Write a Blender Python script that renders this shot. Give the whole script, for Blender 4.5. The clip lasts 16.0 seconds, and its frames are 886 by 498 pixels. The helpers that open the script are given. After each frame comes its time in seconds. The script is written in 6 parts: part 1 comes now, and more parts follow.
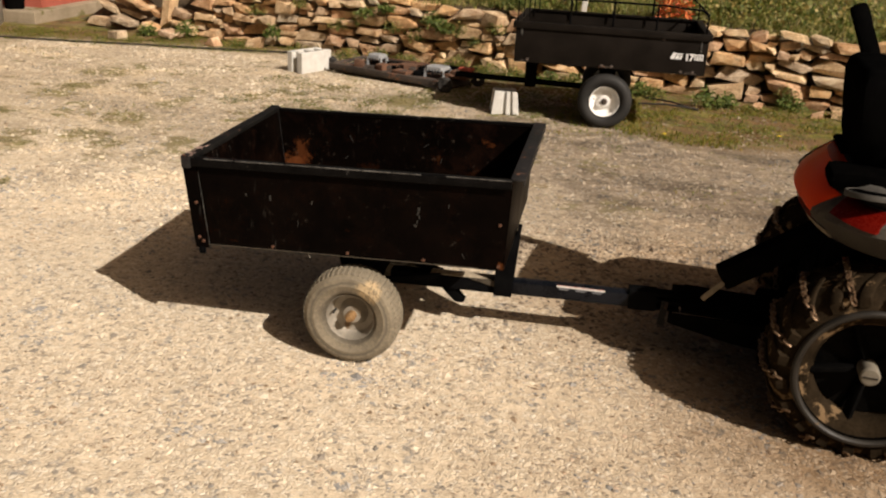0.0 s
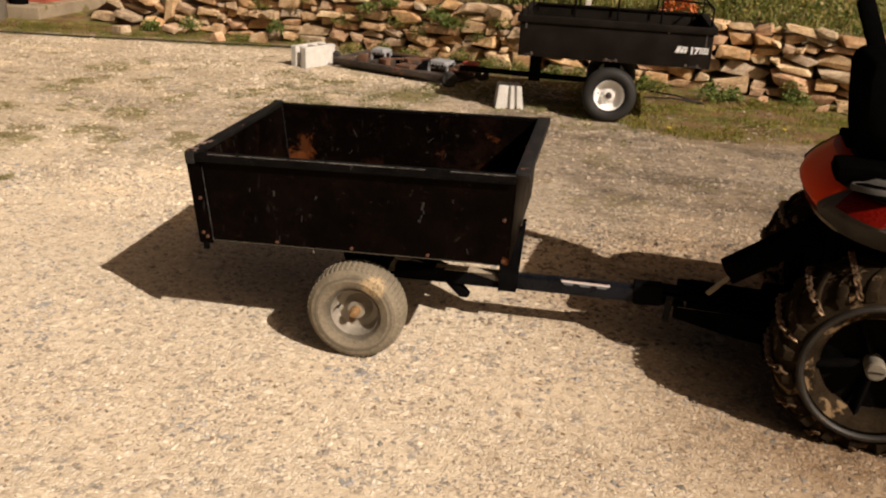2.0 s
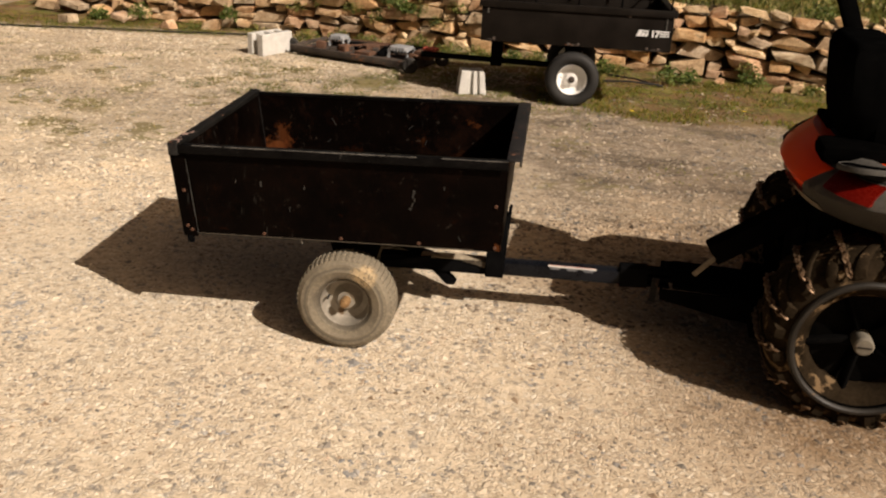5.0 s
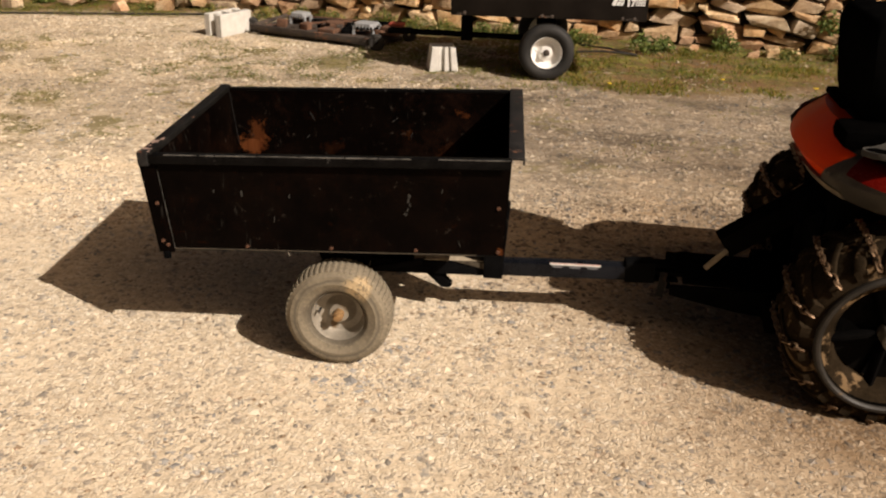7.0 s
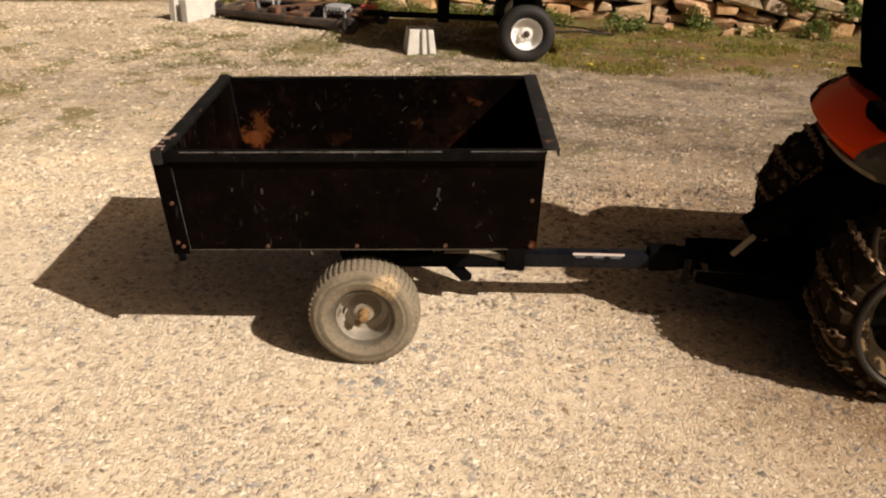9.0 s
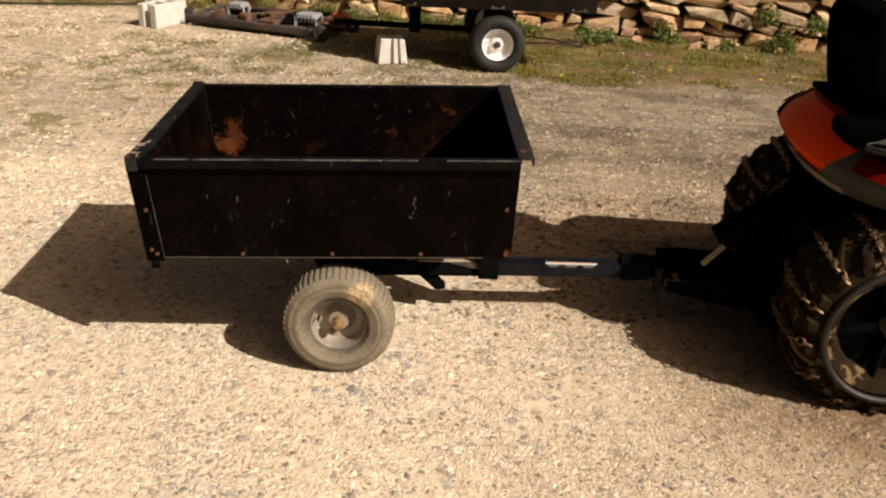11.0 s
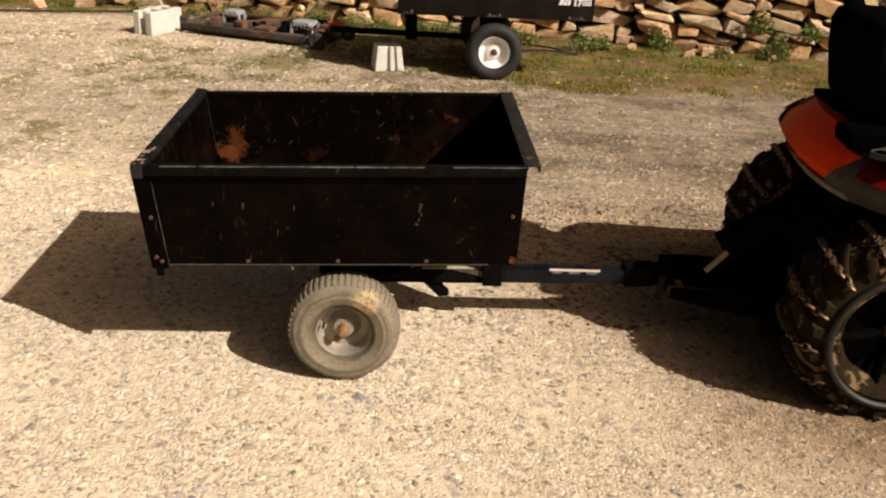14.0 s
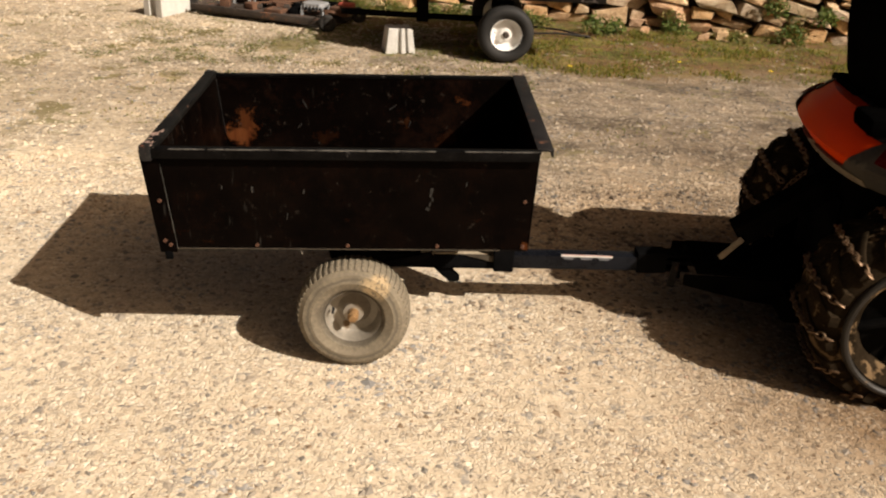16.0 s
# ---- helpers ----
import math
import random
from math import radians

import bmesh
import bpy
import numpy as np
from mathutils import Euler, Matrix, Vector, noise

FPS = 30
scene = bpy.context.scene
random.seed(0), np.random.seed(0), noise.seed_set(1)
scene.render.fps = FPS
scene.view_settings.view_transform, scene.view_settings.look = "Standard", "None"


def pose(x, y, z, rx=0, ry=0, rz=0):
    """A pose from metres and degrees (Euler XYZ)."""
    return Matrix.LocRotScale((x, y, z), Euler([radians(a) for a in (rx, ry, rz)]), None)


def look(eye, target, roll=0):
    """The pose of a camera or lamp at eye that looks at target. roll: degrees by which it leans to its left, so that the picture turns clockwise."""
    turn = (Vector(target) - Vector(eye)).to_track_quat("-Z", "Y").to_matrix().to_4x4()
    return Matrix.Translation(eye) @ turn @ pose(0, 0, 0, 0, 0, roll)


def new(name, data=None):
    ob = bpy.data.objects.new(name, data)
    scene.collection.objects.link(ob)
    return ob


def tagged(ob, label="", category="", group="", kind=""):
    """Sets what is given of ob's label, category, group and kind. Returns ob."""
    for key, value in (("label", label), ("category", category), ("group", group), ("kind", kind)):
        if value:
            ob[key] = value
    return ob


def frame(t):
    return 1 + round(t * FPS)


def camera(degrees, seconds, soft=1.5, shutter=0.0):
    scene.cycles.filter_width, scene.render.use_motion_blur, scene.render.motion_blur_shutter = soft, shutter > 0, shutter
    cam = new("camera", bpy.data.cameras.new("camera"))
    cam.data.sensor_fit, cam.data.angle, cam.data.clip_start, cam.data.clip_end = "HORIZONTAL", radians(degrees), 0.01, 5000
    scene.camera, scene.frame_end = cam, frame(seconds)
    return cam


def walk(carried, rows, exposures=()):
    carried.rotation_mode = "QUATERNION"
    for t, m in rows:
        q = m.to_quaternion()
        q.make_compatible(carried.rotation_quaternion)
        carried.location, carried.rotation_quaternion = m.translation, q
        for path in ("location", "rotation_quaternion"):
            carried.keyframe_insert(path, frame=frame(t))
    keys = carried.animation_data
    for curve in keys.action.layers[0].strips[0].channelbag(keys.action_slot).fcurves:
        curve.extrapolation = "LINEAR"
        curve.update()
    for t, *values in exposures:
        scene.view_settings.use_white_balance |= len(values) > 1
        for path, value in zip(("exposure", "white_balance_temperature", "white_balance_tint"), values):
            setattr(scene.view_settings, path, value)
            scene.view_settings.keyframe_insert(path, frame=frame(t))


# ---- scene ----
cam = camera(52.5, 16.0, soft=2.15)
SUN_STRENGTH, SKY_STRENGTH = 5.15, 0.039
PATH = [
    (0, (0.025, -0.029, 1.48), (-0.284, 1.811, 0.759), 3.1),
    (0.5, (0.026, -0.026, 1.481), (-0.282, 1.81, 0.751), 3.2),
    (1, (0.024, -0.016, 1.481), (-0.319, 1.81, 0.74), 2.6),
    (1.5, (0.028, -0.019, 1.487), (-0.308, 1.81, 0.752), 2.8),
    (2, (0.024, -0.022, 1.48), (-0.293, 1.811, 0.747), 2.9),
    (2.5, (0.02, -0.027, 1.479), (-0.287, 1.811, 0.753), 3.2),
    (3, (0.005, -0.038, 1.479), (-0.298, 1.794, 0.735), 3.4),
    (3.5, (-0.045, -0.054, 1.478), (-0.326, 1.785, 0.742), 2.9),
    (4, (-0.077, -0.054, 1.483), (-0.329, 1.787, 0.742), 2.0),
    (4.5, (-0.09, -0.055, 1.479), (-0.313, 1.786, 0.731), 2.2),
    (4.7, (-0.097, -0.052, 1.473), (-0.306, 1.79, 0.721), 2.7),
    (6.8, (-0.25, 0.188, 1.495), (-0.378, 2.012, 0.684), 1.6),
    (7, (-0.25, 0.188, 1.5), (-0.363, 2.009, 0.68), 1.5),
    (7.5, (-0.307, 0.216, 1.493), (-0.389, 2.041, 0.679), 1.9),
    (8, (-0.398, 0.25, 1.496), (-0.455, 2.073, 0.676), 0.5),
    (8.5, (-0.451, 0.275, 1.491), (-0.451, 2.09, 0.651), 1.5),
    (9, (-0.484, 0.281, 1.493), (-0.487, 2.088, 0.637), 1.4),
    (9.5, (-0.492, 0.276, 1.496), (-0.471, 2.086, 0.644), 1.8),
    (11.8, (-0.548, 0.268, 1.497), (-0.475, 2.085, 0.664), 2.7),
    (12, (-0.558, 0.27, 1.499), (-0.489, 2.087, 0.666), 2.8),
    (12.5, (-0.557, 0.278, 1.491), (-0.468, 2.097, 0.664), 3.2),
    (13, (-0.556, 0.265, 1.495), (-0.473, 2.089, 0.678), 3.0),
    (13.5, (-0.555, 0.267, 1.496), (-0.469, 2.082, 0.661), 2.9),
    (14, (-0.551, 0.27, 1.493), (-0.461, 2.092, 0.673), 2.8),
    (14.5, (-0.552, 0.276, 1.486), (-0.468, 2.087, 0.641), 2.8),
    (15, (-0.555, 0.289, 1.487), (-0.467, 2.099, 0.641), 3.3),
    (15.5, (-0.558, 0.292, 1.488), (-0.485, 2.103, 0.643), 3.1),
    (16, (-0.554, 0.298, 1.485), (-0.484, 2.105, 0.631), 2.9),
]
walk(cam, [(t, look(eye, target, roll)) for t, eye, target, roll in PATH], [(0.0, 0.22, 7500, 11.5), (1.2, 0.20, 7250, 11), (1.8, 0.17, 7850, 14.5), (4.7, 0.16, 7750, 13.5), (7.0, 0.24, 7750, 13.5), (9.5, 0.29, 7800, 13), (12.0, 0.37, 7650, 11.5), (16.0, 0.37, 7650, 11.5)])
# world, sun and sky
world = bpy.data.worlds.new("sky_world")
scene.world = world
world.use_nodes = True
wn = world.node_tree.nodes
sky = wn.new("ShaderNodeTexSky")
sky.sky_type = "NISHITA"
sky.sun_disc = False
sky.air_density, sky.dust_density, sky.ozone_density = 0.4, 6.0, 0.3
sky.sun_elevation = radians(40.4)
sky.sun_rotation = radians(126)
wn["Background"].inputs["Strength"].default_value = SKY_STRENGTH
warm = wn.new("ShaderNodeMix")
warm.data_type, warm.blend_type = "RGBA", "MULTIPLY"
warm.inputs[0].default_value = 1.0
warm.inputs[7].default_value = (1.10, 0.93, 0.72, 1)
world.node_tree.links.new(sky.outputs[0], warm.inputs[6])
world.node_tree.links.new(warm.outputs[2], wn["Background"].inputs[0])
sun_data = bpy.data.lights.new("sun", "SUN")
sun_data.energy = SUN_STRENGTH
sun_data.angle = radians(0.55)
sun_data.color = (1.0, 0.985, 0.98)
sun = new("sun", sun_data)
sun.matrix_world = look((9.5, -6.9, 10.0), (0, 0, 0))


# ---- materials ----
def nodes_of(name):
    m = bpy.data.materials.new(name)
    m.use_nodes = True
    nt = m.node_tree
    return m, nt.nodes, nt.links, nt.nodes["Principled BSDF"]


def ramp_node(n, stops, constant=False):
    r = n.new("ShaderNodeValToRGB")
    e = r.color_ramp
    if constant:
        e.interpolation = "CONSTANT"
    while len(e.elements) < len(stops):
        e.elements.new(0.5)
    for el, (p, c) in zip(e.elements, stops):
        el.position, el.color = p, (*c, 1)
    return r


def noise_node(n, l, vec, scale, detail=4, rough=0.6):
    t = n.new("ShaderNodeTexNoise")
    t.inputs["Scale"].default_value = scale
    t.inputs["Detail"].default_value = detail
    t.inputs["Roughness"].default_value = rough
    l.new(vec, t.inputs["Vector"])
    return t


def mix_node(n, l, fac, a, b, mode="MIX"):
    x = n.new("ShaderNodeMix")
    x.data_type = "RGBA"
    x.blend_type = mode
    for sock, v in ((x.inputs[0], fac), (x.inputs[6], a), (x.inputs[7], b)):
        if isinstance(v, (int, float)):
            sock.default_value = v
        elif isinstance(v, tuple):
            sock.default_value = (*v, 1)
        else:
            l.new(v, sock)
    return x.outputs[2]


def range_node(n, l, v, a, b, c=0.0, d=1.0):
    r = n.new("ShaderNodeMapRange")
    l.new(v, r.inputs[0])
    for i, val in enumerate((a, b, c, d)):
        r.inputs[i + 1].default_value = val
    return r.outputs[0]


def ramp_pair(n, l, v, a, b, c0, c1):
    return mix_node(n, l, range_node(n, l, v, a, b), c0, c1)


def math_node(n, l, op, a, b=0.0):
    m = n.new("ShaderNodeMath")
    m.operation = op
    for sock, v in zip(m.inputs, (a, b)):
        if isinstance(v, (int, float)):
            sock.default_value = v
        else:
            l.new(v, sock)
    return m.outputs[0]


def bump_node(n, l, height, strength, distance, bsdf):
    b = n.new("ShaderNodeBump")
    b.inputs["Strength"].default_value = strength
    b.inputs["Distance"].default_value = distance
    l.new(height, b.inputs["Height"])
    l.new(b.outputs[0], bsdf.inputs["Normal"])


def surface(name, c1, c2, scale=12, rough=0.6, metal=0.0, bump=0.2, dist=0.002, fine=160, spot=None, spread=0.12, vary=0.0, spec=0.4):
    """Two-tone surface with grain; spot=(colour, scale, threshold, roughness) adds stains or rust; vary: tone from piece to piece."""
    m, n, l, b = nodes_of(name)
    co = n.new("ShaderNodeTexCoord").outputs["Object"]
    big = noise_node(n, l, co, scale, 5)
    small = noise_node(n, l, co, fine, 3)
    f = math_node(n, l, "ADD", math_node(n, l, "MULTIPLY", big.outputs[0], 0.65), math_node(n, l, "MULTIPLY", small.outputs[0], 0.35))
    col = mix_node(n, l, range_node(n, l, f, 0.36, 0.64), c1, c2)
    rr = range_node(n, l, f, 0.3, 0.7, rough - spread, rough + spread)
    if spot:
        sc, ss, th, sr = spot
        s = noise_node(n, l, co, ss, 6, 0.65)
        mask = range_node(n, l, s.outputs[0], th, th + 0.06)
        col = mix_node(n, l, mask, col, sc)
        rr = math_node(n, l, "ADD", rr, math_node(n, l, "MULTIPLY", mask, sr - rough))
    if vary:
        info = n.new("ShaderNodeObjectInfo")
        h = n.new("ShaderNodeHueSaturation")
        l.new(range_node(n, l, info.outputs["Random"], 0, 1, 1 - vary, 1 + vary), h.inputs["Value"])
        l.new(col, h.inputs["Color"])
        col = h.outputs[0]
    l.new(col, b.inputs["Base Color"])
    l.new(rr, b.inputs["Roughness"])
    b.inputs["Metallic"].default_value = metal
    b.inputs["Specular IOR Level"].default_value = spec
    if bump:
        bump_node(n, l, f, bump, dist, b)
    return m


def island_leaf(name, stops, rough=0.6, trans=0.25):
    m, n, l, b = nodes_of(name)
    g = n.new("ShaderNodeNewGeometry")
    r = ramp_node(n, stops)
    l.new(g.outputs["Random Per Island"], r.inputs[0])
    l.new(r.outputs[0], b.inputs["Base Color"])
    b.inputs["Roughness"].default_value = rough
    t = n.new("ShaderNodeBsdfTranslucent")
    l.new(r.outputs[0], t.inputs[0])
    x = n.new("ShaderNodeMixShader")
    x.inputs[0].default_value = trans
    l.new(b.outputs[0], x.inputs[1])
    l.new(t.outputs[0], x.inputs[2])
    l.new(x.outputs[0], n["Material Output"].inputs[0])
    return m


GRAVEL_STOPS = [(0.0, (0.17, 0.155, 0.135)), (0.09, (0.26, 0.225, 0.185)), (0.19, (0.39, 0.325, 0.25)), (0.35, (0.50, 0.42, 0.32)), (0.8, (0.60, 0.51, 0.39)), (1.0, (0.66, 0.58, 0.46))]


def ground_tone(n, l, co, col):
    """The yard's broad colour: a worn grey lane between the carts and brown bands that deepen the tractor's shade."""
    sx = n.new("ShaderNodeSeparateXYZ")
    l.new(co, sx.inputs[0])
    X, Y = sx.outputs[0], sx.outputs[1]
    edge = noise_node(n, l, co, 0.9, 5, 0.65)
    fine = noise_node(n, l, co, 7, 5, 0.7)
    # worn grey lane between the two carts
    lane = math_node(n, l, "ADD", Y, math_node(n, l, "MULTIPLY", math_node(n, l, "SUBTRACT", edge.outputs[0], 0.5), 1.6))
    lane = math_node(n, l, "ADD", lane, math_node(n, l, "MULTIPLY", X, 0.30))
    lm = math_node(n, l, "MULTIPLY", range_node(n, l, lane, 3.85, 4.9), range_node(n, l, math_node(n, l, "SUBTRACT", Y, math_node(n, l, "MULTIPLY", X, 0.6)), 8.6, 6.6, 0.35, 1.0))
    lm = math_node(n, l, "MULTIPLY", lm, range_node(n, l, fine.outputs[0], 0.3, 0.6, 0.5, 1.0))
    lm = math_node(n, l, "MULTIPLY", lm, range_node(n, l, X, -3.2, 0.2, 0.45, 1.0))
    col = mix_node(n, l, lm, col, mix_node(n, l, 1.0, col, (0.42, 0.402, 0.41), "MULTIPLY"))
    # gravel toned darker and browner towards the tractor's side of the yard
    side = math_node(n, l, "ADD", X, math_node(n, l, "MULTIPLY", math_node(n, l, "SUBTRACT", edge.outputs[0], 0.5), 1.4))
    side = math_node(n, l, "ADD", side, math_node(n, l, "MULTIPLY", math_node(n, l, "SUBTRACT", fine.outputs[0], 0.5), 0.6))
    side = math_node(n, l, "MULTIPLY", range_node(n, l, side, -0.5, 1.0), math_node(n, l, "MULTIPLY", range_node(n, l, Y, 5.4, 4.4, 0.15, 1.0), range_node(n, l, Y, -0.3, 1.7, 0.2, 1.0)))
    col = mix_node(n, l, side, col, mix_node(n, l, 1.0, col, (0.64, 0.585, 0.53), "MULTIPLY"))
    # two brown bands along the wheel tracks, painted in to deepen the tractor's shade
    shade_band = math_node(n, l, "ADD", math_node(n, l, "SUBTRACT", Y, 2.965), math_node(n, l, "MULTIPLY", math_node(n, l, "SUBTRACT", X, 0.925), 0.105))
    shade_band = math_node(n, l, "ABSOLUTE", math_node(n, l, "SUBTRACT", math_node(n, l, "ABSOLUTE", shade_band), 0.40))
    shade_band = math_node(n, l, "ADD", shade_band, math_node(n, l, "MULTIPLY", math_node(n, l, "SUBTRACT", edge.outputs[0], 0.5), 0.9))
    shade_band = math_node(n, l, "ADD", shade_band, math_node(n, l, "MULTIPLY", math_node(n, l, "SUBTRACT", fine.outputs[0], 0.5), 0.5))
    wm = math_node(n, l, "MULTIPLY", range_node(n, l, shade_band, 0.52, 0.20), range_node(n, l, X, 0.15, 0.75))
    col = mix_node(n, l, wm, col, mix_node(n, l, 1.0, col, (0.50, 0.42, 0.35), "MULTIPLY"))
    # a darker, browner patch with an uneven edge where the cart is hitched
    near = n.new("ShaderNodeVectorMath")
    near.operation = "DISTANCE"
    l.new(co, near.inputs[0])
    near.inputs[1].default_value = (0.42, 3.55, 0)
    hitch_tone = math_node(n, l, "ADD", near.outputs["Value"], math_node(n, l, "MULTIPLY", math_node(n, l, "SUBTRACT", edge.outputs[0], 0.5), 0.8))
    hitch_tone = math_node(n, l, "ADD", hitch_tone, math_node(n, l, "MULTIPLY", math_node(n, l, "SUBTRACT", fine.outputs[0], 0.5), 0.7))
    col = mix_node(n, l, range_node(n, l, hitch_tone, 0.85, 0.45), col, mix_node(n, l, 1.0, col, (0.76, 0.70, 0.64), "MULTIPLY"))
    mp = n.new("ShaderNodeMapping")
    mp.inputs["Scale"].default_value = (0.55, 1.0, 1.0)
    mp.inputs["Rotation"].default_value = (0, 0, 0.12)
    l.new(co, mp.inputs[0])
    streak = noise_node(n, l, mp.outputs[0], 2.6, 8, 0.72)
    st = math_node(n, l, "MULTIPLY", range_node(n, l, streak.outputs[0], 0.50, 0.60), range_node(n, l, Y, 3.3, 4.0, 0.0, 0.85))
    st = math_node(n, l, "MULTIPLY", st, range_node(n, l, X, -2.2, -0.4, 0.4, 1.0))
    col = mix_node(n, l, st, col, mix_node(n, l, 1.0, col, (0.48, 0.46, 0.44), "MULTIPLY"))
    lite = math_node(n, l, "MULTIPLY", range_node(n, l, streak.outputs[0], 0.46, 0.38), range_node(n, l, Y, 3.3, 4.0, 0.0, 0.8))
    col = mix_node(n, l, lite, col, mix_node(n, l, 1.0, col, (1.22, 1.18, 1.12), "MULTIPLY"))
    col = mix_node(n, l, range_node(n, l, Y, 3.6, 6.0), col, mix_node(n, l, 1.0, col, (0.89, 0.87, 0.83), "MULTIPLY"))
    return col, lane


MOSS = ((-3.45, 4.66, 0.15), (-3.12, 5.03, 0.15), (-2.90, 4.87, 0.12), (-3.12, 5.48, 0.20), (-4.00, 6.05, 0.18), (-3.04, 3.97, 0.09), (-4.11, 6.91, 0.24), (-4.03, 5.34, 0.18), (-3.52, 4.92, 0.12), (-4.02, 6.32, 0.15), (-2.16, 7.06, 0.20), (-2.48, 6.76, 0.15), (-1.48, 6.82, 0.17), (-2.67, 6.50, 0.12), (-1.11, 6.30, 0.12), (-2.05, 5.86, 0.08), (-3.55, 6.50, 0.13))


def ground_material():
    """Packed gravel with grey worn lanes, moss and grass towards the wall."""
    m, n, l, b = nodes_of("packed_gravel")
    co = n.new("ShaderNodeTexCoord").outputs["Object"]
    wob = noise_node(n, l, co, 30, 2)
    warp = mix_node(n, l, 0.02, co, wob.outputs["Color"], "ADD")
    v = n.new("ShaderNodeTexVoronoi")
    v.inputs["Scale"].default_value = 62
    l.new(warp, v.inputs["Vector"])
    gap = n.new("ShaderNodeTexVoronoi")
    gap.feature = "DISTANCE_TO_EDGE"
    gap.inputs["Scale"].default_value = 62
    l.new(warp, gap.inputs["Vector"])
    sep = n.new("ShaderNodeSeparateColor")
    l.new(v.outputs["Color"], sep.inputs[0])
    r1 = ramp_node(n, [(0.0, (0.26, 0.23, 0.19)), (0.07, (0.36, 0.30, 0.235)), (0.16, (0.50, 0.415, 0.31)), (0.5, (0.565, 0.475, 0.36)), (0.8, (0.60, 0.52, 0.41)), (1.0, (0.72, 0.65, 0.54))])
    l.new(sep.outputs[0], r1.inputs[0])
    sand = noise_node(n, l, co, 130, 5, 0.7)
    r2 = ramp_node(n, [(0.3, (0.46, 0.37, 0.265)), (0.5, (0.57, 0.47, 0.35)), (0.7, (0.64, 0.545, 0.42))])
    l.new(sand.outputs[0], r2.inputs[0])
    pick = noise_node(n, l, co, 32, 4, 0.65)
    stony = range_node(n, l, math_node(n, l, "ADD", pick.outputs[0], range_node(n, l, noise_node(n, l, co, 2.2, 4, 0.6).outputs[0], 0.3, 0.7, -0.09, 0.09)), 0.43, 0.52)
    col = mix_node(n, l, stony, r2.outputs[0], r1.outputs[0])
    gm = math_node(n, l, "MULTIPLY", range_node(n, l, gap.outputs["Distance"], 0.10, 0.0, 0.0, 0.55), stony)
    col = mix_node(n, l, gm, col, (0.37, 0.29, 0.21))
    patch = noise_node(n, l, co, 1.1, 5, 0.6)
    slate = noise_node(n, l, co, 9, 5, 0.75)
    sl = math_node(n, l, "MULTIPLY", range_node(n, l, slate.outputs[0], 0.55, 0.62, 0.0, 0.85), range_node(n, l, sep.outputs[1], 0.42, 0.5))
    col = mix_node(n, l, sl, col, (0.25, 0.235, 0.215))
    col = mix_node(n, l, range_node(n, l, patch.outputs[0], 0.42, 0.72, 0.0, 0.4), col, mix_node(n, l, 1.0, col, (0.72, 0.70, 0.68), "MULTIPLY"))
    sx = n.new("ShaderNodeSeparateXYZ")
    l.new(co, sx.inputs[0])
    X, Y = sx.outputs[0], sx.outputs[1]
    edge = noise_node(n, l, co, 0.9, 5, 0.65)
    fine = noise_node(n, l, co, 7, 5, 0.7)
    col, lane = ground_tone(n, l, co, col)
    # pale dust and mottling of coarse and fine stone
    pale = math_node(n, l, "MULTIPLY", range_node(n, l, lane, 4.2, 3.3), range_node(n, l, patch.outputs[0], 0.35, 0.55, 0.4, 1.0))
    col = mix_node(n, l, pale, col, mix_node(n, l, 1.0, col, (1.08, 1.08, 1.08), "MULTIPLY"))
    mott = noise_node(n, l, co, 21, 8, 0.85)
    col = mix_node(n, l, 1.0, col, ramp_pair(n, l, mott.outputs[0], 0.38, 0.62, (0.72, 0.70, 0.675), (1.19, 1.19, 1.18)), "MULTIPLY")
    # moss, dirt and grass beside the wall
    zone = math_node(n, l, "ADD", Y, math_node(n, l, "MULTIPLY", math_node(n, l, "SUBTRACT", edge.outputs[0], 0.5), 1.0))
    zone = math_node(n, l, "ADD", zone, math_node(n, l, "MULTIPLY", math_node(n, l, "SUBTRACT", fine.outputs[0], 0.5), 0.5))
    line = math_node(n, l, "ADD", 8.98, math_node(n, l, "MULTIPLY", X, 0.155))
    tk = range_node(n, l, X, -2.0, -0.9)
    line = math_node(n, l, "ADD", math_node(n, l, "MULTIPLY", line, math_node(n, l, "SUBTRACT", 1.0, tk)), math_node(n, l, "MULTIPLY", tk, range_node(n, l, X, -0.3, 0.5, 6.7, 6.25)))
    zr = range_node(n, l, math_node(n, l, "SUBTRACT", zone, line), -0.1, 0.3)
    moss = ramp_node(n, [(0.40, (0.045, 0.027, 0.012)), (0.455, (0.14, 0.075, 0.03)), (0.49, (0.06, 0.060, 0.013)), (0.52, (0.12, 0.12, 0.018)), (0.56, (0.18, 0.155, 0.032)), (0.63, (0.30, 0.21, 0.10))])
    mp = n.new("ShaderNodeMapping")
    mp.inputs["Scale"].default_value = (0.9, 1.35, 1.0)
    l.new(co, mp.inputs[0])
    mn = noise_node(n, l, mp.outputs[0], 2.4, 9, 0.78)
    l.new(mn.outputs[0], moss.inputs[0])
    soil = noise_node(n, l, co, 3.1, 8, 0.72)
    moss_m = mix_node(n, l, range_node(n, l, soil.outputs[0], 0.475, 0.535, 0.0, 0.9), moss.outputs[0], mix_node(n, l, range_node(n, l, fine.outputs[0], 0.4, 0.6), (0.085, 0.045, 0.018), (0.19, 0.105, 0.05)))
    moss_m = mix_node(n, l, range_node(n, l, soil.outputs[0], 0.45, 0.40, 0.0, 0.7), moss_m, (0.055, 0.062, 0.014))
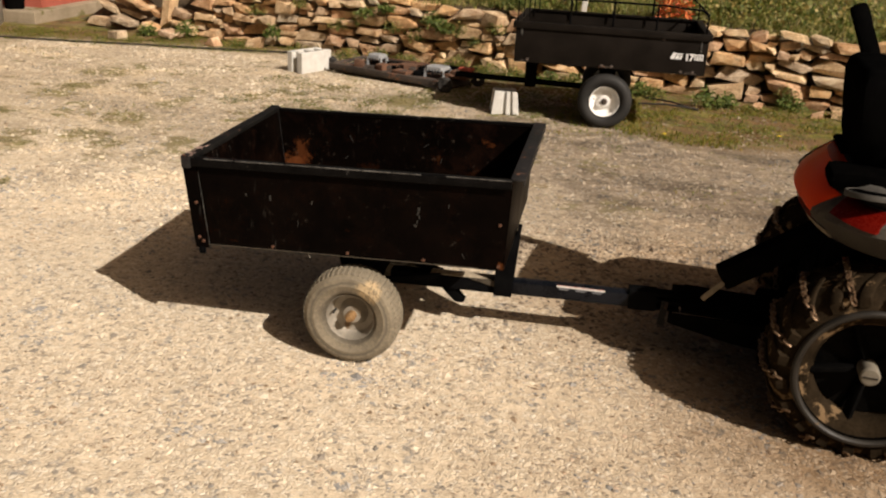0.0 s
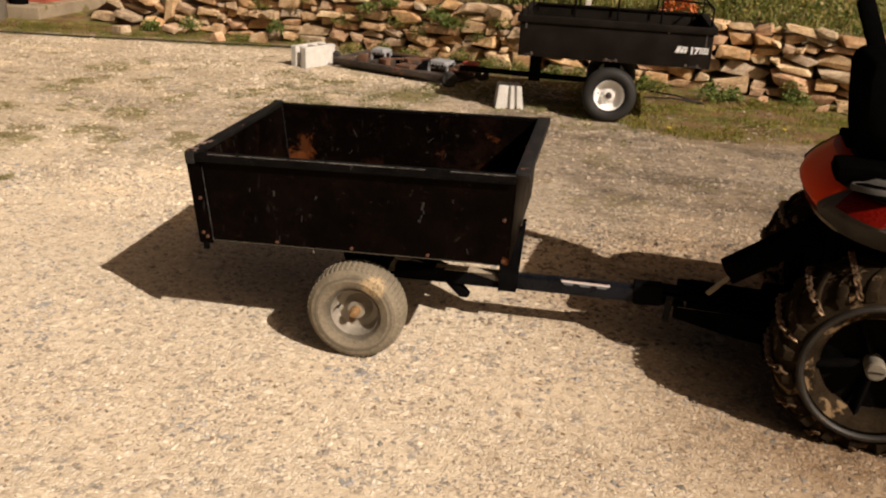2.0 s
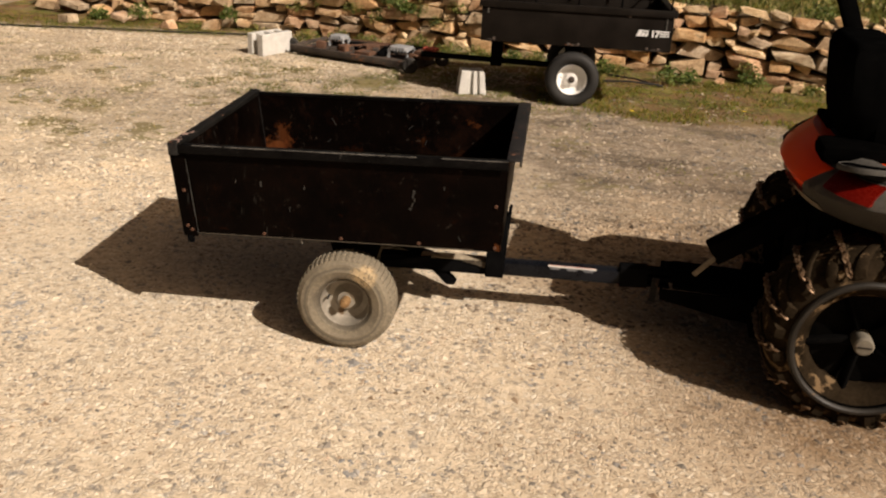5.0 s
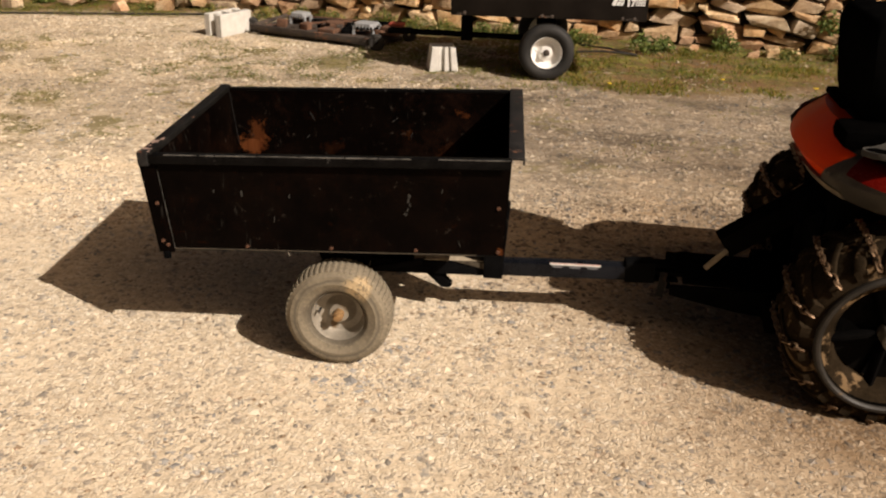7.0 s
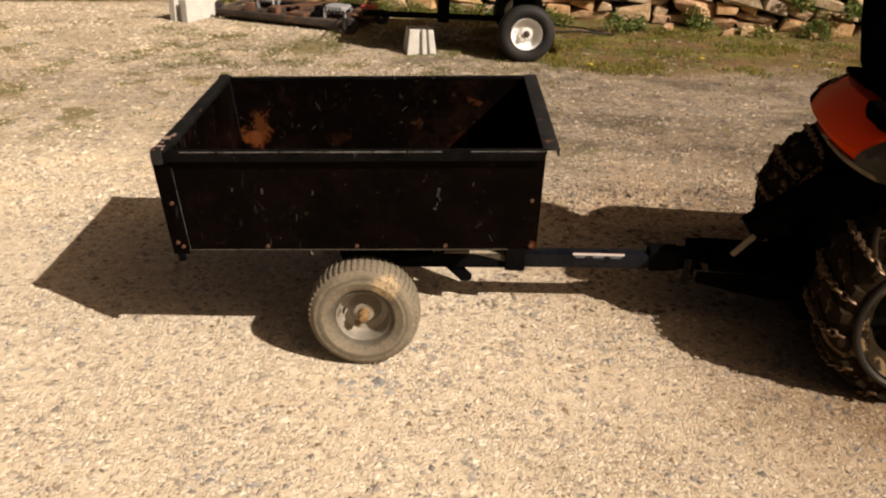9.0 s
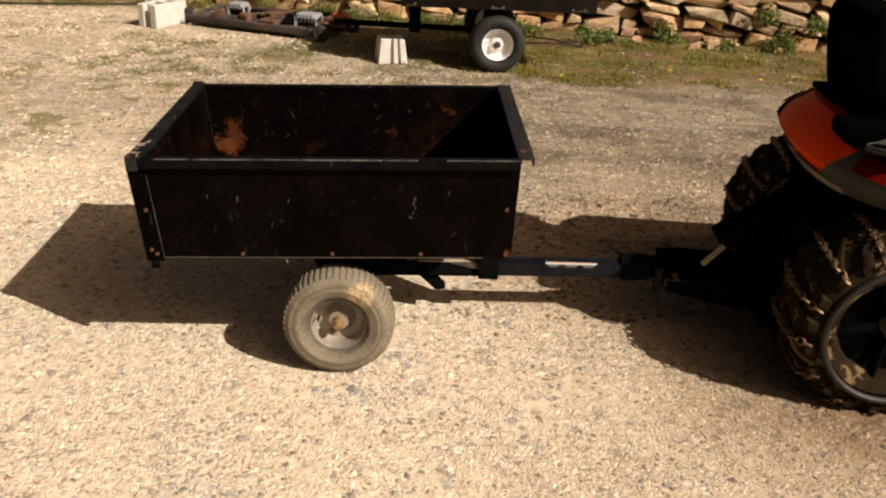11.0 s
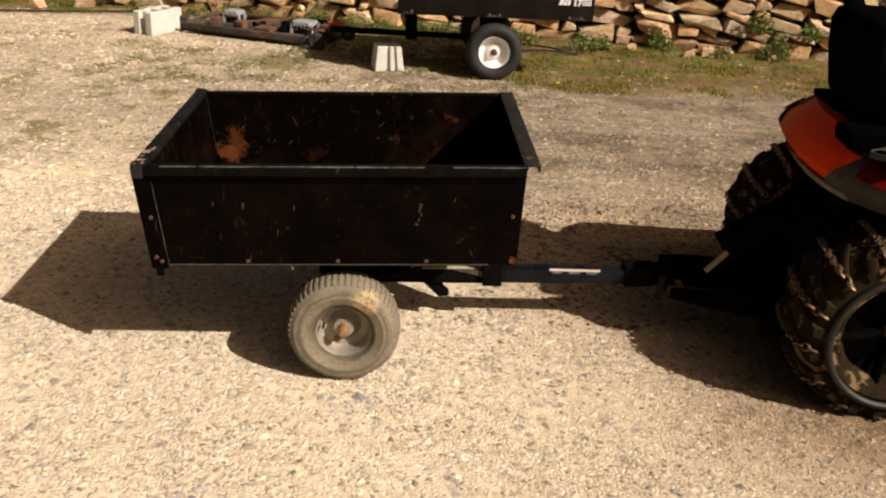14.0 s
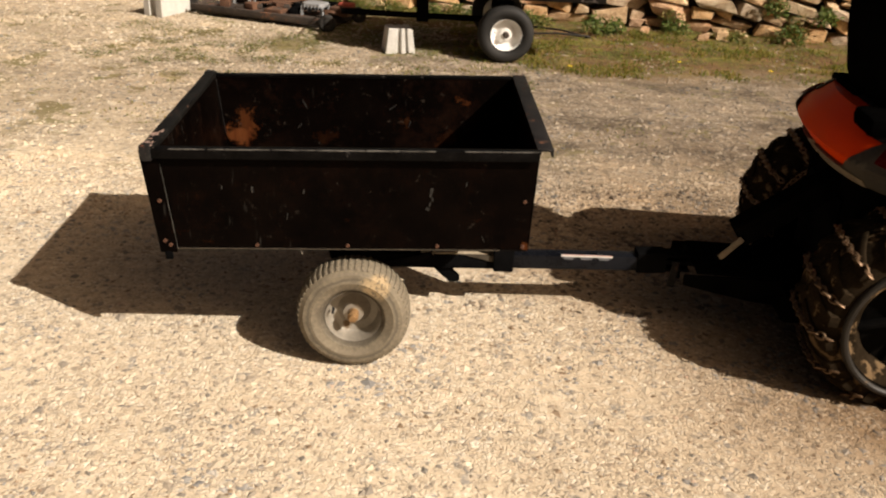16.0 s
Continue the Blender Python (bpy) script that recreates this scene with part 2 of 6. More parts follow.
    rim_m = math_node(n, l, "MULTIPLY", range_node(n, l, math_node(n, l, "SUBTRACT", zone, line), 0.65, 0.15, 0.0, 0.8), tk)
    moss_c = mix_node(n, l, rim_m, moss_m, mix_node(n, l, range_node(n, l, fine.outputs[0], 0.4, 0.6), (0.10, 0.055, 0.024), (0.19, 0.12, 0.055)))
    col = mix_node(n, l, math_node(n, l, "MULTIPLY", zr, range_node(n, l, fine.outputs[0], 0.28, 0.5, 0.7, 1.0)), col, moss_c)
    # scattered moss spots over the far gravel
    spots = noise_node(n, l, co, 1.7, 8, 0.74)
    sm = math_node(n, l, "MULTIPLY", range_node(n, l, spots.outputs[0], 0.57, 0.605), range_node(n, l, Y, 4.0, 5.0, 0.0, 0.85))
    col = mix_node(n, l, sm, col, mix_node(n, l, range_node(n, l, edge.outputs[0], 0.4, 0.6), (0.15, 0.115, 0.06), (0.17, 0.155, 0.055)))
    blot = noise_node(n, l, mp.outputs[0], 3.4, 7, 0.7)
    bm_ = math_node(n, l, "MULTIPLY", range_node(n, l, blot.outputs[0], 0.575, 0.605, 0.0, 0.85), math_node(n, l, "MULTIPLY", range_node(n, l, Y, 3.9, 4.8), range_node(n, l, X, 0.8, -0.6, 0.3, 1.0)))
    col = mix_node(n, l, bm_, col, mix_node(n, l, range_node(n, l, fine.outputs[0], 0.42, 0.58), (0.17, 0.12, 0.06), (0.17, 0.16, 0.055)))
    patchy = math_node(n, l, "MULTIPLY", math_node(n, l, "SUBTRACT", noise_node(n, l, co, 4.5, 7, 0.72).outputs[0], 0.5), 0.9)
    for px, py, rad in MOSS:
        d = n.new("ShaderNodeVectorMath")
        d.operation = "DISTANCE"
        l.new(co, d.inputs[0])
        d.inputs[1].default_value = (px, py, 0)
        e = math_node(n, l, "ADD", d.outputs["Value"], patchy)
        col = mix_node(n, l, range_node(n, l, e, rad * 1.1, rad * 0.6, 0.0, 0.65), col, mix_node(n, l, range_node(n, l, fine.outputs[0], 0.42, 0.58), (0.17, 0.125, 0.055), (0.19, 0.165, 0.045)))
    l.new(col, b.inputs["Base Color"])
    b.inputs["Roughness"].default_value = 0.9
    b.inputs["Specular IOR Level"].default_value = 0.25
    h = math_node(n, l, "ADD", math_node(n, l, "MULTIPLY", pick.outputs[0], 0.6), math_node(n, l, "MULTIPLY", range_node(n, l, gap.outputs["Distance"], 0.0, 0.22), stony))
    bump_node(n, l, h, 0.45, 0.006, b)
    return m


def chip_material(name="stone_chips", stops=GRAVEL_STOPS):
    m, n, l, b = nodes_of(name)
    g = n.new("ShaderNodeNewGeometry")
    r = ramp_node(n, stops)
    l.new(g.outputs["Random Per Island"], r.inputs[0])
    co = n.new("ShaderNodeTexCoord").outputs["Object"]
    s = noise_node(n, l, co, 120, 3)
    c = mix_node(n, l, range_node(n, l, s.outputs[0], 0.3, 0.7, 0.0, 0.5), r.outputs[0], mix_node(n, l, 1.0, r.outputs[0], (0.75, 0.70, 0.62), "MULTIPLY"))
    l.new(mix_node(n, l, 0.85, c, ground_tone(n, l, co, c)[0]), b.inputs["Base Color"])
    b.inputs["Roughness"].default_value = 0.8
    return m


def wall_stone_material():
    m, n, l, b = nodes_of("field_stone")
    info = n.new("ShaderNodeObjectInfo")
    r = ramp_node(n, [(0.0, (0.33, 0.29, 0.24)), (0.10, (0.47, 0.37, 0.25)), (0.20, (0.43, 0.36, 0.29)), (0.32, (0.52, 0.36, 0.21)), (0.46, (0.58, 0.42, 0.25)), (0.58, (0.35, 0.225, 0.14)), (0.64, (0.40, 0.385, 0.35)), (0.70, (0.50, 0.36, 0.27)), (0.76, (0.44, 0.30, 0.20)), (0.86, (0.53, 0.41, 0.28)), (0.93, (0.64, 0.54, 0.39)), (1.0, (0.33, 0.31, 0.27))])
    l.new(info.outputs["Random"], r.inputs[0])
    co = n.new("ShaderNodeNewGeometry").outputs["Position"]
    off = n.new("ShaderNodeVectorMath")
    off.operation = "ADD"
    l.new(co, off.inputs[0])
    l.new(math_node(n, l, "MULTIPLY", info.outputs["Random"], 37.0), off.inputs[1])
    big = noise_node(n, l, off.outputs[0], 9, 6, 0.7)
    sm = noise_node(n, l, off.outputs[0], 48, 6, 0.75)
    mp = n.new("ShaderNodeMapping")
    mp.inputs["Scale"].default_value = (7, 7, 60)
    mp.inputs["Rotation"].default_value = (0.0, 0.12, 0.0)
    l.new(off.outputs[0], mp.inputs[0])
    bed = noise_node(n, l, mp.outputs[0], 1.0, 5, 0.7)
    c = mix_node(n, l, range_node(n, l, big.outputs[0], 0.42, 0.62, 0.0, 0.8), r.outputs[0], mix_node(n, l, 1.0, r.outputs[0], (0.60, 0.50, 0.40), "MULTIPLY"))
    c = mix_node(n, l, range_node(n, l, big.outputs[0], 0.46, 0.36, 0.0, 0.45), c, (0.56, 0.50, 0.40))
    c = mix_node(n, l, range_node(n, l, sm.outputs[0], 0.55, 0.68, 0.0, 0.6), c, (0.50, 0.43, 0.34))
    c = mix_node(n, l, range_node(n, l, sm.outputs[0], 0.46, 0.36, 0.0, 0.7), c, (0.15, 0.105, 0.07))
    c = mix_node(n, l, range_node(n, l, bed.outputs[0], 0.52, 0.66, 0.0, 0.5), c, mix_node(n, l, 1.0, c, (0.55, 0.47, 0.40), "MULTIPLY"))
    c = mix_node(n, l, 1.0, c, (1.18, 1.05, 0.89), "MULTIPLY")
    l.new(c, b.inputs["Base Color"])
    b.inputs["Roughness"].default_value = 0.88
    bump_node(n, l, math_node(n, l, "ADD", math_node(n, l, "ADD", sm.outputs[0], bed.outputs[0]), math_node(n, l, "MULTIPLY", big.outputs[0], 2.0)), 0.85, 0.010, b)
    return m


def black_steel_material(name="worn_black_paint", dust=1.0):
    """Worn black paint with fine scratches, dust, rust specks and rust patches in the bed's corners."""
    m, n, l, b = nodes_of(name)
    co = n.new("ShaderNodeTexCoord").outputs["Object"]
    big = noise_node(n, l, co, 5, 6, 0.7)
    col = mix_node(n, l, range_node(n, l, big.outputs[0], 0.35, 0.7), (0.0010, 0.0006, 0.0005), (0.0030, 0.0017, 0.0012))
    film = noise_node(n, l, co, 6.5, 8, 0.8)
    col = mix_node(n, l, range_node(n, l, film.outputs[0], 0.50, 0.66, 0.0, 0.7), col, (0.0050 * dust, 0.0022 * dust, 0.0014 * dust))
    mp = n.new("ShaderNodeMapping")
    mp.inputs["Scale"].default_value = (55, 55, 7)
    mp.inputs["Rotation"].default_value = (0.1, 0.25, 0)
    l.new(co, mp.inputs[0])
    scr = noise_node(n, l, mp.outputs[0], 1.0, 3, 0.5)
    where = noise_node(n, l, co, 4.2, 3)
    sm = math_node(n, l, "MULTIPLY", range_node(n, l, scr.outputs[0], 0.68, 0.76), range_node(n, l, where.outputs[0], 0.50, 0.62, 0.0, 0.5))
    col = mix_node(n, l, sm, col, (0.045, 0.042, 0.038))
    rn = noise_node(n, l, co, 17, 7, 0.75)
    speck = noise_node(n, l, co, 38, 5, 0.7)
    pm = math_node(n, l, "MULTIPLY", range_node(n, l, speck.outputs[0], 0.62, 0.70), range_node(n, l, film.outputs[0], 0.50 - 0.06 * dust, 0.62 - 0.04 * dust, 0.0, 0.6))
    col = mix_node(n, l, pm, col, (0.030 + 0.006 * dust, 0.025 + 0.004 * dust, 0.021 + 0.003 * dust))
    wear = math_node(n, l, "MULTIPLY", range_node(n, l, rn.outputs[0], 0.64, 0.72), range_node(n, l, where.outputs[0], 0.45, 0.65, 0.0, 0.10 * dust))
    sx = n.new("ShaderNodeSeparateXYZ")
    l.new(co, sx.inputs[0])
    # rust patch low in the far rear corner, and rusty smears inside
    for cx, cy, cz, rad, amt in ((-0.438, 0.39, 0.500, 0.058, 0.40), (-0.452, 0.39, 0.440, 0.072, 0.62), (0.34, 0.39, 0.600, 0.018, 0.26), (0.12, 0.39, 0.52, 0.022, 0.10), (0.28, 0.39, 0.46, 0.050, 0.07), (-0.15, 0.39, 0.45, 0.040, 0.05), (0.498, -0.39, 0.388, 0.016, 0.35), (-0.56, -0.40, 0.685, 0.035, 0.15), (-0.56, -0.27, 0.685, 0.03, 0.2), (0.535, -0.37, 0.69, 0.04, 0.25)):
        d = n.new("ShaderNodeVectorMath")
        d.operation = "DISTANCE"
        l.new(co, d.inputs[0])
        d.inputs[1].default_value = (cx, cy, cz)
        e = math_node(n, l, "ADD", d.outputs["Value"], math_node(n, l, "MULTIPLY", math_node(n, l, "SUBTRACT", rn.outputs[0], 0.5), 0.20))
        mk = range_node(n, l, e, rad * 0.75, rad * 0.45, 0.0, amt)
        wear = math_node(n, l, "MAXIMUM", wear, mk)
    rust = mix_node(n, l, range_node(n, l, scr.outputs[0], 0.3, 0.7), (0.10, 0.026, 0.009), (0.20, 0.065, 0.022))
    col = mix_node(n, l, wear, col, rust)
    l.new(col, b.inputs["Base Color"])
    l.new(math_node(n, l, "ADD", range_node(n, l, big.outputs[0], 0.3, 0.7, 0.34, 0.5), math_node(n, l, "MULTIPLY", wear, 0.4)), b.inputs["Roughness"])
    b.inputs["Specular IOR Level"].default_value = 0.02
    bump_node(n, l, rn.outputs[0], 0.10, 0.003, b)
    return m


def tyre_material():
    """Weathered grey-olive rubber, black at the bead, with a smear of dried tan mud."""
    m, n, l, b = nodes_of("dusty_rubber")
    co = n.new("ShaderNodeTexCoord").outputs["Object"]
    sx = n.new("ShaderNodeSeparateXYZ")
    l.new(co, sx.inputs[0])
    rr = math_node(n, l, "SQRT", math_node(n, l, "ADD", math_node(n, l, "MULTIPLY", sx.outputs[0], sx.outputs[0]), math_node(n, l, "MULTIPLY", sx.outputs[2], sx.outputs[2])))
    big = noise_node(n, l, co, 14, 6, 0.7)
    fine = noise_node(n, l, co, 110, 4, 0.7)
    col = mix_node(n, l, range_node(n, l, big.outputs[0], 0.36, 0.62), (0.125, 0.104, 0.076), (0.185, 0.155, 0.112))
    col = mix_node(n, l, range_node(n, l, fine.outputs[0], 0.5, 0.7, 0.0, 0.5), col, (0.26, 0.22, 0.155))
    bead = math_node(n, l, "ADD", rr, math_node(n, l, "MULTIPLY", math_node(n, l, "SUBTRACT", big.outputs[0], 0.5), 0.03))
    col = mix_node(n, l, range_node(n, l, bead, 0.102, 0.090, 0.0, 0.5), col, (0.022, 0.020, 0.017))
    band = range_node(n, l, math_node(n, l, "ABSOLUTE", math_node(n, l, "SUBTRACT", bead, 0.131)), 0.006, 0.001, 0.0, 0.55)
    col = mix_node(n, l, band, col, (0.06, 0.054, 0.043))
    d = n.new("ShaderNodeVectorMath")
    d.operation = "DISTANCE"
    l.new(co, d.inputs[0])
    d.inputs[1].default_value = (0.07, -0.055, 0.105)
    e = math_node(n, l, "ADD", d.outputs["Value"], math_node(n, l, "MULTIPLY", math_node(n, l, "SUBTRACT", big.outputs[0], 0.5), 0.12))
    mud = math_node(n, l, "MULTIPLY", range_node(n, l, e, 0.045, 0.025, 0.0, 0.85), range_node(n, l, fine.outputs[0], 0.38, 0.5))
    col = mix_node(n, l, mud, col, (0.42, 0.31, 0.18))
    l.new(col, b.inputs["Base Color"])
    b.inputs["Roughness"].default_value = 0.85
    b.inputs["Specular IOR Level"].default_value = 0.25
    bump_node(n, l, math_node(n, l, "ADD", fine.outputs[0], big.outputs[0]), 0.3, 0.002, b)
    return m


M_GROUND = ground_material()
M_PEBBLE = chip_material("pale_pebbles", [(0.0, (0.33, 0.28, 0.22)), (0.3, (0.52, 0.45, 0.36)), (0.7, (0.58, 0.505, 0.40)), (1.0, (0.70, 0.635, 0.53))])
M_CHIP = chip_material()
M_SLATE = chip_material("grey_slate_chips", [(0.0, (0.18, 0.175, 0.17)), (0.35, (0.27, 0.26, 0.245)), (0.75, (0.36, 0.34, 0.315)), (1.0, (0.46, 0.415, 0.36))])
M_SAND_CHIP = chip_material("warm_stone_chips", [(0.0, (0.19, 0.13, 0.08)), (0.22, (0.33, 0.24, 0.16)), (0.36, (0.54, 0.44, 0.325)), (0.7, (0.60, 0.495, 0.365)), (0.93, (0.66, 0.56, 0.43)), (1.0, (0.56, 0.40, 0.30))])
M_BROWN_CHIP = chip_material("dark_brown_chips", [(0.0, (0.10, 0.075, 0.055)), (0.5, (0.20, 0.155, 0.115)), (0.8, (0.34, 0.27, 0.20)), (1.0, (0.58, 0.49, 0.38))])
M_STONE = wall_stone_material()
M_BLACK = black_steel_material()
M_BLACK_IN = black_steel_material("dusty_rusty_black_paint", 2.4)
M_EDGE = surface("rubbed_edge_steel", (0.018, 0.0175, 0.017), (0.15, 0.145, 0.135), 30, 0.35, 0.3, 0.1, 0.001, 200)
M_LIP = surface("chipped_black_edge", (0.0014, 0.0013, 0.0013), (0.0055, 0.0050, 0.0048), 9, 0.4, 0.0, 0.1, 0.001, 90, ((0.04, 0.037, 0.035), 34, 0.63, 0.5), spec=0.03)
M_CAP = surface("rust_flecked_cap", (0.010, 0.010, 0.010), (0.026, 0.024, 0.023), 30, 0.5, 0.0, 0.2, 0.001, 150, ((0.15, 0.065, 0.04), 42, 0.60, 0.8), spec=0.06)
M_TAIL = surface("dark_scraped_flange", (0.004, 0.0038, 0.0036), (0.013, 0.012, 0.011), 14, 0.5, 0.0, 0.1, 0.001, 120, ((0.07, 0.04, 0.03), 26, 0.60, 0.8), spec=0.1)
M_FLANGE = surface("dusty_front_flange", (0.008, 0.0078, 0.008), (0.022, 0.020, 0.0195), 14, 0.5, 0.0, 0.1, 0.001, 120, ((0.10, 0.05, 0.034), 26, 0.62, 0.8), spec=0.1)
# black enamel whose bluish tone is reflected sky put into the colour
M_TONGUE = surface("sky_tinted_enamel", (0.003, 0.0034, 0.0048), (0.008, 0.009, 0.012), 10, 0.3, 0.0, 0.1, 0.001, 200, ((0.022, 0.020, 0.019), 22, 0.69, 0.6), spec=0.14)
M_FRAME = surface("black_frame_paint", (0.002, 0.002, 0.0022), (0.006, 0.006, 0.0062), 10, 0.42, 0.0, 0.1, 0.001, 200, ((0.14, 0.05, 0.02), 14, 0.68, 0.8), spec=0.0)
M_RUST = surface("rusty_bolt", (0.042, 0.017, 0.009), (0.088, 0.038, 0.021), 60, 0.85, 0.2, 0.4, 0.002)
M_HUB = surface("ochre_rust_hub", (0.14, 0.075, 0.030), (0.26, 0.15, 0.065), 60, 0.85, 0.1, 0.4, 0.002)
M_TYRE = tyre_material()
M_TYRE_BLACK = surface("black_rubber", (0.007, 0.0068, 0.0065), (0.018, 0.0165, 0.015), 10, 0.75, 0.0, 0.25, 0.002, 140)
M_TYRE_MUD = surface("muddy_rubber", (0.007, 0.005, 0.003), (0.026, 0.018, 0.011), 9, 0.85, 0.0, 0.3, 0.004, 120, ((0.13, 0.085, 0.047), 14, 0.555, 0.95), spec=0.0)
M_RING = surface("dark_dusty_ring", (0.005, 0.004, 0.0028), (0.018, 0.0135, 0.009), 7, 0.6, 0.0, 0.2, 0.002, 120, ((0.10, 0.065, 0.035), 13, 0.63, 0.9))
M_DISC = surface("black_wheel_disc", (0.001, 0.001, 0.001), (0.003, 0.0025, 0.002), 9, 0.3, 0.0, 0.1, 0.001, 120, ((0.05, 0.035, 0.022), 10, 0.68, 0.8), spec=0.02)
M_SCUFF = surface("faint_scuff", (0.004, 0.004, 0.004), (0.030, 0.028, 0.026), 90, 0.6)
M_RIM = surface("dull_silver_wheel_paint", (0.20, 0.178, 0.145), (0.32, 0.285, 0.235), 14, 0.5, 0.3, 0.1, 0.001, 160, ((0.17, 0.11, 0.06), 16, 0.62, 0.8))
M_HUBCAP = surface("dusty_hub_cap", (0.115, 0.10, 0.078), (0.17, 0.15, 0.118), 20, 0.7, 0.0, 0.1, 0.001, 160, spec=0.1)
M_WHITE = surface("white_wheel_paint", (0.72, 0.71, 0.68), (0.82, 0.81, 0.79), 14, 0.4, 0.0, 0.05, 0.001)
M_RIVET = surface("dull_rivet", (0.03, 0.022, 0.018), (0.07, 0.05, 0.04), 60, 0.7)
M_BOX2 = surface("matte_black_paint", (0.0055, 0.0043, 0.0034), (0.0115, 0.0088, 0.0070), 6, 0.5, 0.0, 0.1, 0.001, 130, ((0.04, 0.03, 0.025), 20, 0.70, 0.7), spec=0.08)
M_LABEL = surface("pale_sticker", (0.55, 0.54, 0.52), (0.68, 0.67, 0.64), 20, 0.5, 0.0, 0.0)
M_LABEL_DARK = surface("sticker_print", (0.08, 0.09, 0.10), (0.13, 0.13, 0.14), 20, 0.5, 0.0, 0.0)
M_SILVER = surface("silver_lettering", (0.66, 0.66, 0.66), (0.74, 0.74, 0.74), 30, 0.4, 0.1, 0.0)
M_ORANGE = surface("orange_plastic", (0.68, 0.040, 0.003), (0.76, 0.055, 0.005), 6, 0.38, 0.0, 0.05, 0.001, 120, ((0.34, 0.040, 0.010), 7, 0.66, 0.7), spec=0.1)
M_GREY = surface("dusty_grey_plastic", (0.060, 0.054, 0.047), (0.135, 0.120, 0.100), 8, 0.55, 0.0, 0.1, 0.001, 120)
M_TRIM = surface("tan_dusty_plastic", (0.13, 0.105, 0.075), (0.25, 0.205, 0.15), 10, 0.8, 0.0, 0.1, 0.001, 120, spec=0.1)
M_CAPGREY = surface("pale_grey_plastic", (0.035, 0.033, 0.030), (0.070, 0.066, 0.060), 10, 0.6, 0.0, 0.1, 0.001, 120, spec=0.05)
M_DECK_TOP = surface("black_grey_deck_plastic", (0.006, 0.0056, 0.005), (0.018, 0.0165, 0.015), 9, 0.5, 0.0, 0.1, 0.001, 120, spec=0.1)
M_RED = surface("red_lens", (0.06, 0.002, 0.0012), (0.10, 0.004, 0.002), 10, 0.25, 0.0, 0.0, spec=0.12)
M_SEAT = surface("black_vinyl", (0.0012, 0.0012, 0.0012), (0.003, 0.003, 0.003), 12, 0.5, 0.0, 0.3, 0.001, 300, spec=0.0)
# dull black for the seat's shade and the cup holder's dark hollow
M_MATTE = surface("matte_shade_black", (0.0008, 0.0008, 0.0008), (0.002, 0.0018, 0.0017), 12, 0.95, 0.0, 0.2, 0.001, 200, spread=0.04, spec=0.0)
M_PLASTIC = surface("black_plastic", (0.0015, 0.0015, 0.0015), (0.004, 0.0037, 0.0035), 12, 0.45, 0.0, 0.1, 0.001, 200, spec=0.0)
M_CHAIN = surface("rusty_chain_steel", (0.065, 0.032, 0.016), (0.23, 0.15, 0.09), 90, 0.5, 0.6, 0.2, 0.001)
M_DUST = surface("sunlit_pale_dust", (0.24, 0.195, 0.14), (0.42, 0.345, 0.25), 60, 0.95, 0.0, 0.3, 0.001, 120, spec=0.1)
M_DUSTY = surface("dust_caked_paint", (0.040, 0.033, 0.025), (0.085, 0.070, 0.052), 30, 0.8, 0.0, 0.2, 0.001, 120, spec=0.1)
M_CONCRETE = surface("pale_concrete", (0.42, 0.405, 0.375), (0.55, 0.535, 0.50), 14, 0.9, 0.0, 0.6, 0.004, 120, ((0.33, 0.30, 0.26), 9, 0.62, 0.95))
M_DECK = surface("rusty_mower_deck", (0.022, 0.017, 0.014), (0.075, 0.056, 0.044), 8, 0.85, 0.1, 0.4, 0.004, 80, ((0.17, 0.075, 0.042), 9, 0.57, 0.95))
M_COVER = surface("grey_plastic_cover", (0.20, 0.205, 0.21), (0.29, 0.295, 0.30), 12, 0.6, 0.0, 0.1, 0.001)
M_SCRAPE = surface("scraped_pink_primer", (0.12, 0.075, 0.06), (0.34, 0.23, 0.19), 60, 0.8, 0.0, 0.3, 0.001, 200)
M_RUSTY_BROWN = surface("brown_rust", (0.065, 0.033, 0.021), (0.17, 0.083, 0.048), 14, 0.9, 0.2, 0.4, 0.003)
M_FADED_RED = surface("faded_red_paint", (0.36, 0.06, 0.04), (0.46, 0.11, 0.07), 14, 0.7, 0.0, 0.1, 0.001)
M_HOSE = surface("black_edging_rubber", (0.010, 0.009, 0.008), (0.026, 0.022, 0.018), 14, 0.8, 0.0, 0.2, 0.002)
M_EARTH = surface("dark_bank_earth", (0.05, 0.036, 0.022), (0.12, 0.085, 0.05), 4, 0.95, 0.0, 0.8, 0.02, 40)
M_BANK = surface("bank_turf", (0.06, 0.055, 0.02), (0.11, 0.10, 0.04), 3, 0.95, 0.0, 0.8, 0.03, 40, ((0.22, 0.17, 0.09), 4, 0.6, 0.95))
M_RED_WALL = surface("red_painted_siding", (0.26, 0.06, 0.04), (0.34, 0.09, 0.06), 6, 0.75, 0.0, 0.2, 0.002)
M_PAD = surface("tan_concrete", (0.19, 0.145, 0.095), (0.29, 0.235, 0.165), 5, 0.9, 0.0, 0.4, 0.004, 60, ((0.13, 0.11, 0.045), 4, 0.56, 0.95))
M_CAR = surface("silver_beige_car_paint", (0.17, 0.155, 0.13), (0.21, 0.19, 0.16), 10, 0.35, 0.3, 0.0)
M_GLASS = surface("dark_car_glass", (0.012, 0.014, 0.015), (0.016, 0.018, 0.02), 10, 0.08, 0.0, 0.0)
M_GRASS = island_leaf("grass_blades", [(0.0, (0.085, 0.12, 0.010)), (0.4, (0.165, 0.175, 0.018)), (0.7, (0.23, 0.19, 0.030)), (1.0, (0.32, 0.21, 0.065))], trans=0.45)
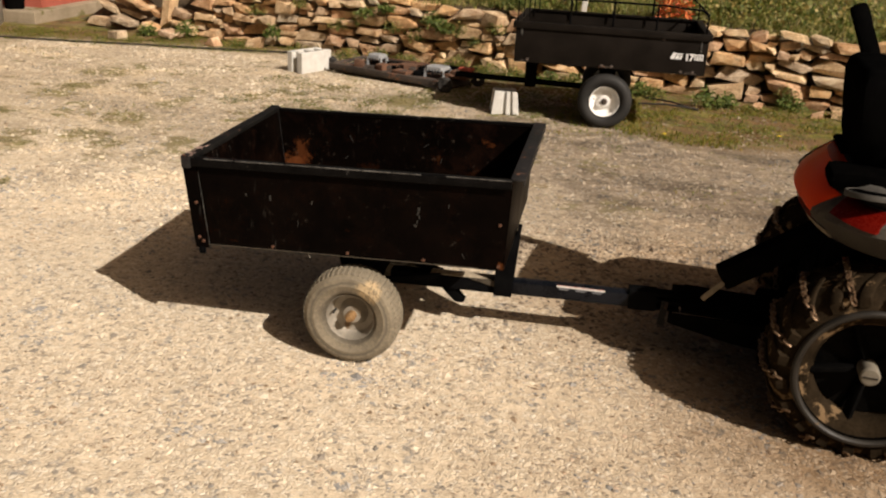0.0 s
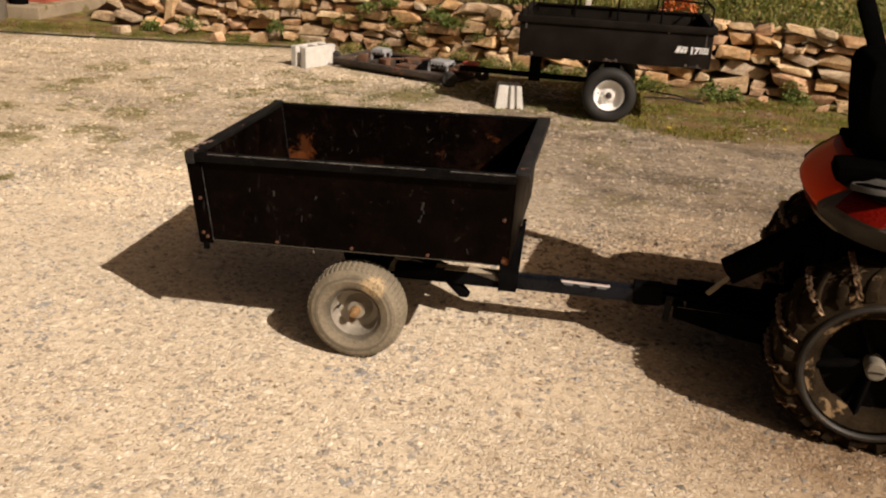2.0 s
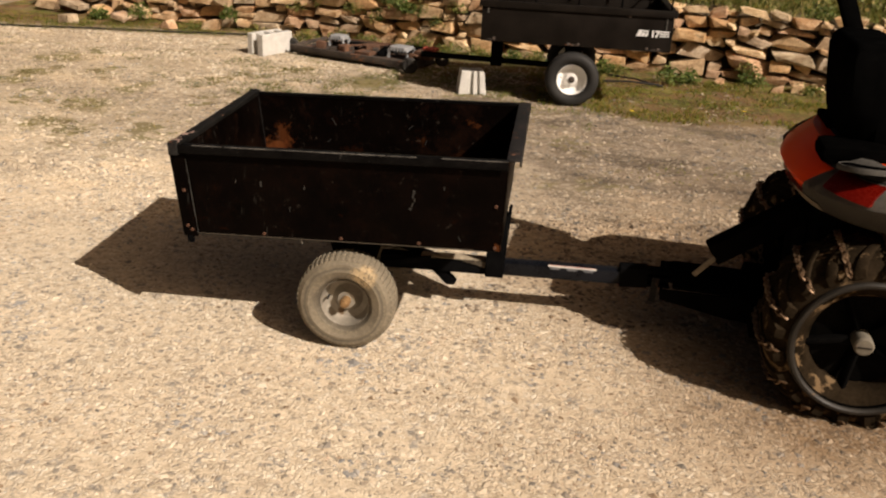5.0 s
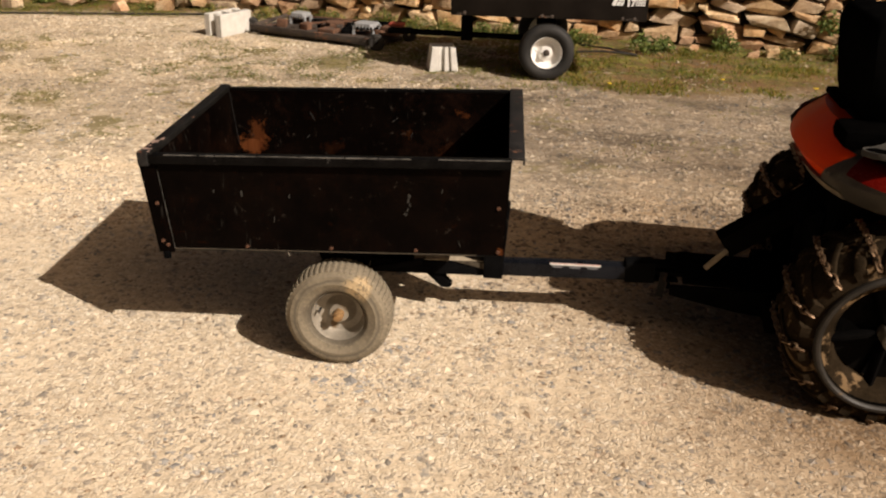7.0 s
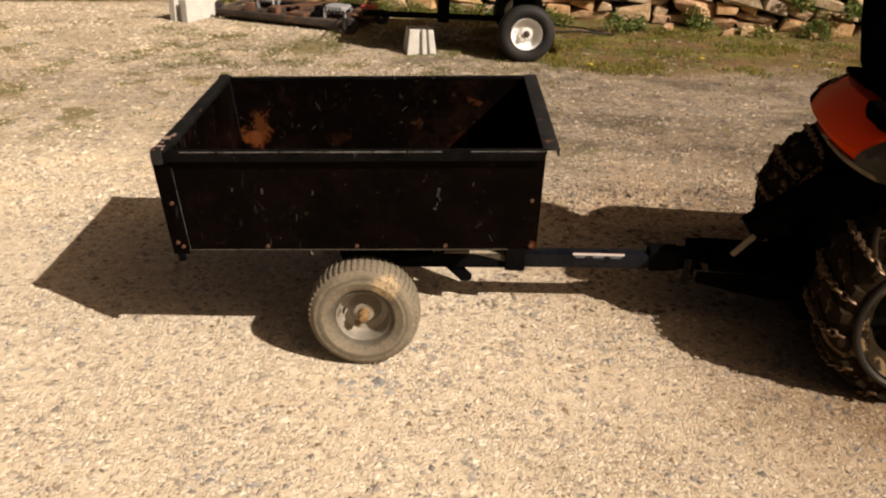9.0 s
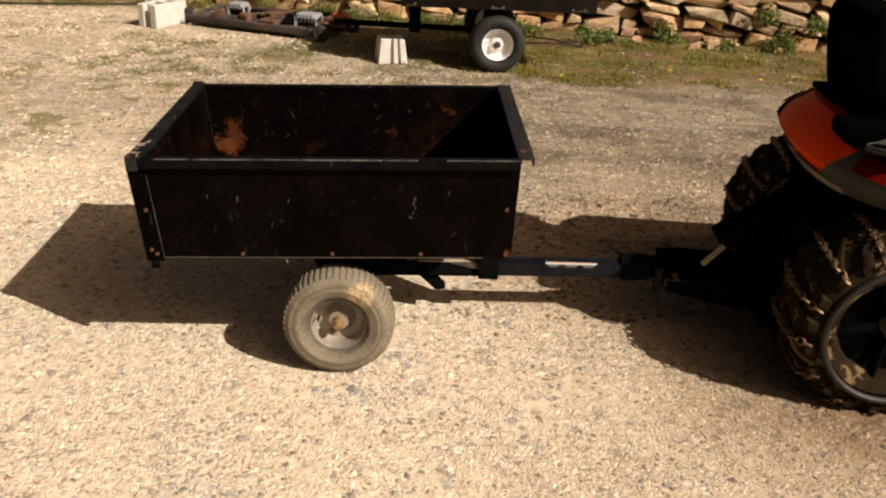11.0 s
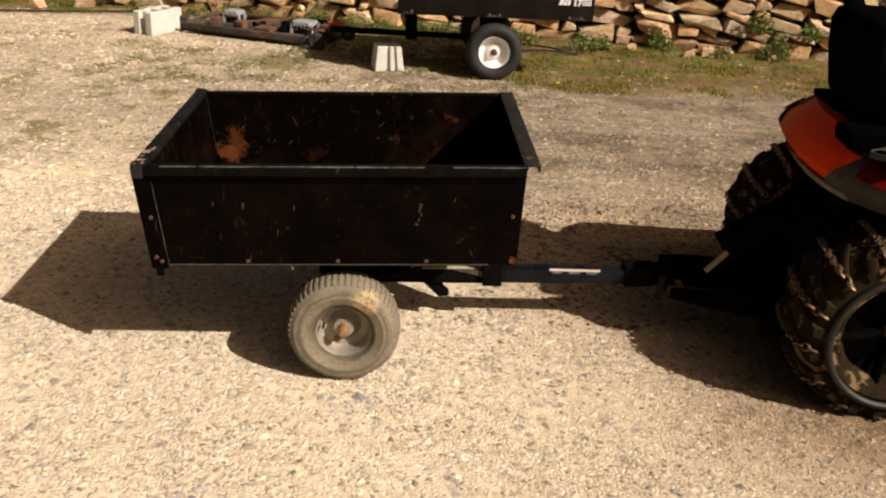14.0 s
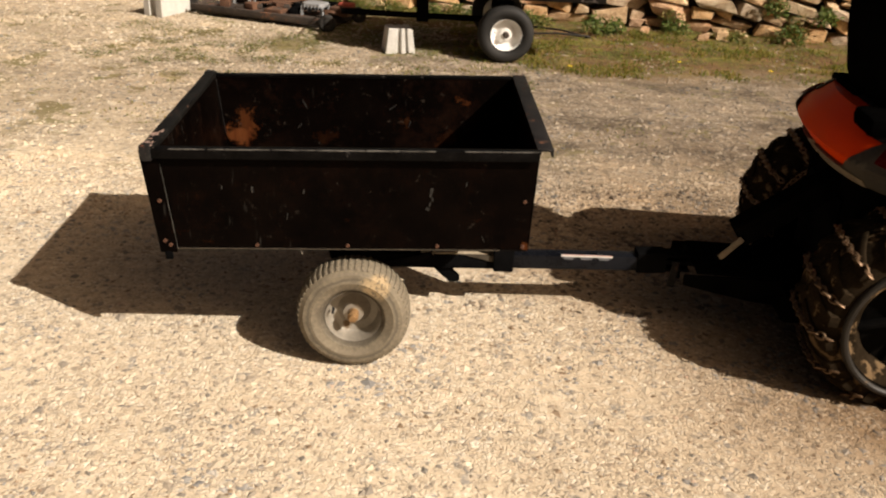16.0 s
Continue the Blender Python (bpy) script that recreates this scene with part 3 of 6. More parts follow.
M_DRY = island_leaf("dry_grass_blades", [(0.0, (0.085, 0.12, 0.020)), (0.4, (0.16, 0.18, 0.035)), (0.75, (0.26, 0.23, 0.07)), (1.0, (0.40, 0.31, 0.14))], trans=0.35)
M_LEAF = island_leaf("weed_leaves", [(0.0, (0.06, 0.10, 0.018)), (0.5, (0.115, 0.165, 0.032)), (1.0, (0.20, 0.225, 0.058))], trans=0.4)
M_WEED = island_leaf("mixed_weed_leaves", [(0.0, (0.06, 0.09, 0.015)), (0.4, (0.14, 0.165, 0.03)), (0.7, (0.24, 0.21, 0.055)), (1.0, (0.36, 0.26, 0.09))], trans=0.35)
M_COVERLET = island_leaf("ground_cover_leaves", [(0.0, (0.06, 0.095, 0.012)), (0.4, (0.11, 0.145, 0.020)), (0.7, (0.17, 0.165, 0.033)), (0.9, (0.24, 0.17, 0.06)), (1.0, (0.19, 0.105, 0.05))], trans=0.3)
M_MOSS = island_leaf("yard_moss", [(0.0, (0.085, 0.09, 0.020)), (0.5, (0.16, 0.15, 0.040)), (1.0, (0.25, 0.20, 0.085))], trans=0.3)
M_FALL = island_leaf("orange_leaves", [(0.0, (0.42, 0.06, 0.02)), (0.5, (0.55, 0.12, 0.03)), (1.0, (0.60, 0.22, 0.06))])
M_YELLOW = surface("yellow_petals", (0.70, 0.48, 0.02), (0.80, 0.58, 0.04), 40, 0.6, 0.0, 0.0)


# ---- mesh helpers ----
def mesh_of(name, bm, mats, smooth=False):
    bmesh.ops.recalc_face_normals(bm, faces=bm.faces)
    me = bpy.data.meshes.new(name)
    if smooth:
        for f in bm.faces:
            f.smooth = True
    bm.to_mesh(me)
    bm.free()
    for mt in mats if isinstance(mats, (list, tuple)) else [mats]:
        me.materials.append(mt)
    if smooth:
        me.set_sharp_from_angle(angle=radians(38))
    return me


def part(name, bm, material, parent, label="", smooth=True):
    """Links a bmesh as one mesh object under a thing or a part."""
    ob = new(name, mesh_of(name, bm, material, smooth))
    ob.parent = parent
    return tagged(ob, label)


def thing(name, label, category, m=Matrix(), group="", kind=""):
    ob = new(name)
    ob.matrix_world = m
    return tagged(ob, label, category, group, kind)


def box(bm, x0, x1, y0, y1, z0, z1, bevel=0.0, m=None):
    r = bmesh.ops.create_cube(bm, size=1, matrix=Matrix.Translation(((x0 + x1) / 2, (y0 + y1) / 2, (z0 + z1) / 2)) @ Matrix.Diagonal((x1 - x0, y1 - y0, z1 - z0, 1)))
    vs = r["verts"]
    if bevel:
        es = list({e for v in vs for e in v.link_edges})
        out = bmesh.ops.bevel(bm, geom=es, offset=bevel, segments=2, affect="EDGES", profile=0.6)
        vs = list({v for f in out["faces"] for v in f.verts} | {v for v in vs if v.is_valid})
    if m is not None:
        bmesh.ops.transform(bm, matrix=m, verts=vs)
    return bm


def boxed(*args, **kw):
    return box(bmesh.new(), *args, **kw)


def bar(bm, a, b, w, h, bevel=0.004):
    """A rectangular bar from a to b, w wide sideways and h high."""
    a, b = Vector(a), Vector(b)
    d = b - a
    q = d.to_track_quat("X", "Z").to_matrix().to_4x4()
    return box(bm, 0, d.length, -w / 2, w / 2, -h / 2, h / 2, bevel, Matrix.Translation(a) @ q)


def rod(bm, pts, r, seg=8):
    """A round rod along the points."""
    pts = [Vector(p) for p in pts]
    rings = []
    for i, p in enumerate(pts):
        d = (pts[min(i + 1, len(pts) - 1)] - pts[max(i - 1, 0)]).normalized()
        q = d.to_track_quat("Z", "X").to_matrix()
        rings.append([bm.verts.new(p + q @ Vector((r * math.cos(k * math.tau / seg), r * math.sin(k * math.tau / seg), 0))) for k in range(seg)])
    for a, b in zip(rings, rings[1:]):
        for k in range(seg):
            bm.faces.new((a[k], a[(k + 1) % seg], b[(k + 1) % seg], b[k]))
    bm.faces.new(rings[0][::-1])
    bm.faces.new(rings[-1])
    return bm


def lathe(profile, seg=48, closed=True, m=None):
    """Turns the profile, rows of (radius, y), round the y axis."""
    bm = bmesh.new()
    rings = []
    for k in range(seg):
        a = k * math.tau / seg
        rings.append([bm.verts.new((r * math.cos(a), y, r * math.sin(a))) for r, y in profile])
    n = len(profile)
    for k in range(seg):
        a, b = rings[k], rings[(k + 1) % seg]
        for i in range(n if closed else n - 1):
            j = (i + 1) % n
            if profile[i][0] < 1e-6 and profile[j][0] < 1e-6:
                continue
            bm.faces.new((a[i], a[j], b[j], b[i]))
    bmesh.ops.remove_doubles(bm, verts=bm.verts, dist=1e-5)
    if m is not None:
        bm.transform(m)
    return bm


def bolt_mesh(name, r, h, material=None):
    bm = lathe([(0, -h), (r * 0.75, -h), (r, -h * 0.5), (r, 0), (0, 0)], 10, False)
    return mesh_of(name, bm, material or M_RUST, True)


def loft(rings, cap=True):
    """Skins a row of closed rings with equal numbers of points."""
    bm = bmesh.new()
    vs = [[bm.verts.new(p) for p in r] for r in rings]
    n = len(vs[0])
    for a, b in zip(vs, vs[1:]):
        for i in range(n):
            bm.faces.new((a[i], a[(i + 1) % n], b[(i + 1) % n], b[i]))
    if cap:
        bm.faces.new(vs[0][::-1])
        bm.faces.new(vs[-1])
    return bm


def lettering(body, size, m, material, parent, name="lettering"):
    cu = bpy.data.curves.new(name, "FONT")
    cu.body, cu.size, cu.extrude, cu.offset = body, size, 0.0008, size * 0.055
    tmp = bpy.data.objects.new(name, cu)
    me = bpy.data.meshes.new_from_object(tmp)
    bpy.data.objects.remove(tmp)
    me.transform(m)
    me.materials.clear()
    me.materials.append(material)
    ob = new(name, me)
    ob.parent = parent
    return ob


def raw_mesh(name, verts, faces, material, smooth=False):
    me = bpy.data.meshes.new(name)
    me.from_pydata(verts.tolist() if hasattr(verts, "tolist") else verts, [], faces.tolist() if hasattr(faces, "tolist") else faces)
    me.materials.append(material)
    if smooth:
        me.polygons.foreach_set("use_smooth", [True] * len(me.polygons))
    return me


# ---- ground ----
def wall_line(x):
    """The y of the dry wall's foot along x."""
    return 8.22 - 0.20 * x


def build_ground():
    bm = bmesh.new()
    bmesh.ops.create_grid(bm, x_segments=1, y_segments=1, size=600)
    me = mesh_of("ground", bm, M_GROUND)
    tagged(new("ground", me), "pale tan packed gravel yard with mossy dirt edge", "ground", kind="structure")


def build_gravel(name, label, mat, seed, n1, n2, small, large, area=(-5.5, 3.0, 3.6, 8.2), lie=(1.6, -0.75, 0.45), verge=False):
    """Loose chips: n1 over the near yard, n2 over the area; lie: scale and thresholds of their drifts; verge: also on the grass."""
    rng = np.random.default_rng(seed)
    x = np.r_[rng.uniform(-2.9, 2.0, n1), rng.uniform(area[0], area[1], n2)]
    y = np.r_[1.1 + 3.2 * rng.uniform(0, 1, n1) ** 1.25, rng.uniform(area[2], area[3], n2)]
    x[:n1] += rng.normal(0, 0.35, n1)
    y[:n1] -= np.abs(rng.normal(0, 0.35, n1)) * (y[:n1] < 1.9)
    s = np.r_[rng.lognormal(math.log(small), 0.42, n1), rng.lognormal(math.log(large), 0.4, n2)].clip(0.002, 0.022)
    keep = (y < 8.2 + 0.1 * rng.uniform(0, 1, len(x))) & (verge | ~((y > 6.3) & (x > 0.1)))
    drift = np.array([noise.noise((a * lie[0], b * lie[0], seed)) + 0.5 * noise.noise((a * lie[0] * 3.1, b * lie[0] * 3.1, seed)) for a, b in zip(x, y)])
    keep &= drift > rng.uniform(lie[1], lie[2], len(x))
    # a belt of fine dust with few chips beside the tractor
    belt = np.exp(-((y - 2.16 - 0.55 * np.exp(-np.clip(x + 0.05, -0.3, 9) / 0.28)) / 0.13) ** 2) * np.clip((x + 0.35) / 0.3, 0, 1) * np.clip((1.6 - x) / 0.4, 0, 1)
    keep &= rng.uniform(0, 1, len(x)) > 0.72 * belt
    x, y, s = x[keep], y[keep], s[keep]
    n = len(x)
    base = np.array([(1, 0, 0), (0.2, 1, 0), (-1, 0.15, 0), (-0.1, -1, 0), (0.1, 0.05, 1), (0, 0, -1)], float)
    f0 = np.array([(0, 1, 4), (1, 2, 4), (2, 3, 4), (3, 0, 4), (1, 0, 5), (2, 1, 5), (3, 2, 5), (0, 3, 5)])
    v = base[None] * rng.uniform(0.65, 1.3, (n, 6, 1)) + rng.normal(0, 0.12, (n, 6, 3))
    v *= np.stack([s * rng.uniform(0.8, 1.4, n), s * rng.uniform(0.65, 1.05, n), s * np.where(y > 3.6, rng.uniform(0.3, 0.6, n), rng.uniform(0.12, 0.36, n))], 1)[:, None]
    a = rng.uniform(0, math.tau, n)
    c, t = np.cos(a)[:, None], np.sin(a)[:, None]
    v = np.stack([v[..., 0] * c - v[..., 1] * t + x[:, None], v[..., 0] * t + v[..., 1] * c + y[:, None], v[..., 2] + 0.0005], 2)
    faces = (f0[None] + 6 * np.arange(n)[:, None, None]).reshape(-1, 3)
    tagged(new(name, raw_mesh(name, v.reshape(-1, 3), faces, mat)), label, "gravel", kind="stuff")


def blades(name, label, category, pts, length, width, material, lean=0.5, seed=1):
    """Bent grass blades, three triangles each, at rows of x, y, z."""
    rng = np.random.default_rng(seed)
    pts = np.asarray(pts)
    n = len(pts)
    L = length * rng.uniform(0.5, 1.3, n)
    a = rng.uniform(0, math.tau, n)
    side = np.stack([np.cos(a), np.sin(a), 0 * a], 1) * (width * rng.uniform(0.6, 1.3, n))[:, None]
    b = rng.uniform(0, math.tau, n)
    tilt = rng.uniform(0.1, lean, n)
    d = np.stack([np.cos(b) * np.sin(tilt), np.sin(b) * np.sin(tilt), np.cos(tilt)], 1)
    d2 = np.stack([np.cos(b) * np.sin(tilt * 2.2), np.sin(b) * np.sin(tilt * 2.2), np.cos(tilt * 2.2)], 1)
    mid = pts + d * (L * 0.55)[:, None]
    tip = mid + d2 * (L * 0.45)[:, None]
    v = np.stack([pts - side, pts + side, mid - side * 0.8, mid + side * 0.8, tip], 1).reshape(-1, 3)
    f = (np.array([(0, 1, 3), (0, 3, 2), (2, 3, 4)])[None] + 5 * np.arange(n)[:, None, None]).reshape(-1, 3)
    return tagged(new(name, raw_mesh(name, v, f, material)), label, category, kind="stuff")


def bank_height(x, y):
    d = y - wall_line(x)
    h = np.clip((d - 0.20) / 0.10, 0, 1) * (0.60 + 0.02 * np.sin(2.1 * x)) + np.clip(d - 0.30, 0, 40) * 0.16
    return h * np.clip((x + 6.0) / 1.2, 0, 1)


def build_bank():
    """Turf bank held back by the wall, on to the far field."""
    xs = np.r_[np.linspace(-30, -6.3, 8), np.linspace(-6.0, 5.5, 70), np.linspace(6, 30, 10)]
    ds = np.r_[np.linspace(0.10, 0.5, 9), np.linspace(0.6, 4, 24), np.linspace(5, 30, 8)]
    rng = np.random.default_rng(5)
    v, f = [], []
    for x in xs:
        for d in ds:
            y = wall_line(x) + d
            v.append((x, y, float(bank_height(x, y)) - 0.02 + (rng.uniform(-0.025, 0.025) if d > 0.3 else 0)))
    m = len(ds)
    for i in range(len(xs) - 1):
        for j in range(m - 1):
            f.append((i * m + j, (i + 1) * m + j, (i + 1) * m + j + 1, i * m + j + 1))
    me = raw_mesh("turf_bank", v, f, M_BANK, True)
    me.materials.append(M_EARTH)
    for p in me.polygons:
        if p.normal.z < 0.6:
            p.material_index = 1
    tagged(new("turf_bank", me), "rough turf bank with dry grass behind the stone wall", "bank", kind="structure")


def stone_meshes(count, seed):
    """Angular split stones: blunt-cornered blocks with flat broken faces."""
    rng = random.Random(seed)
    out = []
    for k in range(count):
        bm = bmesh.new()
        skew, wedge = rng.uniform(-0.30, 0.30), rng.uniform(-0.30, 0.30)
        for sx in (-1, 1):
            for sy in (-1, 1):
                for sz in (-1, 1):
                    cut = rng.uniform(0.55, 1.0)
                    x, y, z = 0.5 * sx * rng.uniform(0.86, 1.0) * (cut if rng.random() < 0.5 else 1), 0.5 * sy * rng.uniform(0.82, 1.0), 0.5 * sz * rng.uniform(0.80, 1.0) * (1 if rng.random() < 0.6 else cut)
                    bm.verts.new((x + skew * z, y, z * (1 + wedge * sx)))
        for axis in range(3):
            for sgn in (-1, 1):
                p = [rng.uniform(-0.34, 0.34) for _ in range(3)]
                p[axis] = sgn * rng.uniform(0.46, 0.54)
                bm.verts.new(p)
        r = bmesh.ops.convex_hull(bm, input=bm.verts)
        bmesh.ops.delete(bm, geom=list({g for g in r["geom_interior"] + r["geom_unused"] if isinstance(g, bmesh.types.BMVert) and g.is_valid}), context="VERTS")
        out.append(mesh_of("stone", bm, M_STONE))
    return out


def build_wall():
    rng = random.Random(12)
    wall = thing("stone_wall", "dry-stacked wall of rough tan, brown and grey field stones", "wall", kind="structure")
    meshes = stone_meshes(30, 4)
    turn = math.atan(-0.20)
    chinks = bmesh.new()

    def stone(x, d, z, lx, ly, lz, roll=0.0, yaw=0.0, pitch=0.0, small=False):
        m = Matrix.LocRotScale((x, wall_line(x) + d, z), Euler((pitch, roll, turn + yaw)), (lx, ly, lz))
        me = rng.choice(meshes)
        if small:
            n = len(chinks.verts)
            chinks.from_mesh(me)
            chinks.verts.ensure_lookup_table()
            bmesh.ops.transform(chinks, matrix=m, verts=chinks.verts[n:])
            return
        ob = new("stone", me)
        ob.parent = wall
        ob.matrix_world = m

    # each stone is laid on the lowest ledge left by those before it
    step, left, top = 0.02, -4.30, 0.575
    level = [0.0] * int(8.9 / step)
    while True:
        low = min(level)
        if low > top - 0.035:
            break
        i = rng.choice([k for k, v in enumerate(level) if v < low + 0.004])
        a = b = i
        while a > 0 and level[a - 1] < low + 0.016:
            a -= 1
        while b < len(level) - 1 and level[b + 1] < low + 0.016:
            b += 1
        run = (b - a + 1) * step
        x0 = left + a * step
        big = x0 > 0.9
        if run < 0.055:
            near = min([level[k] for k in (a - 1, b + 1) if 0 <= k < len(level)])
            if near - low > 0.022:
                stone(x0 + run / 2, 0.13 + rng.uniform(-0.02, 0.03), (low + near) / 2, run * 1.0, 0.2, (near - low) * 0.95, rng.gauss(0, 0.1), small=True)
            for k in range(a, b + 1):
                level[k] = near
            continue
        lx = rng.choice((rng.uniform(0.10, 0.16), rng.uniform(0.18, 0.30), rng.uniform(0.26, 0.40 + 0.06 * big), rng.uniform(0.20, 0.34)))
        if run - lx < 0.07:
            lx = run if run < 0.46 else run * rng.uniform(0.45, 0.6)
        cells = max(2, round(lx / step))
        if rng.random() < 0.5:
            a = b - cells + 1
        b = min(a + cells - 1, len(level) - 1)
        a = max(a, 0)
        lx = (b - a + 1) * step
        h = rng.uniform(0.055, 0.095) if rng.random() < 0.45 else rng.uniform(0.09, 0.145)
        h = min(h, lx * 0.62, max(0.05, top - low + rng.uniform(-0.015, 0.03)))
        base = max(level[a:b + 1])
        stone(left + a * step + lx / 2, 0.115 + 0.05 * low + rng.uniform(-0.06, 0.045), base + h / 2, lx * rng.uniform(0.93, 1.02), rng.uniform(0.20, 0.27), h * rng.uniform(0.86, 1.02), rng.gauss(0.02 + 0.12 * big, 0.07 + 0.05 * big), rng.gauss(0, 0.14), rng.gauss(0, 0.08), lx < 0.09)
        for k in range(a, b + 1):
            level[k] = base + h
    # slumped slabs at the wall's end
    for x, d, zz, lx, ly, lz, roll in ((-5.35, 0.02, 0.22, 0.30, 0.22, 0.07, 0.34), (-4.98, 0.0, 0.30, 0.36, 0.22, 0.055, 0.38), (-5.15, -0.10, 0.10, 0.26, 0.2, 0.08, 0.22), (-4.80, -0.12, 0.07, 0.22, 0.2, 0.09, 0.2), (-5.50, -0.02, 0.07, 0.24, 0.2, 0.11, 0.1), (-5.05, 0.05, 0.18, 0.30, 0.2, 0.06, 0.3), (-4.72, 0.04, 0.20, 0.22, 0.2, 0.07, 0.25), (-5.25, 0.1, 0.30, 0.34, 0.2, 0.06, 0.36),
                                       (-4.60, 0.00, 0.28, 0.10, 0.16, 0.40, 0.16), (-4.42, 0.02, 0.10, 0.28, 0.22, 0.08, 0.25), (-4.45, 0.05, 0.22, 0.20, 0.20, 0.10, 0.15), (-4.9, 0.08, 0.45, 0.38, 0.22, 0.06, 0.42), (-4.45, -0.26, 0.05, 0.24, 0.2, 0.07, 0.12), (-5.30, 0.06, 0.40, 0.34, 0.22, 0.055, 0.36)):
        stone(x, d, zz, lx, ly, lz, roll, rng.gauss(0, 0.12), rng.gauss(0, 0.05))
    # stones that fell to the wall's foot
    for x, y, s in ((1.92, 7.63, 0.10), (1.74, 7.56, 0.075), (2.42, 7.52, 0.07), (1.10, 7.75, 0.06), (1.3, 7.72, 0.07), (-4.9, 8.55, 0.13), (-3.9, 8.62, 0.11), (-3.5, 8.75, 0.14), (-2.9, 8.55, 0.09), (2.1, 7.66, 0.06)):
        stone(x, y - wall_line(x), s * 0.3, s * 1.3, s, s * 0.8, rng.gauss(0, 0.2), rng.uniform(0, 3), 0)
    tagged(part("chink_stones", chinks, M_STONE, wall, "small wedging stones", smooth=False), kind="stuff")


def leaf_clump(name, label, cat, x, y, z, radius, height, count, leaf, material, seed, group=""):
    """A low plant: stems and many folded leaves with an uneven outline."""
    rng = random.Random(seed)
    root = thing(name, label, cat, Matrix.Translation((x, y, z)), group)
    stems = bmesh.new()
    v, f = [], []
    for i in range(count):
        a, q = rng.uniform(0, math.tau), rng.random() ** 0.6
        p = Vector((math.cos(a) * radius * q, math.sin(a) * radius * q, height * rng.uniform(0.15, 1.0) * (1 - 0.5 * q * q)))
        if i % 9 == 0:
            rod(stems, [(0, 0, -0.01), p * 0.5 + Vector((0, 0, 0.01)), p], 0.0022, 4)
        L, W = leaf * rng.uniform(0.6, 1.35), leaf * rng.uniform(0.35, 0.6)
        m = Matrix.Translation(p) @ Euler((rng.uniform(-0.9, 0.9), rng.uniform(-0.9, 0.9), rng.uniform(0, math.tau))).to_matrix().to_4x4()
        k = len(v)
        for c in ((0, 0, 0), (L * 0.5, W / 2, 0.12 * L), (L, 0, -0.1 * L), (L * 0.5, -W / 2, 0.12 * L)):
            v.append(m @ Vector(c))
        f += [(k, k + 1, k + 2), (k, k + 2, k + 3)]
    part("stem", stems, M_LEAF, root)
    lv = new("leaves", raw_mesh("leaves", [tuple(p) for p in v], f, material))
    lv.parent = root
    return root


# ---- wheels ----
def tyre_bm(R, r, w, seg=56):
    """A tyre of outer radius R on a rim of radius r, w wide, centred on y = 0."""
    h = w / 2
    d = R - r
    return lathe([(r, -h * 0.62), (r + d * 0.16, -h * 0.86), (r + d * 0.45, -h), (r + d * 0.75, -h * 0.93), (R - d * 0.10, -h * 0.78), (R - d * 0.02, -h * 0.5), (R, -h * 0.2), (R, h * 0.2), (R - d * 0.02, h * 0.5), (R - d * 0.10, h * 0.78), (r + d * 0.75, h * 0.93), (r + d * 0.45, h), (r + d * 0.16, h * 0.86), (r, h * 0.62)], seg)


def tread(bm, R, r, seg, height):
    """Raises the tyre's tread and shoulder faces into a chequer of blocks."""
    bm.faces.ensure_lookup_table()
    pick = []
    ys = sorted({round(f.calc_center_median().y, 4) for f in bm.faces if math.hypot(f.calc_center_median().x, f.calc_center_median().z) > r + (R - r) * 0.86})
    for f in bm.faces:
        c = f.calc_center_median()
        if math.hypot(c.x, c.z) > r + (R - r) * 0.86:
            k = int(math.floor(math.atan2(c.z, c.x) / math.tau * seg))
            row = ys.index(min(ys, key=lambda y: abs(y - c.y)))
            if (k + (row if 1 < row < len(ys) - 2 else 0)) % 2 == 0:
                pick.append(f)
    bmesh.ops.recalc_face_normals(bm, faces=bm.faces)
    bmesh.ops.inset_individual(bm, faces=pick, thickness=0.0014, depth=height)
    return bm


def dished_rim(r, w, mat, parent, hub_mat, y_face):
    """A pressed wheel disc with rolled edge, dish, hub tube and axle nut; outer face towards -y at y_face."""
    y = y_face
    rim = part("rim", lathe([(r * 1.01, y + 0.014), (r * 1.015, y + 0.008), (r * 0.99, y + 0.004), (r * 0.96, y + 0.008), (r * 0.93, y + 0.040), (r * 0.84, y + 0.052), (r * 0.60, y + 0.058), (r * 0.42, y + 0.046), (r * 0.36, y + 0.030), (0.001, y + 0.028), (0.001, y + 0.036), (r * 0.6, y + 0.066), (r * 0.92, y + w * 0.5), (r * 1.0, y + w * 0.8), (r * 1.04, y + w * 0.8)], 48), mat, parent)
    part("hub", lathe([(0.001, y + 0.030), (r * 0.20, y + 0.030), (r * 0.20, y + 0.004), (r * 0.14, y + 0.002), (r * 0.13, y - 0.010), (0.001, y - 0.011)], 20, False), hub_mat, rim)
    part("valve_stem", rod(bmesh.new(), [(-r * 0.72, y + 0.04, r * 0.10), (-r * 0.72, y + 0.012, r * 0.10)], 0.004), M_TYRE_BLACK, rim)
    return rim


# ---- the near dump cart ----
CART = Matrix.Translation((-0.722, 3.005, 0))
BED = Matrix.Translation((0, 0, 0.39)) @ Matrix.Rotation(radians(-1.7), 4, "Y") @ Matrix.Translation((0, 0, -0.39))


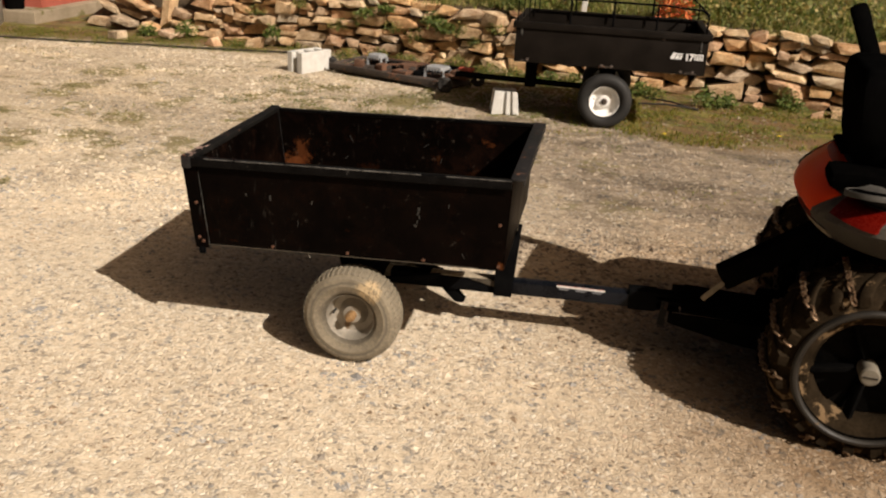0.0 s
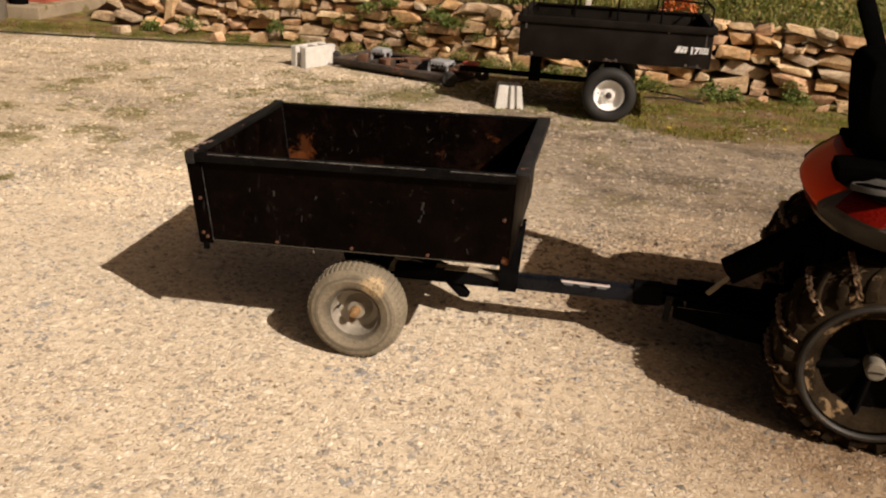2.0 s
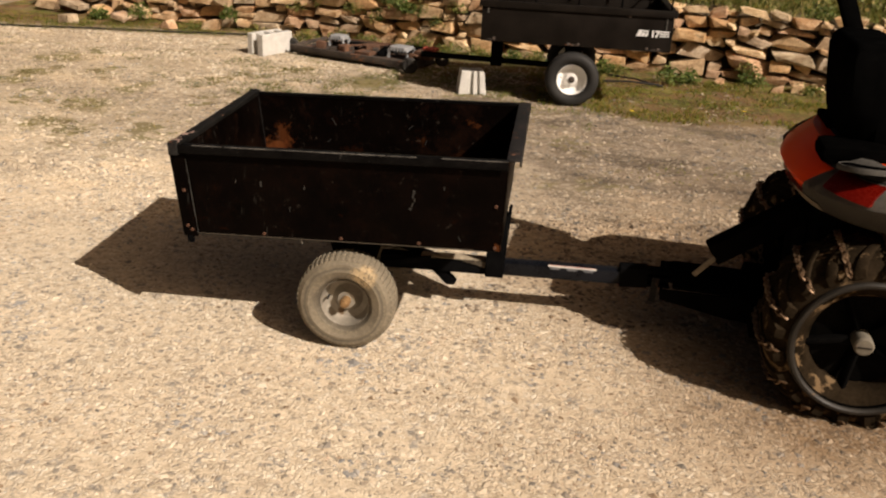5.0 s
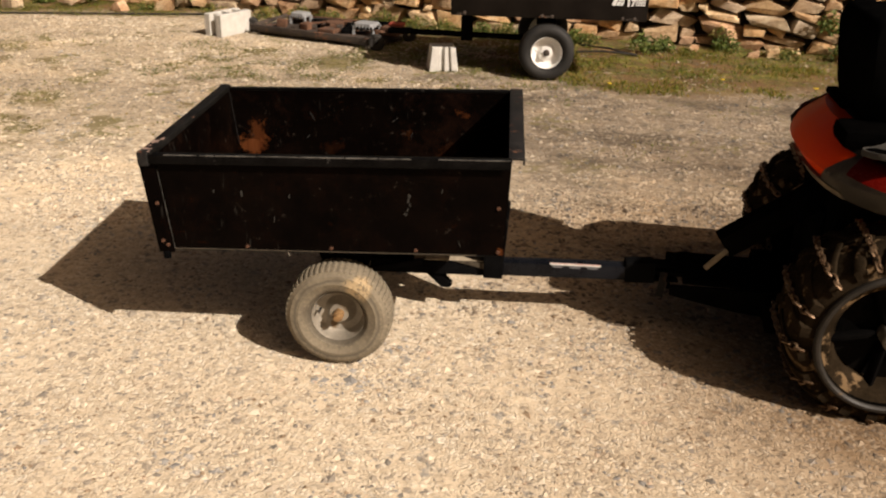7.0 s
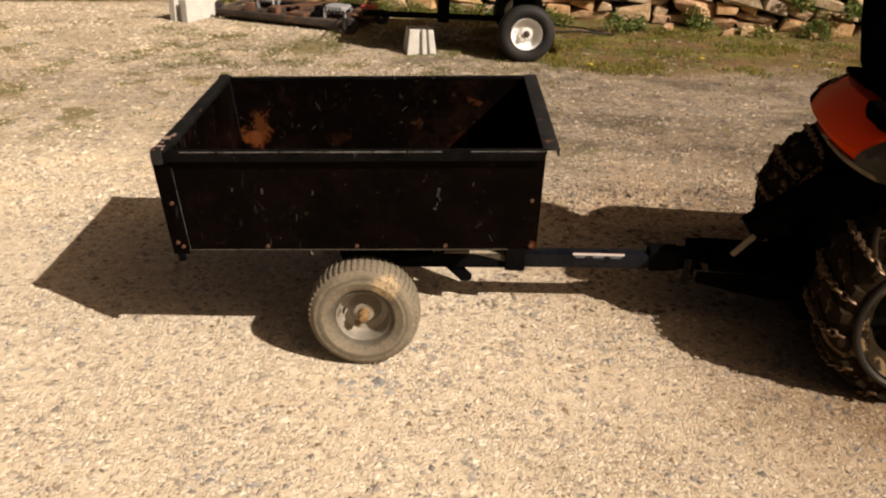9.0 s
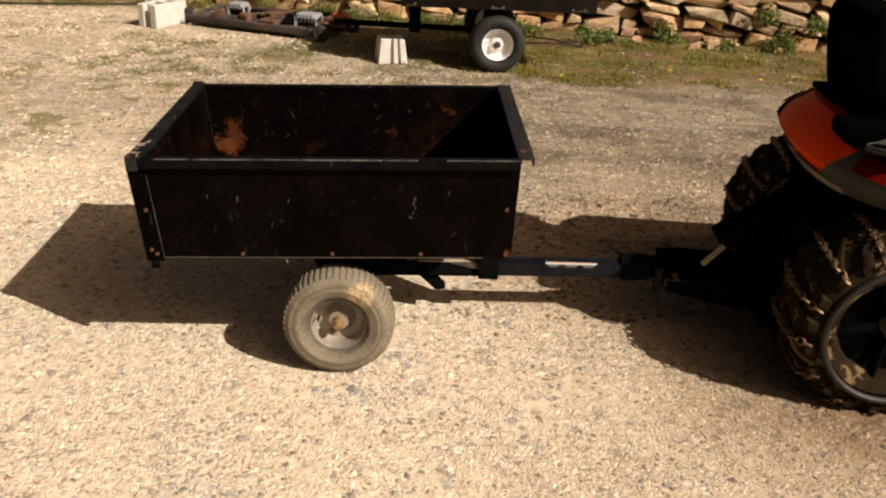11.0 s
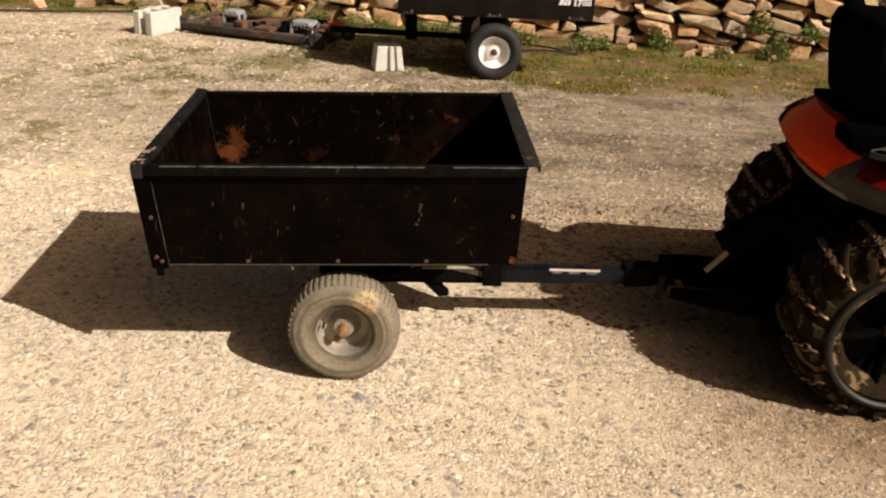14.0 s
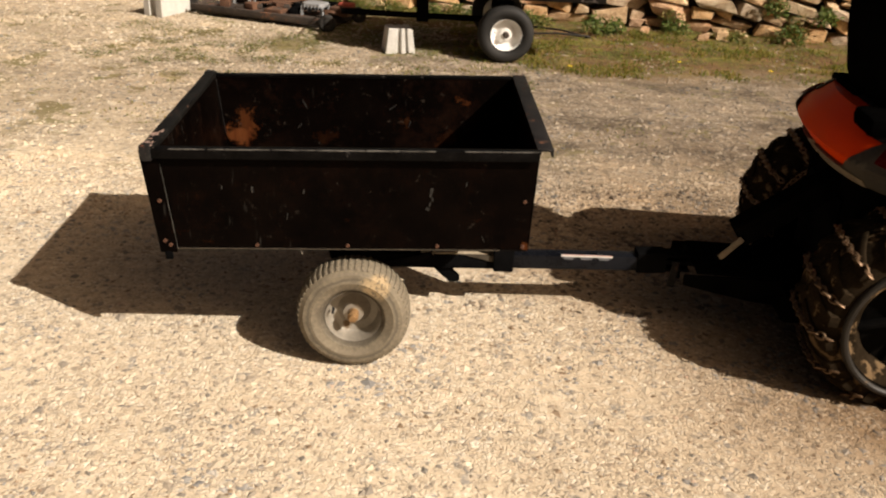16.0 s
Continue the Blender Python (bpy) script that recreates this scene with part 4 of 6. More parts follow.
def build_cart():
    cart = thing("dump_cart", "worn black steel two-wheeled garden dump cart with rust spots", "cart", CART)

    def bed_part(name, bm, material, label="", parent=cart, smooth=True):
        bm.transform(BED)
        return part(name, bm, material, parent, label, smooth)

    ZB, ZT = 0.379, 0.672

    def shear(bm, za, zb):
        for v in bm.verts:
            v.co.x += 0.026 * (zb - v.co.z) / (zb - za)
    def side_bm(y0, y1):
        return loft([[(x, y, z) for x, z in ((-0.527, ZB), (0.500, ZB), (0.517, ZT), (-0.551, ZT))] for y in (y0, y1)])

    near = bed_part("side_panel", side_bm(-0.388, -0.383), M_BLACK, "black painted steel side with scratches")
    far = bed_part("side_panel", side_bm(0.383, 0.388), M_BLACK_IN, "black steel side, inside worn and rusty")
    bed_part("bed_floor", boxed(-0.53, 0.502, -0.386, 0.386, ZB, ZB + 0.004), M_BLACK_IN)
    bm = bmesh.new()
    box(bm, -0.531, -0.525, -0.386, 0.386, ZB, ZT, 0.0015)
    for yy in (-0.2, 0.0, 0.2):
        box(bm, -0.540, -0.531, yy - 0.02, yy + 0.02, ZB + 0.01, ZT - 0.02, 0.003)
    shear(bm, ZB, ZT)
    tail = bed_part("tailgate", bm, M_BLACK_IN, "black steel tailgate with pressed ribs")
    lean = Matrix.Translation((0.4965, 0, ZB)) @ Matrix.Rotation(radians(3.5), 4, "Y")
    front = bed_part("front_panel", boxed(0, 0.005, -0.388, 0.388, 0, ZT - ZB, 0.0015, m=lean), M_BLACK)
    # folded top flanges
    for sgn, panel in ((-1, near), (1, far)):
        bm = bmesh.new()
        y0, y1 = sorted((sgn * 0.381, sgn * 0.408))
        box(bm, -0.552, 0.520, y0, y1, ZT, ZT + 0.010, 0.004)
        y0, y1 = sorted((sgn * 0.403, sgn * 0.409))
        box(bm, -0.552, 0.516, y0, y1, ZT - 0.019, ZT + 0.008, 0.0025)
        ob = bed_part("top_flange", bm, M_LIP, "rubbed rolled edge", panel)
    bm = bmesh.new()
    box(bm, -0.559, -0.522, -0.406, 0.406, ZT - 0.002, ZT + 0.016, 0.003)
    box(bm, -0.559, -0.554, -0.386, 0.386, ZT - 0.014, ZT + 0.010, 0.002)
    bed_part("top_flange", bm, M_TAIL, "rubbed rolled edge", tail)
    bm = bmesh.new()
    box(bm, 0.510, 0.556, -0.390, 0.410, ZT + 0.004, ZT + 0.012, 0.003)
    box(bm, 0.550, 0.556, -0.388, 0.408, ZT - 0.012, ZT + 0.010, 0.002)
    bed_part("top_flange", bm, M_FLANGE, "wide rubbed edge", front)
    bm = bmesh.new()
    rng = random.Random(5)
    for k in range(16):
        x, y = -0.545 + rng.uniform(-0.012, 0.014), -0.395 + 0.15 * rng.random() ** 1.6
        a, b = rng.uniform(0.002, 0.006), rng.uniform(0.003, 0.012)
        box(bm, -a, a, -b, b, 0, 0.0006, 0, Matrix.Translation((x, y, ZT + 0.0162)) @ Matrix.Rotation(rng.uniform(-0.6, 0.6), 4, "Z"))
    tagged(bed_part("scraped_paint", bm, M_SCRAPE, "pinkish scraped paint flecks", tail), kind="stuff")
    # bright line along the near edge: rubbed steel with its glint painted in
    bm = bmesh.new()
    rng = random.Random(8)
    x = -0.53
    while x < 0.50:
        L = rng.uniform(0.02, 0.13)
        if rng.random() < 0.93:
            bar(bm, (x, -0.4065, ZT + 0.0085), (min(x + L, 0.515), -0.4065, ZT + 0.0085), rng.uniform(0.003, 0.006), 0.003, 0)
        x += L + rng.uniform(0.0, 0.008)
    tagged(bed_part("edge_glint", bm, M_EDGE, "rubbed grey edge with its glint put into the colour", near), kind="stuff")
    # rear corner posts with gusset plates
    for sgn in (-1, 1):
        y0, y1 = sorted((sgn * 0.386, sgn * 0.394))
        bm = boxed(-0.562, -0.522, y0, y1, ZB - 0.012, ZT - 0.002, 0.002)
        box(bm, -0.570, -0.560, *sorted((sgn * 0.355, sgn * 0.394)), ZB - 0.012, ZT - 0.002, 0.002)
        shear(bm, ZB, ZT)
        post = bed_part("corner_post", bm, M_BLACK)
        bm = boxed(-0.563, -0.531, *sorted((sgn * 0.380, sgn * 0.414)), ZT - 0.026, ZT + 0.018, 0.006)
        bed_part("corner_cap", bm, M_CAP, "rust-stained corner cap", post)
        bed_part("corner_lug", boxed(-0.532, -0.510, *sorted((sgn * 0.384, sgn * 0.396)), ZB - 0.034, ZB - 0.008, 0.004), M_FRAME, "small rusted lug", post)
    # lower lip and fold along the panel
    bed_part("bottom_lip", boxed(-0.50, 0.495, -0.390, -0.384, ZB - 0.003, ZB + 0.001, 0), M_LIP, "thin rubbed lower edge", near)
    bm = boxed(-0.5212, -0.5200, -0.3895, -0.386, ZB + 0.002, ZT - 0.04, 0)
    shear(bm, ZB, ZT)
    bed_part("panel_fold", bm, M_EDGE, "", near)
    # bolts
    bolt = bolt_mesh("bolt", 0.0064, 0.005)
    for sgn, panel in ((-1, near), (1, far)):
        spots = [(x, ZB + 0.011) for x in (-0.270, -0.014, 0.240, 0.484)] + [(0.484, ZB + 0.15)]
        for x, z in spots + [(-0.528, ZB + 0.147), (-0.512, ZB + 0.013), (-0.526, ZB + 0.026)]:
            ob = new("bolt", bolt)
            ob.parent = panel
            ob.matrix_basis = BED @ Matrix.Translation((x, sgn * (0.394 if x < -0.49 else 0.388), z)) @ Matrix.Rotation(0 if sgn < 0 else math.pi, 4, "Z")
    # scuffs on the near side
    bm = bmesh.new()
    for x, z, w, h, tilt in ((0.224, ZB + 0.182, 0.008, 0.012, 0.1), (0.221, ZB + 0.168, 0.006, 0.013, 0.2), (0.226, ZB + 0.155, 0.004, 0.012, -0.1), (0.219, ZB + 0.140, 0.004, 0.012, 0.3), (0.212, ZB + 0.126, 0.010, 0.008, 0.5), (-0.272, ZB + 0.180, 0.006, 0.018, 0.0), (-0.355, ZB + 0.185, 0.004, 0.01, 0.2), (-0.13, ZB + 0.175, 0.004, 0.012, 0.2), (-0.18, ZB + 0.10, 0.002, 0.02, 0.1), (0.32, ZB + 0.20, 0.003, 0.012, 0.2), (0.37, ZB + 0.035, 0.002, 0.02, -0.4)):
        box(bm, -w / 2, w / 2, -0.0006, 0.0006, -h / 2, h / 2, 0, Matrix.Translation((x, -0.3885, z)) @ Matrix.Rotation(tilt, 4, "Y"))
    tagged(bed_part("scuff_mark", bm, M_SCUFF, "pale scrapes in the paint", near), kind="stuff")
    bm = bmesh.new()
    for x, z, h, tilt in ((-0.22, ZB + 0.20, 0.03, -0.5), (0.09, ZB + 0.19, 0.028, 0.9), (-0.24, ZB + 0.12, 0.02, 0.8), (0.15, ZB + 0.13, 0.02, 0.3)):
        box(bm, -0.0015, 0.0015, -0.0006, 0.0006, -h / 2, h / 2, 0, Matrix.Translation((x, 0.3825, z)) @ Matrix.Rotation(tilt, 4, "Y"))
    tagged(bed_part("scuff_mark", bm, M_SCUFF, "bright scratches", far), kind="stuff")
    bm = boxed(-0.5245, -0.5225, 0.380, 0.3825, ZB + 0.09, ZT - 0.004)
    shear(bm, ZB, ZT)
    bed_part("corner_seam", bm, M_FLANGE, "scraped corner seam", far)

    # undercarriage
    part("axle", rod(bmesh.new(), [(0, -0.372, 0.167), (0, 0.372, 0.167)], 0.0125, 12), M_FRAME, cart)
    for yy in (-0.13, 0.13):
        bm = boxed(-0.33, 0.225, yy - 0.02, yy + 0.02, 0.352, 0.376, 0.003)
        bed_part("bed_channel", bm, M_FRAME)
    for yy in (-0.23, 0.23):
        bm = loft([[(-0.11, yy - 0.003, 0.375), (0.11, yy - 0.003, 0.375), (0.035, yy - 0.003, 0.145), (-0.035, yy - 0.003, 0.145)], [(-0.11, yy + 0.003, 0.375), (0.11, yy + 0.003, 0.375), (0.035, yy + 0.003, 0.145), (-0.035, yy + 0.003, 0.145)]])
        part("axle_bracket", bm, M_FRAME, cart, smooth=False)
    part("cross_plate", boxed(-0.115, 0.115, -0.26, 0.26, 0.352, 0.376, 0.004), M_FRAME, cart)
    for yy in (-0.22, 0.22):
        part("frame_brace", bar(bmesh.new(), (0.0, yy * 0.6, 0.190), (0.24, yy * 0.1, 0.195), 0.012, 0.022), M_FRAME, cart)
    tongue = part("tongue", bar(bmesh.new(), (0.47, -0.005, 0.1815), (0.96, -0.005, 0.1895), 0.052, 0.051, 0.006), M_TONGUE, cart, "square black steel tongue")
    # same tongue under the bed, in a blacker paint for the shade there
    part("tongue_rear", bar(bmesh.new(), (0.05, -0.005, 0.1725), (0.475, -0.005, 0.1795), 0.056, 0.052, 0.006), M_FRAME, cart)
    part("tongue_sleeve", bar(bmesh.new(), (0.92, -0.005, 0.193), (1.02, -0.005, 0.196), 0.062, 0.074, 0.006), M_FRAME, tongue)
    part("label_plate", boxed(0.665, 0.836, -0.0328, -0.0318, 0.2085, 0.2165), M_LABEL, tongue, "faded pale sticker")
    for xa, xb in ((0.668, 0.712), (0.726, 0.774), (0.786, 0.832)):
        bm = loft([[(x, y, z) for x, z in ((xa + 0.008, 0.1985), (xb - 0.008, 0.1985), (xb, 0.2084), (xa, 0.2084))] for y in (-0.0318, -0.0328)])
        part("label_panel", bm, M_LABEL_DARK, tongue, "grey printed panel", smooth=False)
    part("label_stripe", boxed(0.668, 0.833, -0.0336, -0.0329, 0.2148, 0.2160), M_FADED_RED, tongue, "thin faded red line")
    for zz in (0.170, 0.222):
        part("clevis_plate", boxed(1.00, 1.10, -0.035, 0.025, zz - 0.004, zz + 0.004, 0.002), M_FRAME, tongue)
    part("clevis_loop", loft([[(x, y, z) for x, z in ((1.028, 0.118), (1.052, 0.112), (1.060, 0.205), (1.036, 0.208))] for y in (-0.046, -0.040)]), M_FLANGE, tongue, "dusty bent clevis strap", smooth=False)
    part("hitch_pin", rod(bmesh.new(), [(1.075, -0.005, 0.13), (1.075, -0.005, 0.25), (1.075, -0.02, 0.26), (1.075, -0.035, 0.255)], 0.006), M_FRAME, tongue, "worn steel pin")
    post = part("latch_post", boxed(0.440, 0.506, -0.050, 0.010, 0.152, 0.392, 0.004), M_FRAME, cart, "black upright latch channel")
    part("latch_lever", bar(bmesh.new(), (0.499, -0.02, 0.17), (0.514, -0.02, 0.42), 0.050, 0.012, 0.002), M_FRAME, post)
    # leg made wider than its bar to take in the shadow beside it
    part("stand_leg", loft([[(x, y, z) for x, z in ((0.225, 0.165), (0.275, 0.165), (0.333, 0.107), (0.325, 0.096), (0.297, 0.096))] for y in (-0.022, 0.012)]), M_FRAME, tongue, smooth=False)
    # dusty strip on the sunlit stretch only, with the sunlight in its colour
    part("dust_layer", bar(bmesh.new(), (0.20, -0.005, 0.2022), (0.439, -0.005, 0.2058), 0.050, 0.002, 0), M_DUST, tongue, "pale dust on the top, its sunlit tone painted in")
    part("latch_gusset", loft([[(x, y, z) for x, z in ((0.345, 0.2035), (0.4395, 0.2035), (0.4395, 0.181))] for y in (-0.0375, -0.0335)]), M_DUSTY, post, "dust-caked triangular gusset", smooth=False)
    # pale strip: dust and the light caught by the fold, both as colour
    bed_part("bottom_fold", boxed(-0.50, 0.42, -0.3905, -0.3885, ZB - 0.0012, ZB + 0.0012), M_DUSTY, "dusty folded bottom edge, paled to look sunlit", near)
    part("hanging_tab", bar(bmesh.new(), (-0.150, -0.380, 0.380), (-0.143, -0.380, 0.356), 0.014, 0.004, 0.001), M_GREY, near, "bent metal tab")

    # wheels
    for yy, side in ((-0.365, 1), (0.352, -1)):
        w = new("wheel")
        w.parent = cart
        w.matrix_world = CART @ Matrix.Translation((0.003, yy, 0.167)) @ (Matrix.Rotation(math.pi, 4, "Z") if side < 0 else Matrix())
        R, r, wd = 0.165, 0.083, 0.124
        bm = tyre_bm(R, r, wd, 110)
        tread(bm, R, r, 110, 0.0032)
        part("tyre", bm, M_TYRE, w, "dusty worn turf tyre with block tread", smooth=False)
        dished_rim(r, wd, M_RIM, w, M_HUB, -0.046)
        w.rotation_mode = "XYZ"
    return cart


# ---- the tractor ----
TR = Matrix.Translation((0.925, 2.965, 0)) @ Matrix.Rotation(radians(-6), 4, "Z")


def chain_links(bm, pts, size, wire):
    """Oval links along a line of points, each turned a quarter from the last."""
    pts = [Vector(p) for p in pts]
    flip = 0
    seg = [(b - a).length for a, b in zip(pts, pts[1:])]
    total, pos = sum(seg), 0.0
    while pos < total:
        d, i = pos, 0
        while i < len(seg) - 1 and d > seg[i]:
            d -= seg[i]
            i += 1
        p = pts[i].lerp(pts[i + 1], min(d / seg[i], 1))
        q = (pts[i + 1] - pts[i]).to_track_quat("X", "Z").to_matrix().to_4x4()
        m = Matrix.Translation(p) @ q @ Matrix.Rotation(flip * math.pi / 2 + 0.4, 4, "X")
        ring = []
        for k in range(8):
            a = k * math.tau / 8
            c = Vector((math.cos(a) * size, math.sin(a) * size * 0.62, 0))
            o = Vector((math.cos(a), math.sin(a), 0))
            ring.append([bm.verts.new(m @ (c + o * wire * math.cos(j * math.tau / 4) + Vector((0, 0, wire)) * math.sin(j * math.tau / 4))) for j in range(4)])
        for k in range(8):
            for j in range(4):
                bm.faces.new((ring[k][j], ring[k][(j + 1) % 4], ring[(k + 1) % 8][(j + 1) % 4], ring[(k + 1) % 8][j]))
        pos += size * 1.45
        flip ^= 1


def build_rear_wheel(tractor, m):
    w = new("rear_wheel")
    w.parent = tractor
    w.matrix_world = m
    R, r, wd = 0.280, 0.15, 0.29
    bm = tyre_bm(R, r, wd, 48)
    lugs = {}
    for s in (-1, 1):
        rings = []
        for i in range(7):
            v = i / 6
            rad, a = R + 0.007 - 0.030 * v ** 4, 0.26 * v
            half = 0.052 * (1 + 0.25 * v)
            rings.append([(q * math.cos(a + t), s * (0.006 + 0.140 * v), q * math.sin(a + t)) for q, t in ((rad - 0.030, -half), (rad - 0.002, -half * 0.92), (rad, -half * 0.7), (rad, half * 0.7), (rad - 0.002, half * 0.92), (rad - 0.030, half))])
        lugs[s] = mesh_of("lug", loft(rings), M_TYRE_MUD, True)
    for k in range(20):
        for s in (-1, 1):
            a = (k + (0.5 if s > 0 else 0)) * math.tau / 20
            ob = new("lug", lugs[s])
            ob.parent = w
            ob.matrix_world = m @ Matrix.Rotation(-a, 4, "Y")
    part("tyre", bm, M_TYRE_MUD, w, "muddy lugged tractor tyre")
    part("rim", lathe([(0.195, -0.148), (0.207, -0.156), (0.212, -0.146), (0.207, -0.132), (0.195, -0.112), (0.185, -0.080), (0.15, -0.062), (0.001, -0.056), (0.001, -0.046), (0.15, -0.05), (0.19, -0.07), (0.187, -0.112)], 56), M_DISC, w, "dusty dished wheel with raised edge")
    for k in range(5):
        a = k * math.tau / 5 + 0.75
        part("spoke", bar(bmesh.new(), (0.035 * math.cos(a), -0.068, 0.035 * math.sin(a)), (0.186 * math.cos(a), -0.098, 0.186 * math.sin(a)), 0.030, 0.018, 0.005), M_PLASTIC, w)
    cap = part("hub_cap", lathe([(0.001, -0.134), (0.024, -0.132), (0.029, -0.126), (0.029, -0.06), (0.001, -0.06)], 24, False), M_HUBCAP, w, "tan-grey round hub cap")
    part("cap_slot", boxed(-0.020, 0.020, -0.1352, -0.1338, -0.0025, 0.0025), M_RING, cap)
    part("wheel_ring", lathe([(0.206 + 0.011 * math.cos(i * math.tau / 10), -0.148 + 0.012 * math.sin(i * math.tau / 10)) for i in range(10)], 64), M_RING, w, "dark dusty edge ring")
    chain = bmesh.new()
    for k in range(14):
        a0 = k * math.tau / 14 + 0.13
        pts = []
        for i in range(9):
            u = i / 8
            y = -0.148 + 0.296 * u
            rad = R + 0.012 - 0.040 * abs(2 * u - 1) ** 4
            a = a0 - 0.05 * (u - 0.5)
            pts.append((rad * math.cos(a), y, rad * math.sin(a)))
        chain_links(chain, pts, 0.0155, 0.0037)
    chain_links(chain, [(0.222 * math.cos(i * math.tau / 48), 0.156, 0.222 * math.sin(i * math.tau / 48)) for i in range(49)], 0.0145, 0.003)
    part("tyre_chain", chain, M_CHAIN, w, "rusty steel tyre chain")
    return w


def rear_curve(u, z, grow=0.0):
    """The rear bodywork's outline: u from -1 (near side, front) over 0 (middle of the rear) to 1; narrower towards the top."""
    if abs(u) > 0.7:
        x, y = 0.02 + (abs(u) - 0.7) / 0.3 * 0.62, 0.475
    else:
        a = abs(u) / 0.7 * math.pi / 2
        x, y = 0.02 - 0.265 * abs(math.cos(a)) ** 0.9, 0.475 * abs(math.sin(a)) ** 0.9
    top = max(0.0, (z - 0.68) / 0.10)
    low = max(0.0, (0.67 - z) / 0.07)
    k = grow - 0.085 * top ** 1.3 - 0.055 * low
    z -= 0.022 * min(1.0, max(0.0, (abs(u) - 0.28) / 0.2)) * min(1.0, max(0.0, (z - 0.70) / 0.06))
    return (x - k if abs(u) < 0.7 else x, math.copysign(max(y + k * (y / 0.475), 0.0), u), z)


def trim_rows(u):
    """Lower and upper edge of the grey corner trim at u."""
    k = min(1.0, max(0.0, (abs(u) - 0.19) / 0.16))
    return 0.598 - 0.012 * min(1.0, abs(u) / 0.6), 0.622 + 0.128 * k


def body_patch(u0, u1, rows, grow, n=14):
    """A thin shell over the rear bodywork between two places along its outline; rows of heights (at u0, at u1)."""
    us = [u0 + (u1 - u0) * i / n for i in range(n + 1)]
    bm = bmesh.new()
    grid = []
    for lay in (grow, grow - 0.02):
        grid.append([[bm.verts.new(rear_curve(u, a + (b - a) * i / n, lay)) for i, u in enumerate(us)] for a, b in rows])
    R, C = len(rows), n + 1
    for g in grid:
        for r in range(R - 1):
            for c in range(C - 1):
                bm.faces.new((g[r][c], g[r][c + 1], g[r + 1][c + 1], g[r + 1][c]))
    o, q = grid
    for r in range(R - 1):
        for c in (0, C - 1):
            bm.faces.new((o[r][c], o[r + 1][c], q[r + 1][c], q[r][c]))
    for c in range(C - 1):
        for r in (0, R - 1):
            bm.faces.new((o[r][c], o[r][c + 1], q[r][c + 1], q[r][c]))
    return bm


def build_tractor():
    t = thing("lawn_tractor", "orange and black lawn tractor with chained tyres, hitched to cart", "tractor", TR)
    build_rear_wheel(t, TR @ Matrix.Translation((0.004, -0.388, 0.264)))
    build_rear_wheel(t, TR @ Matrix.Translation((0, 0.405, 0.272)) @ Matrix.Rotation(math.pi, 4, "Z"))
    part("rear_axle", rod(bmesh.new(), [(0, -0.36, 0.265), (0, 0.36, 0.265)], 0.03, 12), M_PLASTIC, t)
    part("transaxle", boxed(-0.10, 0.14, -0.17, 0.17, 0.18, 0.42, 0.03), M_PLASTIC, t)
    part("chassis", boxed(-0.12, 1.15, -0.20, 0.20, 0.34, 0.56, 0.02), M_PLASTIC, t)
    us = [-1 + i / 20 for i in range(41)]
    us0 = us[:]
    body = part("rear_body", loft([[rear_curve(u, z) for u in us] for z in (0.598, 0.615, 0.64, 0.67, 0.70, 0.735, 0.765, 0.78)]), M_ORANGE, t, "glossy orange rear fender bodywork")
    for s in (-1, 1):
        bm = bmesh.new()
        us = [s * (0.12 + 0.86 * i / 30) for i in range(31)]
        outer = []
        for r in range(7):
            row = []
            for u in us:
                lo, hi = trim_rows(u)
                row.append(bm.verts.new(rear_curve(u, lo + (hi - lo) * r / 6, 0.010)))
            outer.append(row)
        for r in range(6):
            for q in range(30):
                bm.faces.new((outer[r][q], outer[r][q + 1], outer[r + 1][q + 1], outer[r + 1][q]))
        bmesh.ops.solidify(bm, geom=bm.faces[:], thickness=0.012)
        part("fender_trim", bm, M_GREY, body, "dusty grey plastic corner trim")
        a, b = sorted((s * 0.015, s * 0.30))
        part("trim_edge", body_patch(a, b, [(0.594, 0.590), (0.610, 0.602), (0.634, 0.616)] if s > 0 else [(0.590, 0.594), (0.602, 0.610), (0.616, 0.634)], 0.014, 16), M_TRIM, body, "tan dust-coated lower trim edge")
        a, b = sorted((s * 0.36, s * 0.68))
        part("fender_cap", body_patch(a, b, [(0.757, 0.757), (0.768, 0.768), (0.780, 0.780), (0.789, 0.789)], 0.012, 16), M_CAPGREY, body, "pale grey plastic cap round the cup holder")
    for s in (-1, 1):
        a, b = sorted((s * 0.37, s * 0.60))
        rows = [(0.695, 0.680), (0.715, 0.702), (0.735, 0.725), (0.752, 0.745)] if s > 0 else [(0.680, 0.695), (0.702, 0.715), (0.725, 0.735), (0.745, 0.752)]
        part("tail_light", body_patch(a, b, rows, 0.018), M_RED, body, "dark red tail light lens")
    for s in (-1, 1):
        a, b = sorted((s * 0.25, s * 0.98))
        part("deck_edge", body_patch(a, b, [(0.740, 0.740), (0.756, 0.756), (0.774, 0.774), (0.786, 0.786)], 0.006, 20), M_DECK_TOP, body, "dark grey deck edge")
    part("fender_deck", boxed(-0.03, 0.60, -0.395, 0.395, 0.742, 0.758, 0.006), M_DECK_TOP, body)
    holder_m = Matrix.Translation((-0.068, -0.378, 0.766)) @ Matrix.Rotation(radians(-8), 4, "X") @ Matrix.Rotation(math.pi / 2, 4, "X")
    holder = part("cup_holder", lathe([(0.072, -0.010), (0.082, -0.010), (0.082, 0.003), (0.080, 0.006), (0.075, 0.006), (0.072, 0.003)], 32, m=holder_m), M_CAPGREY, body, "grey round cup holder")
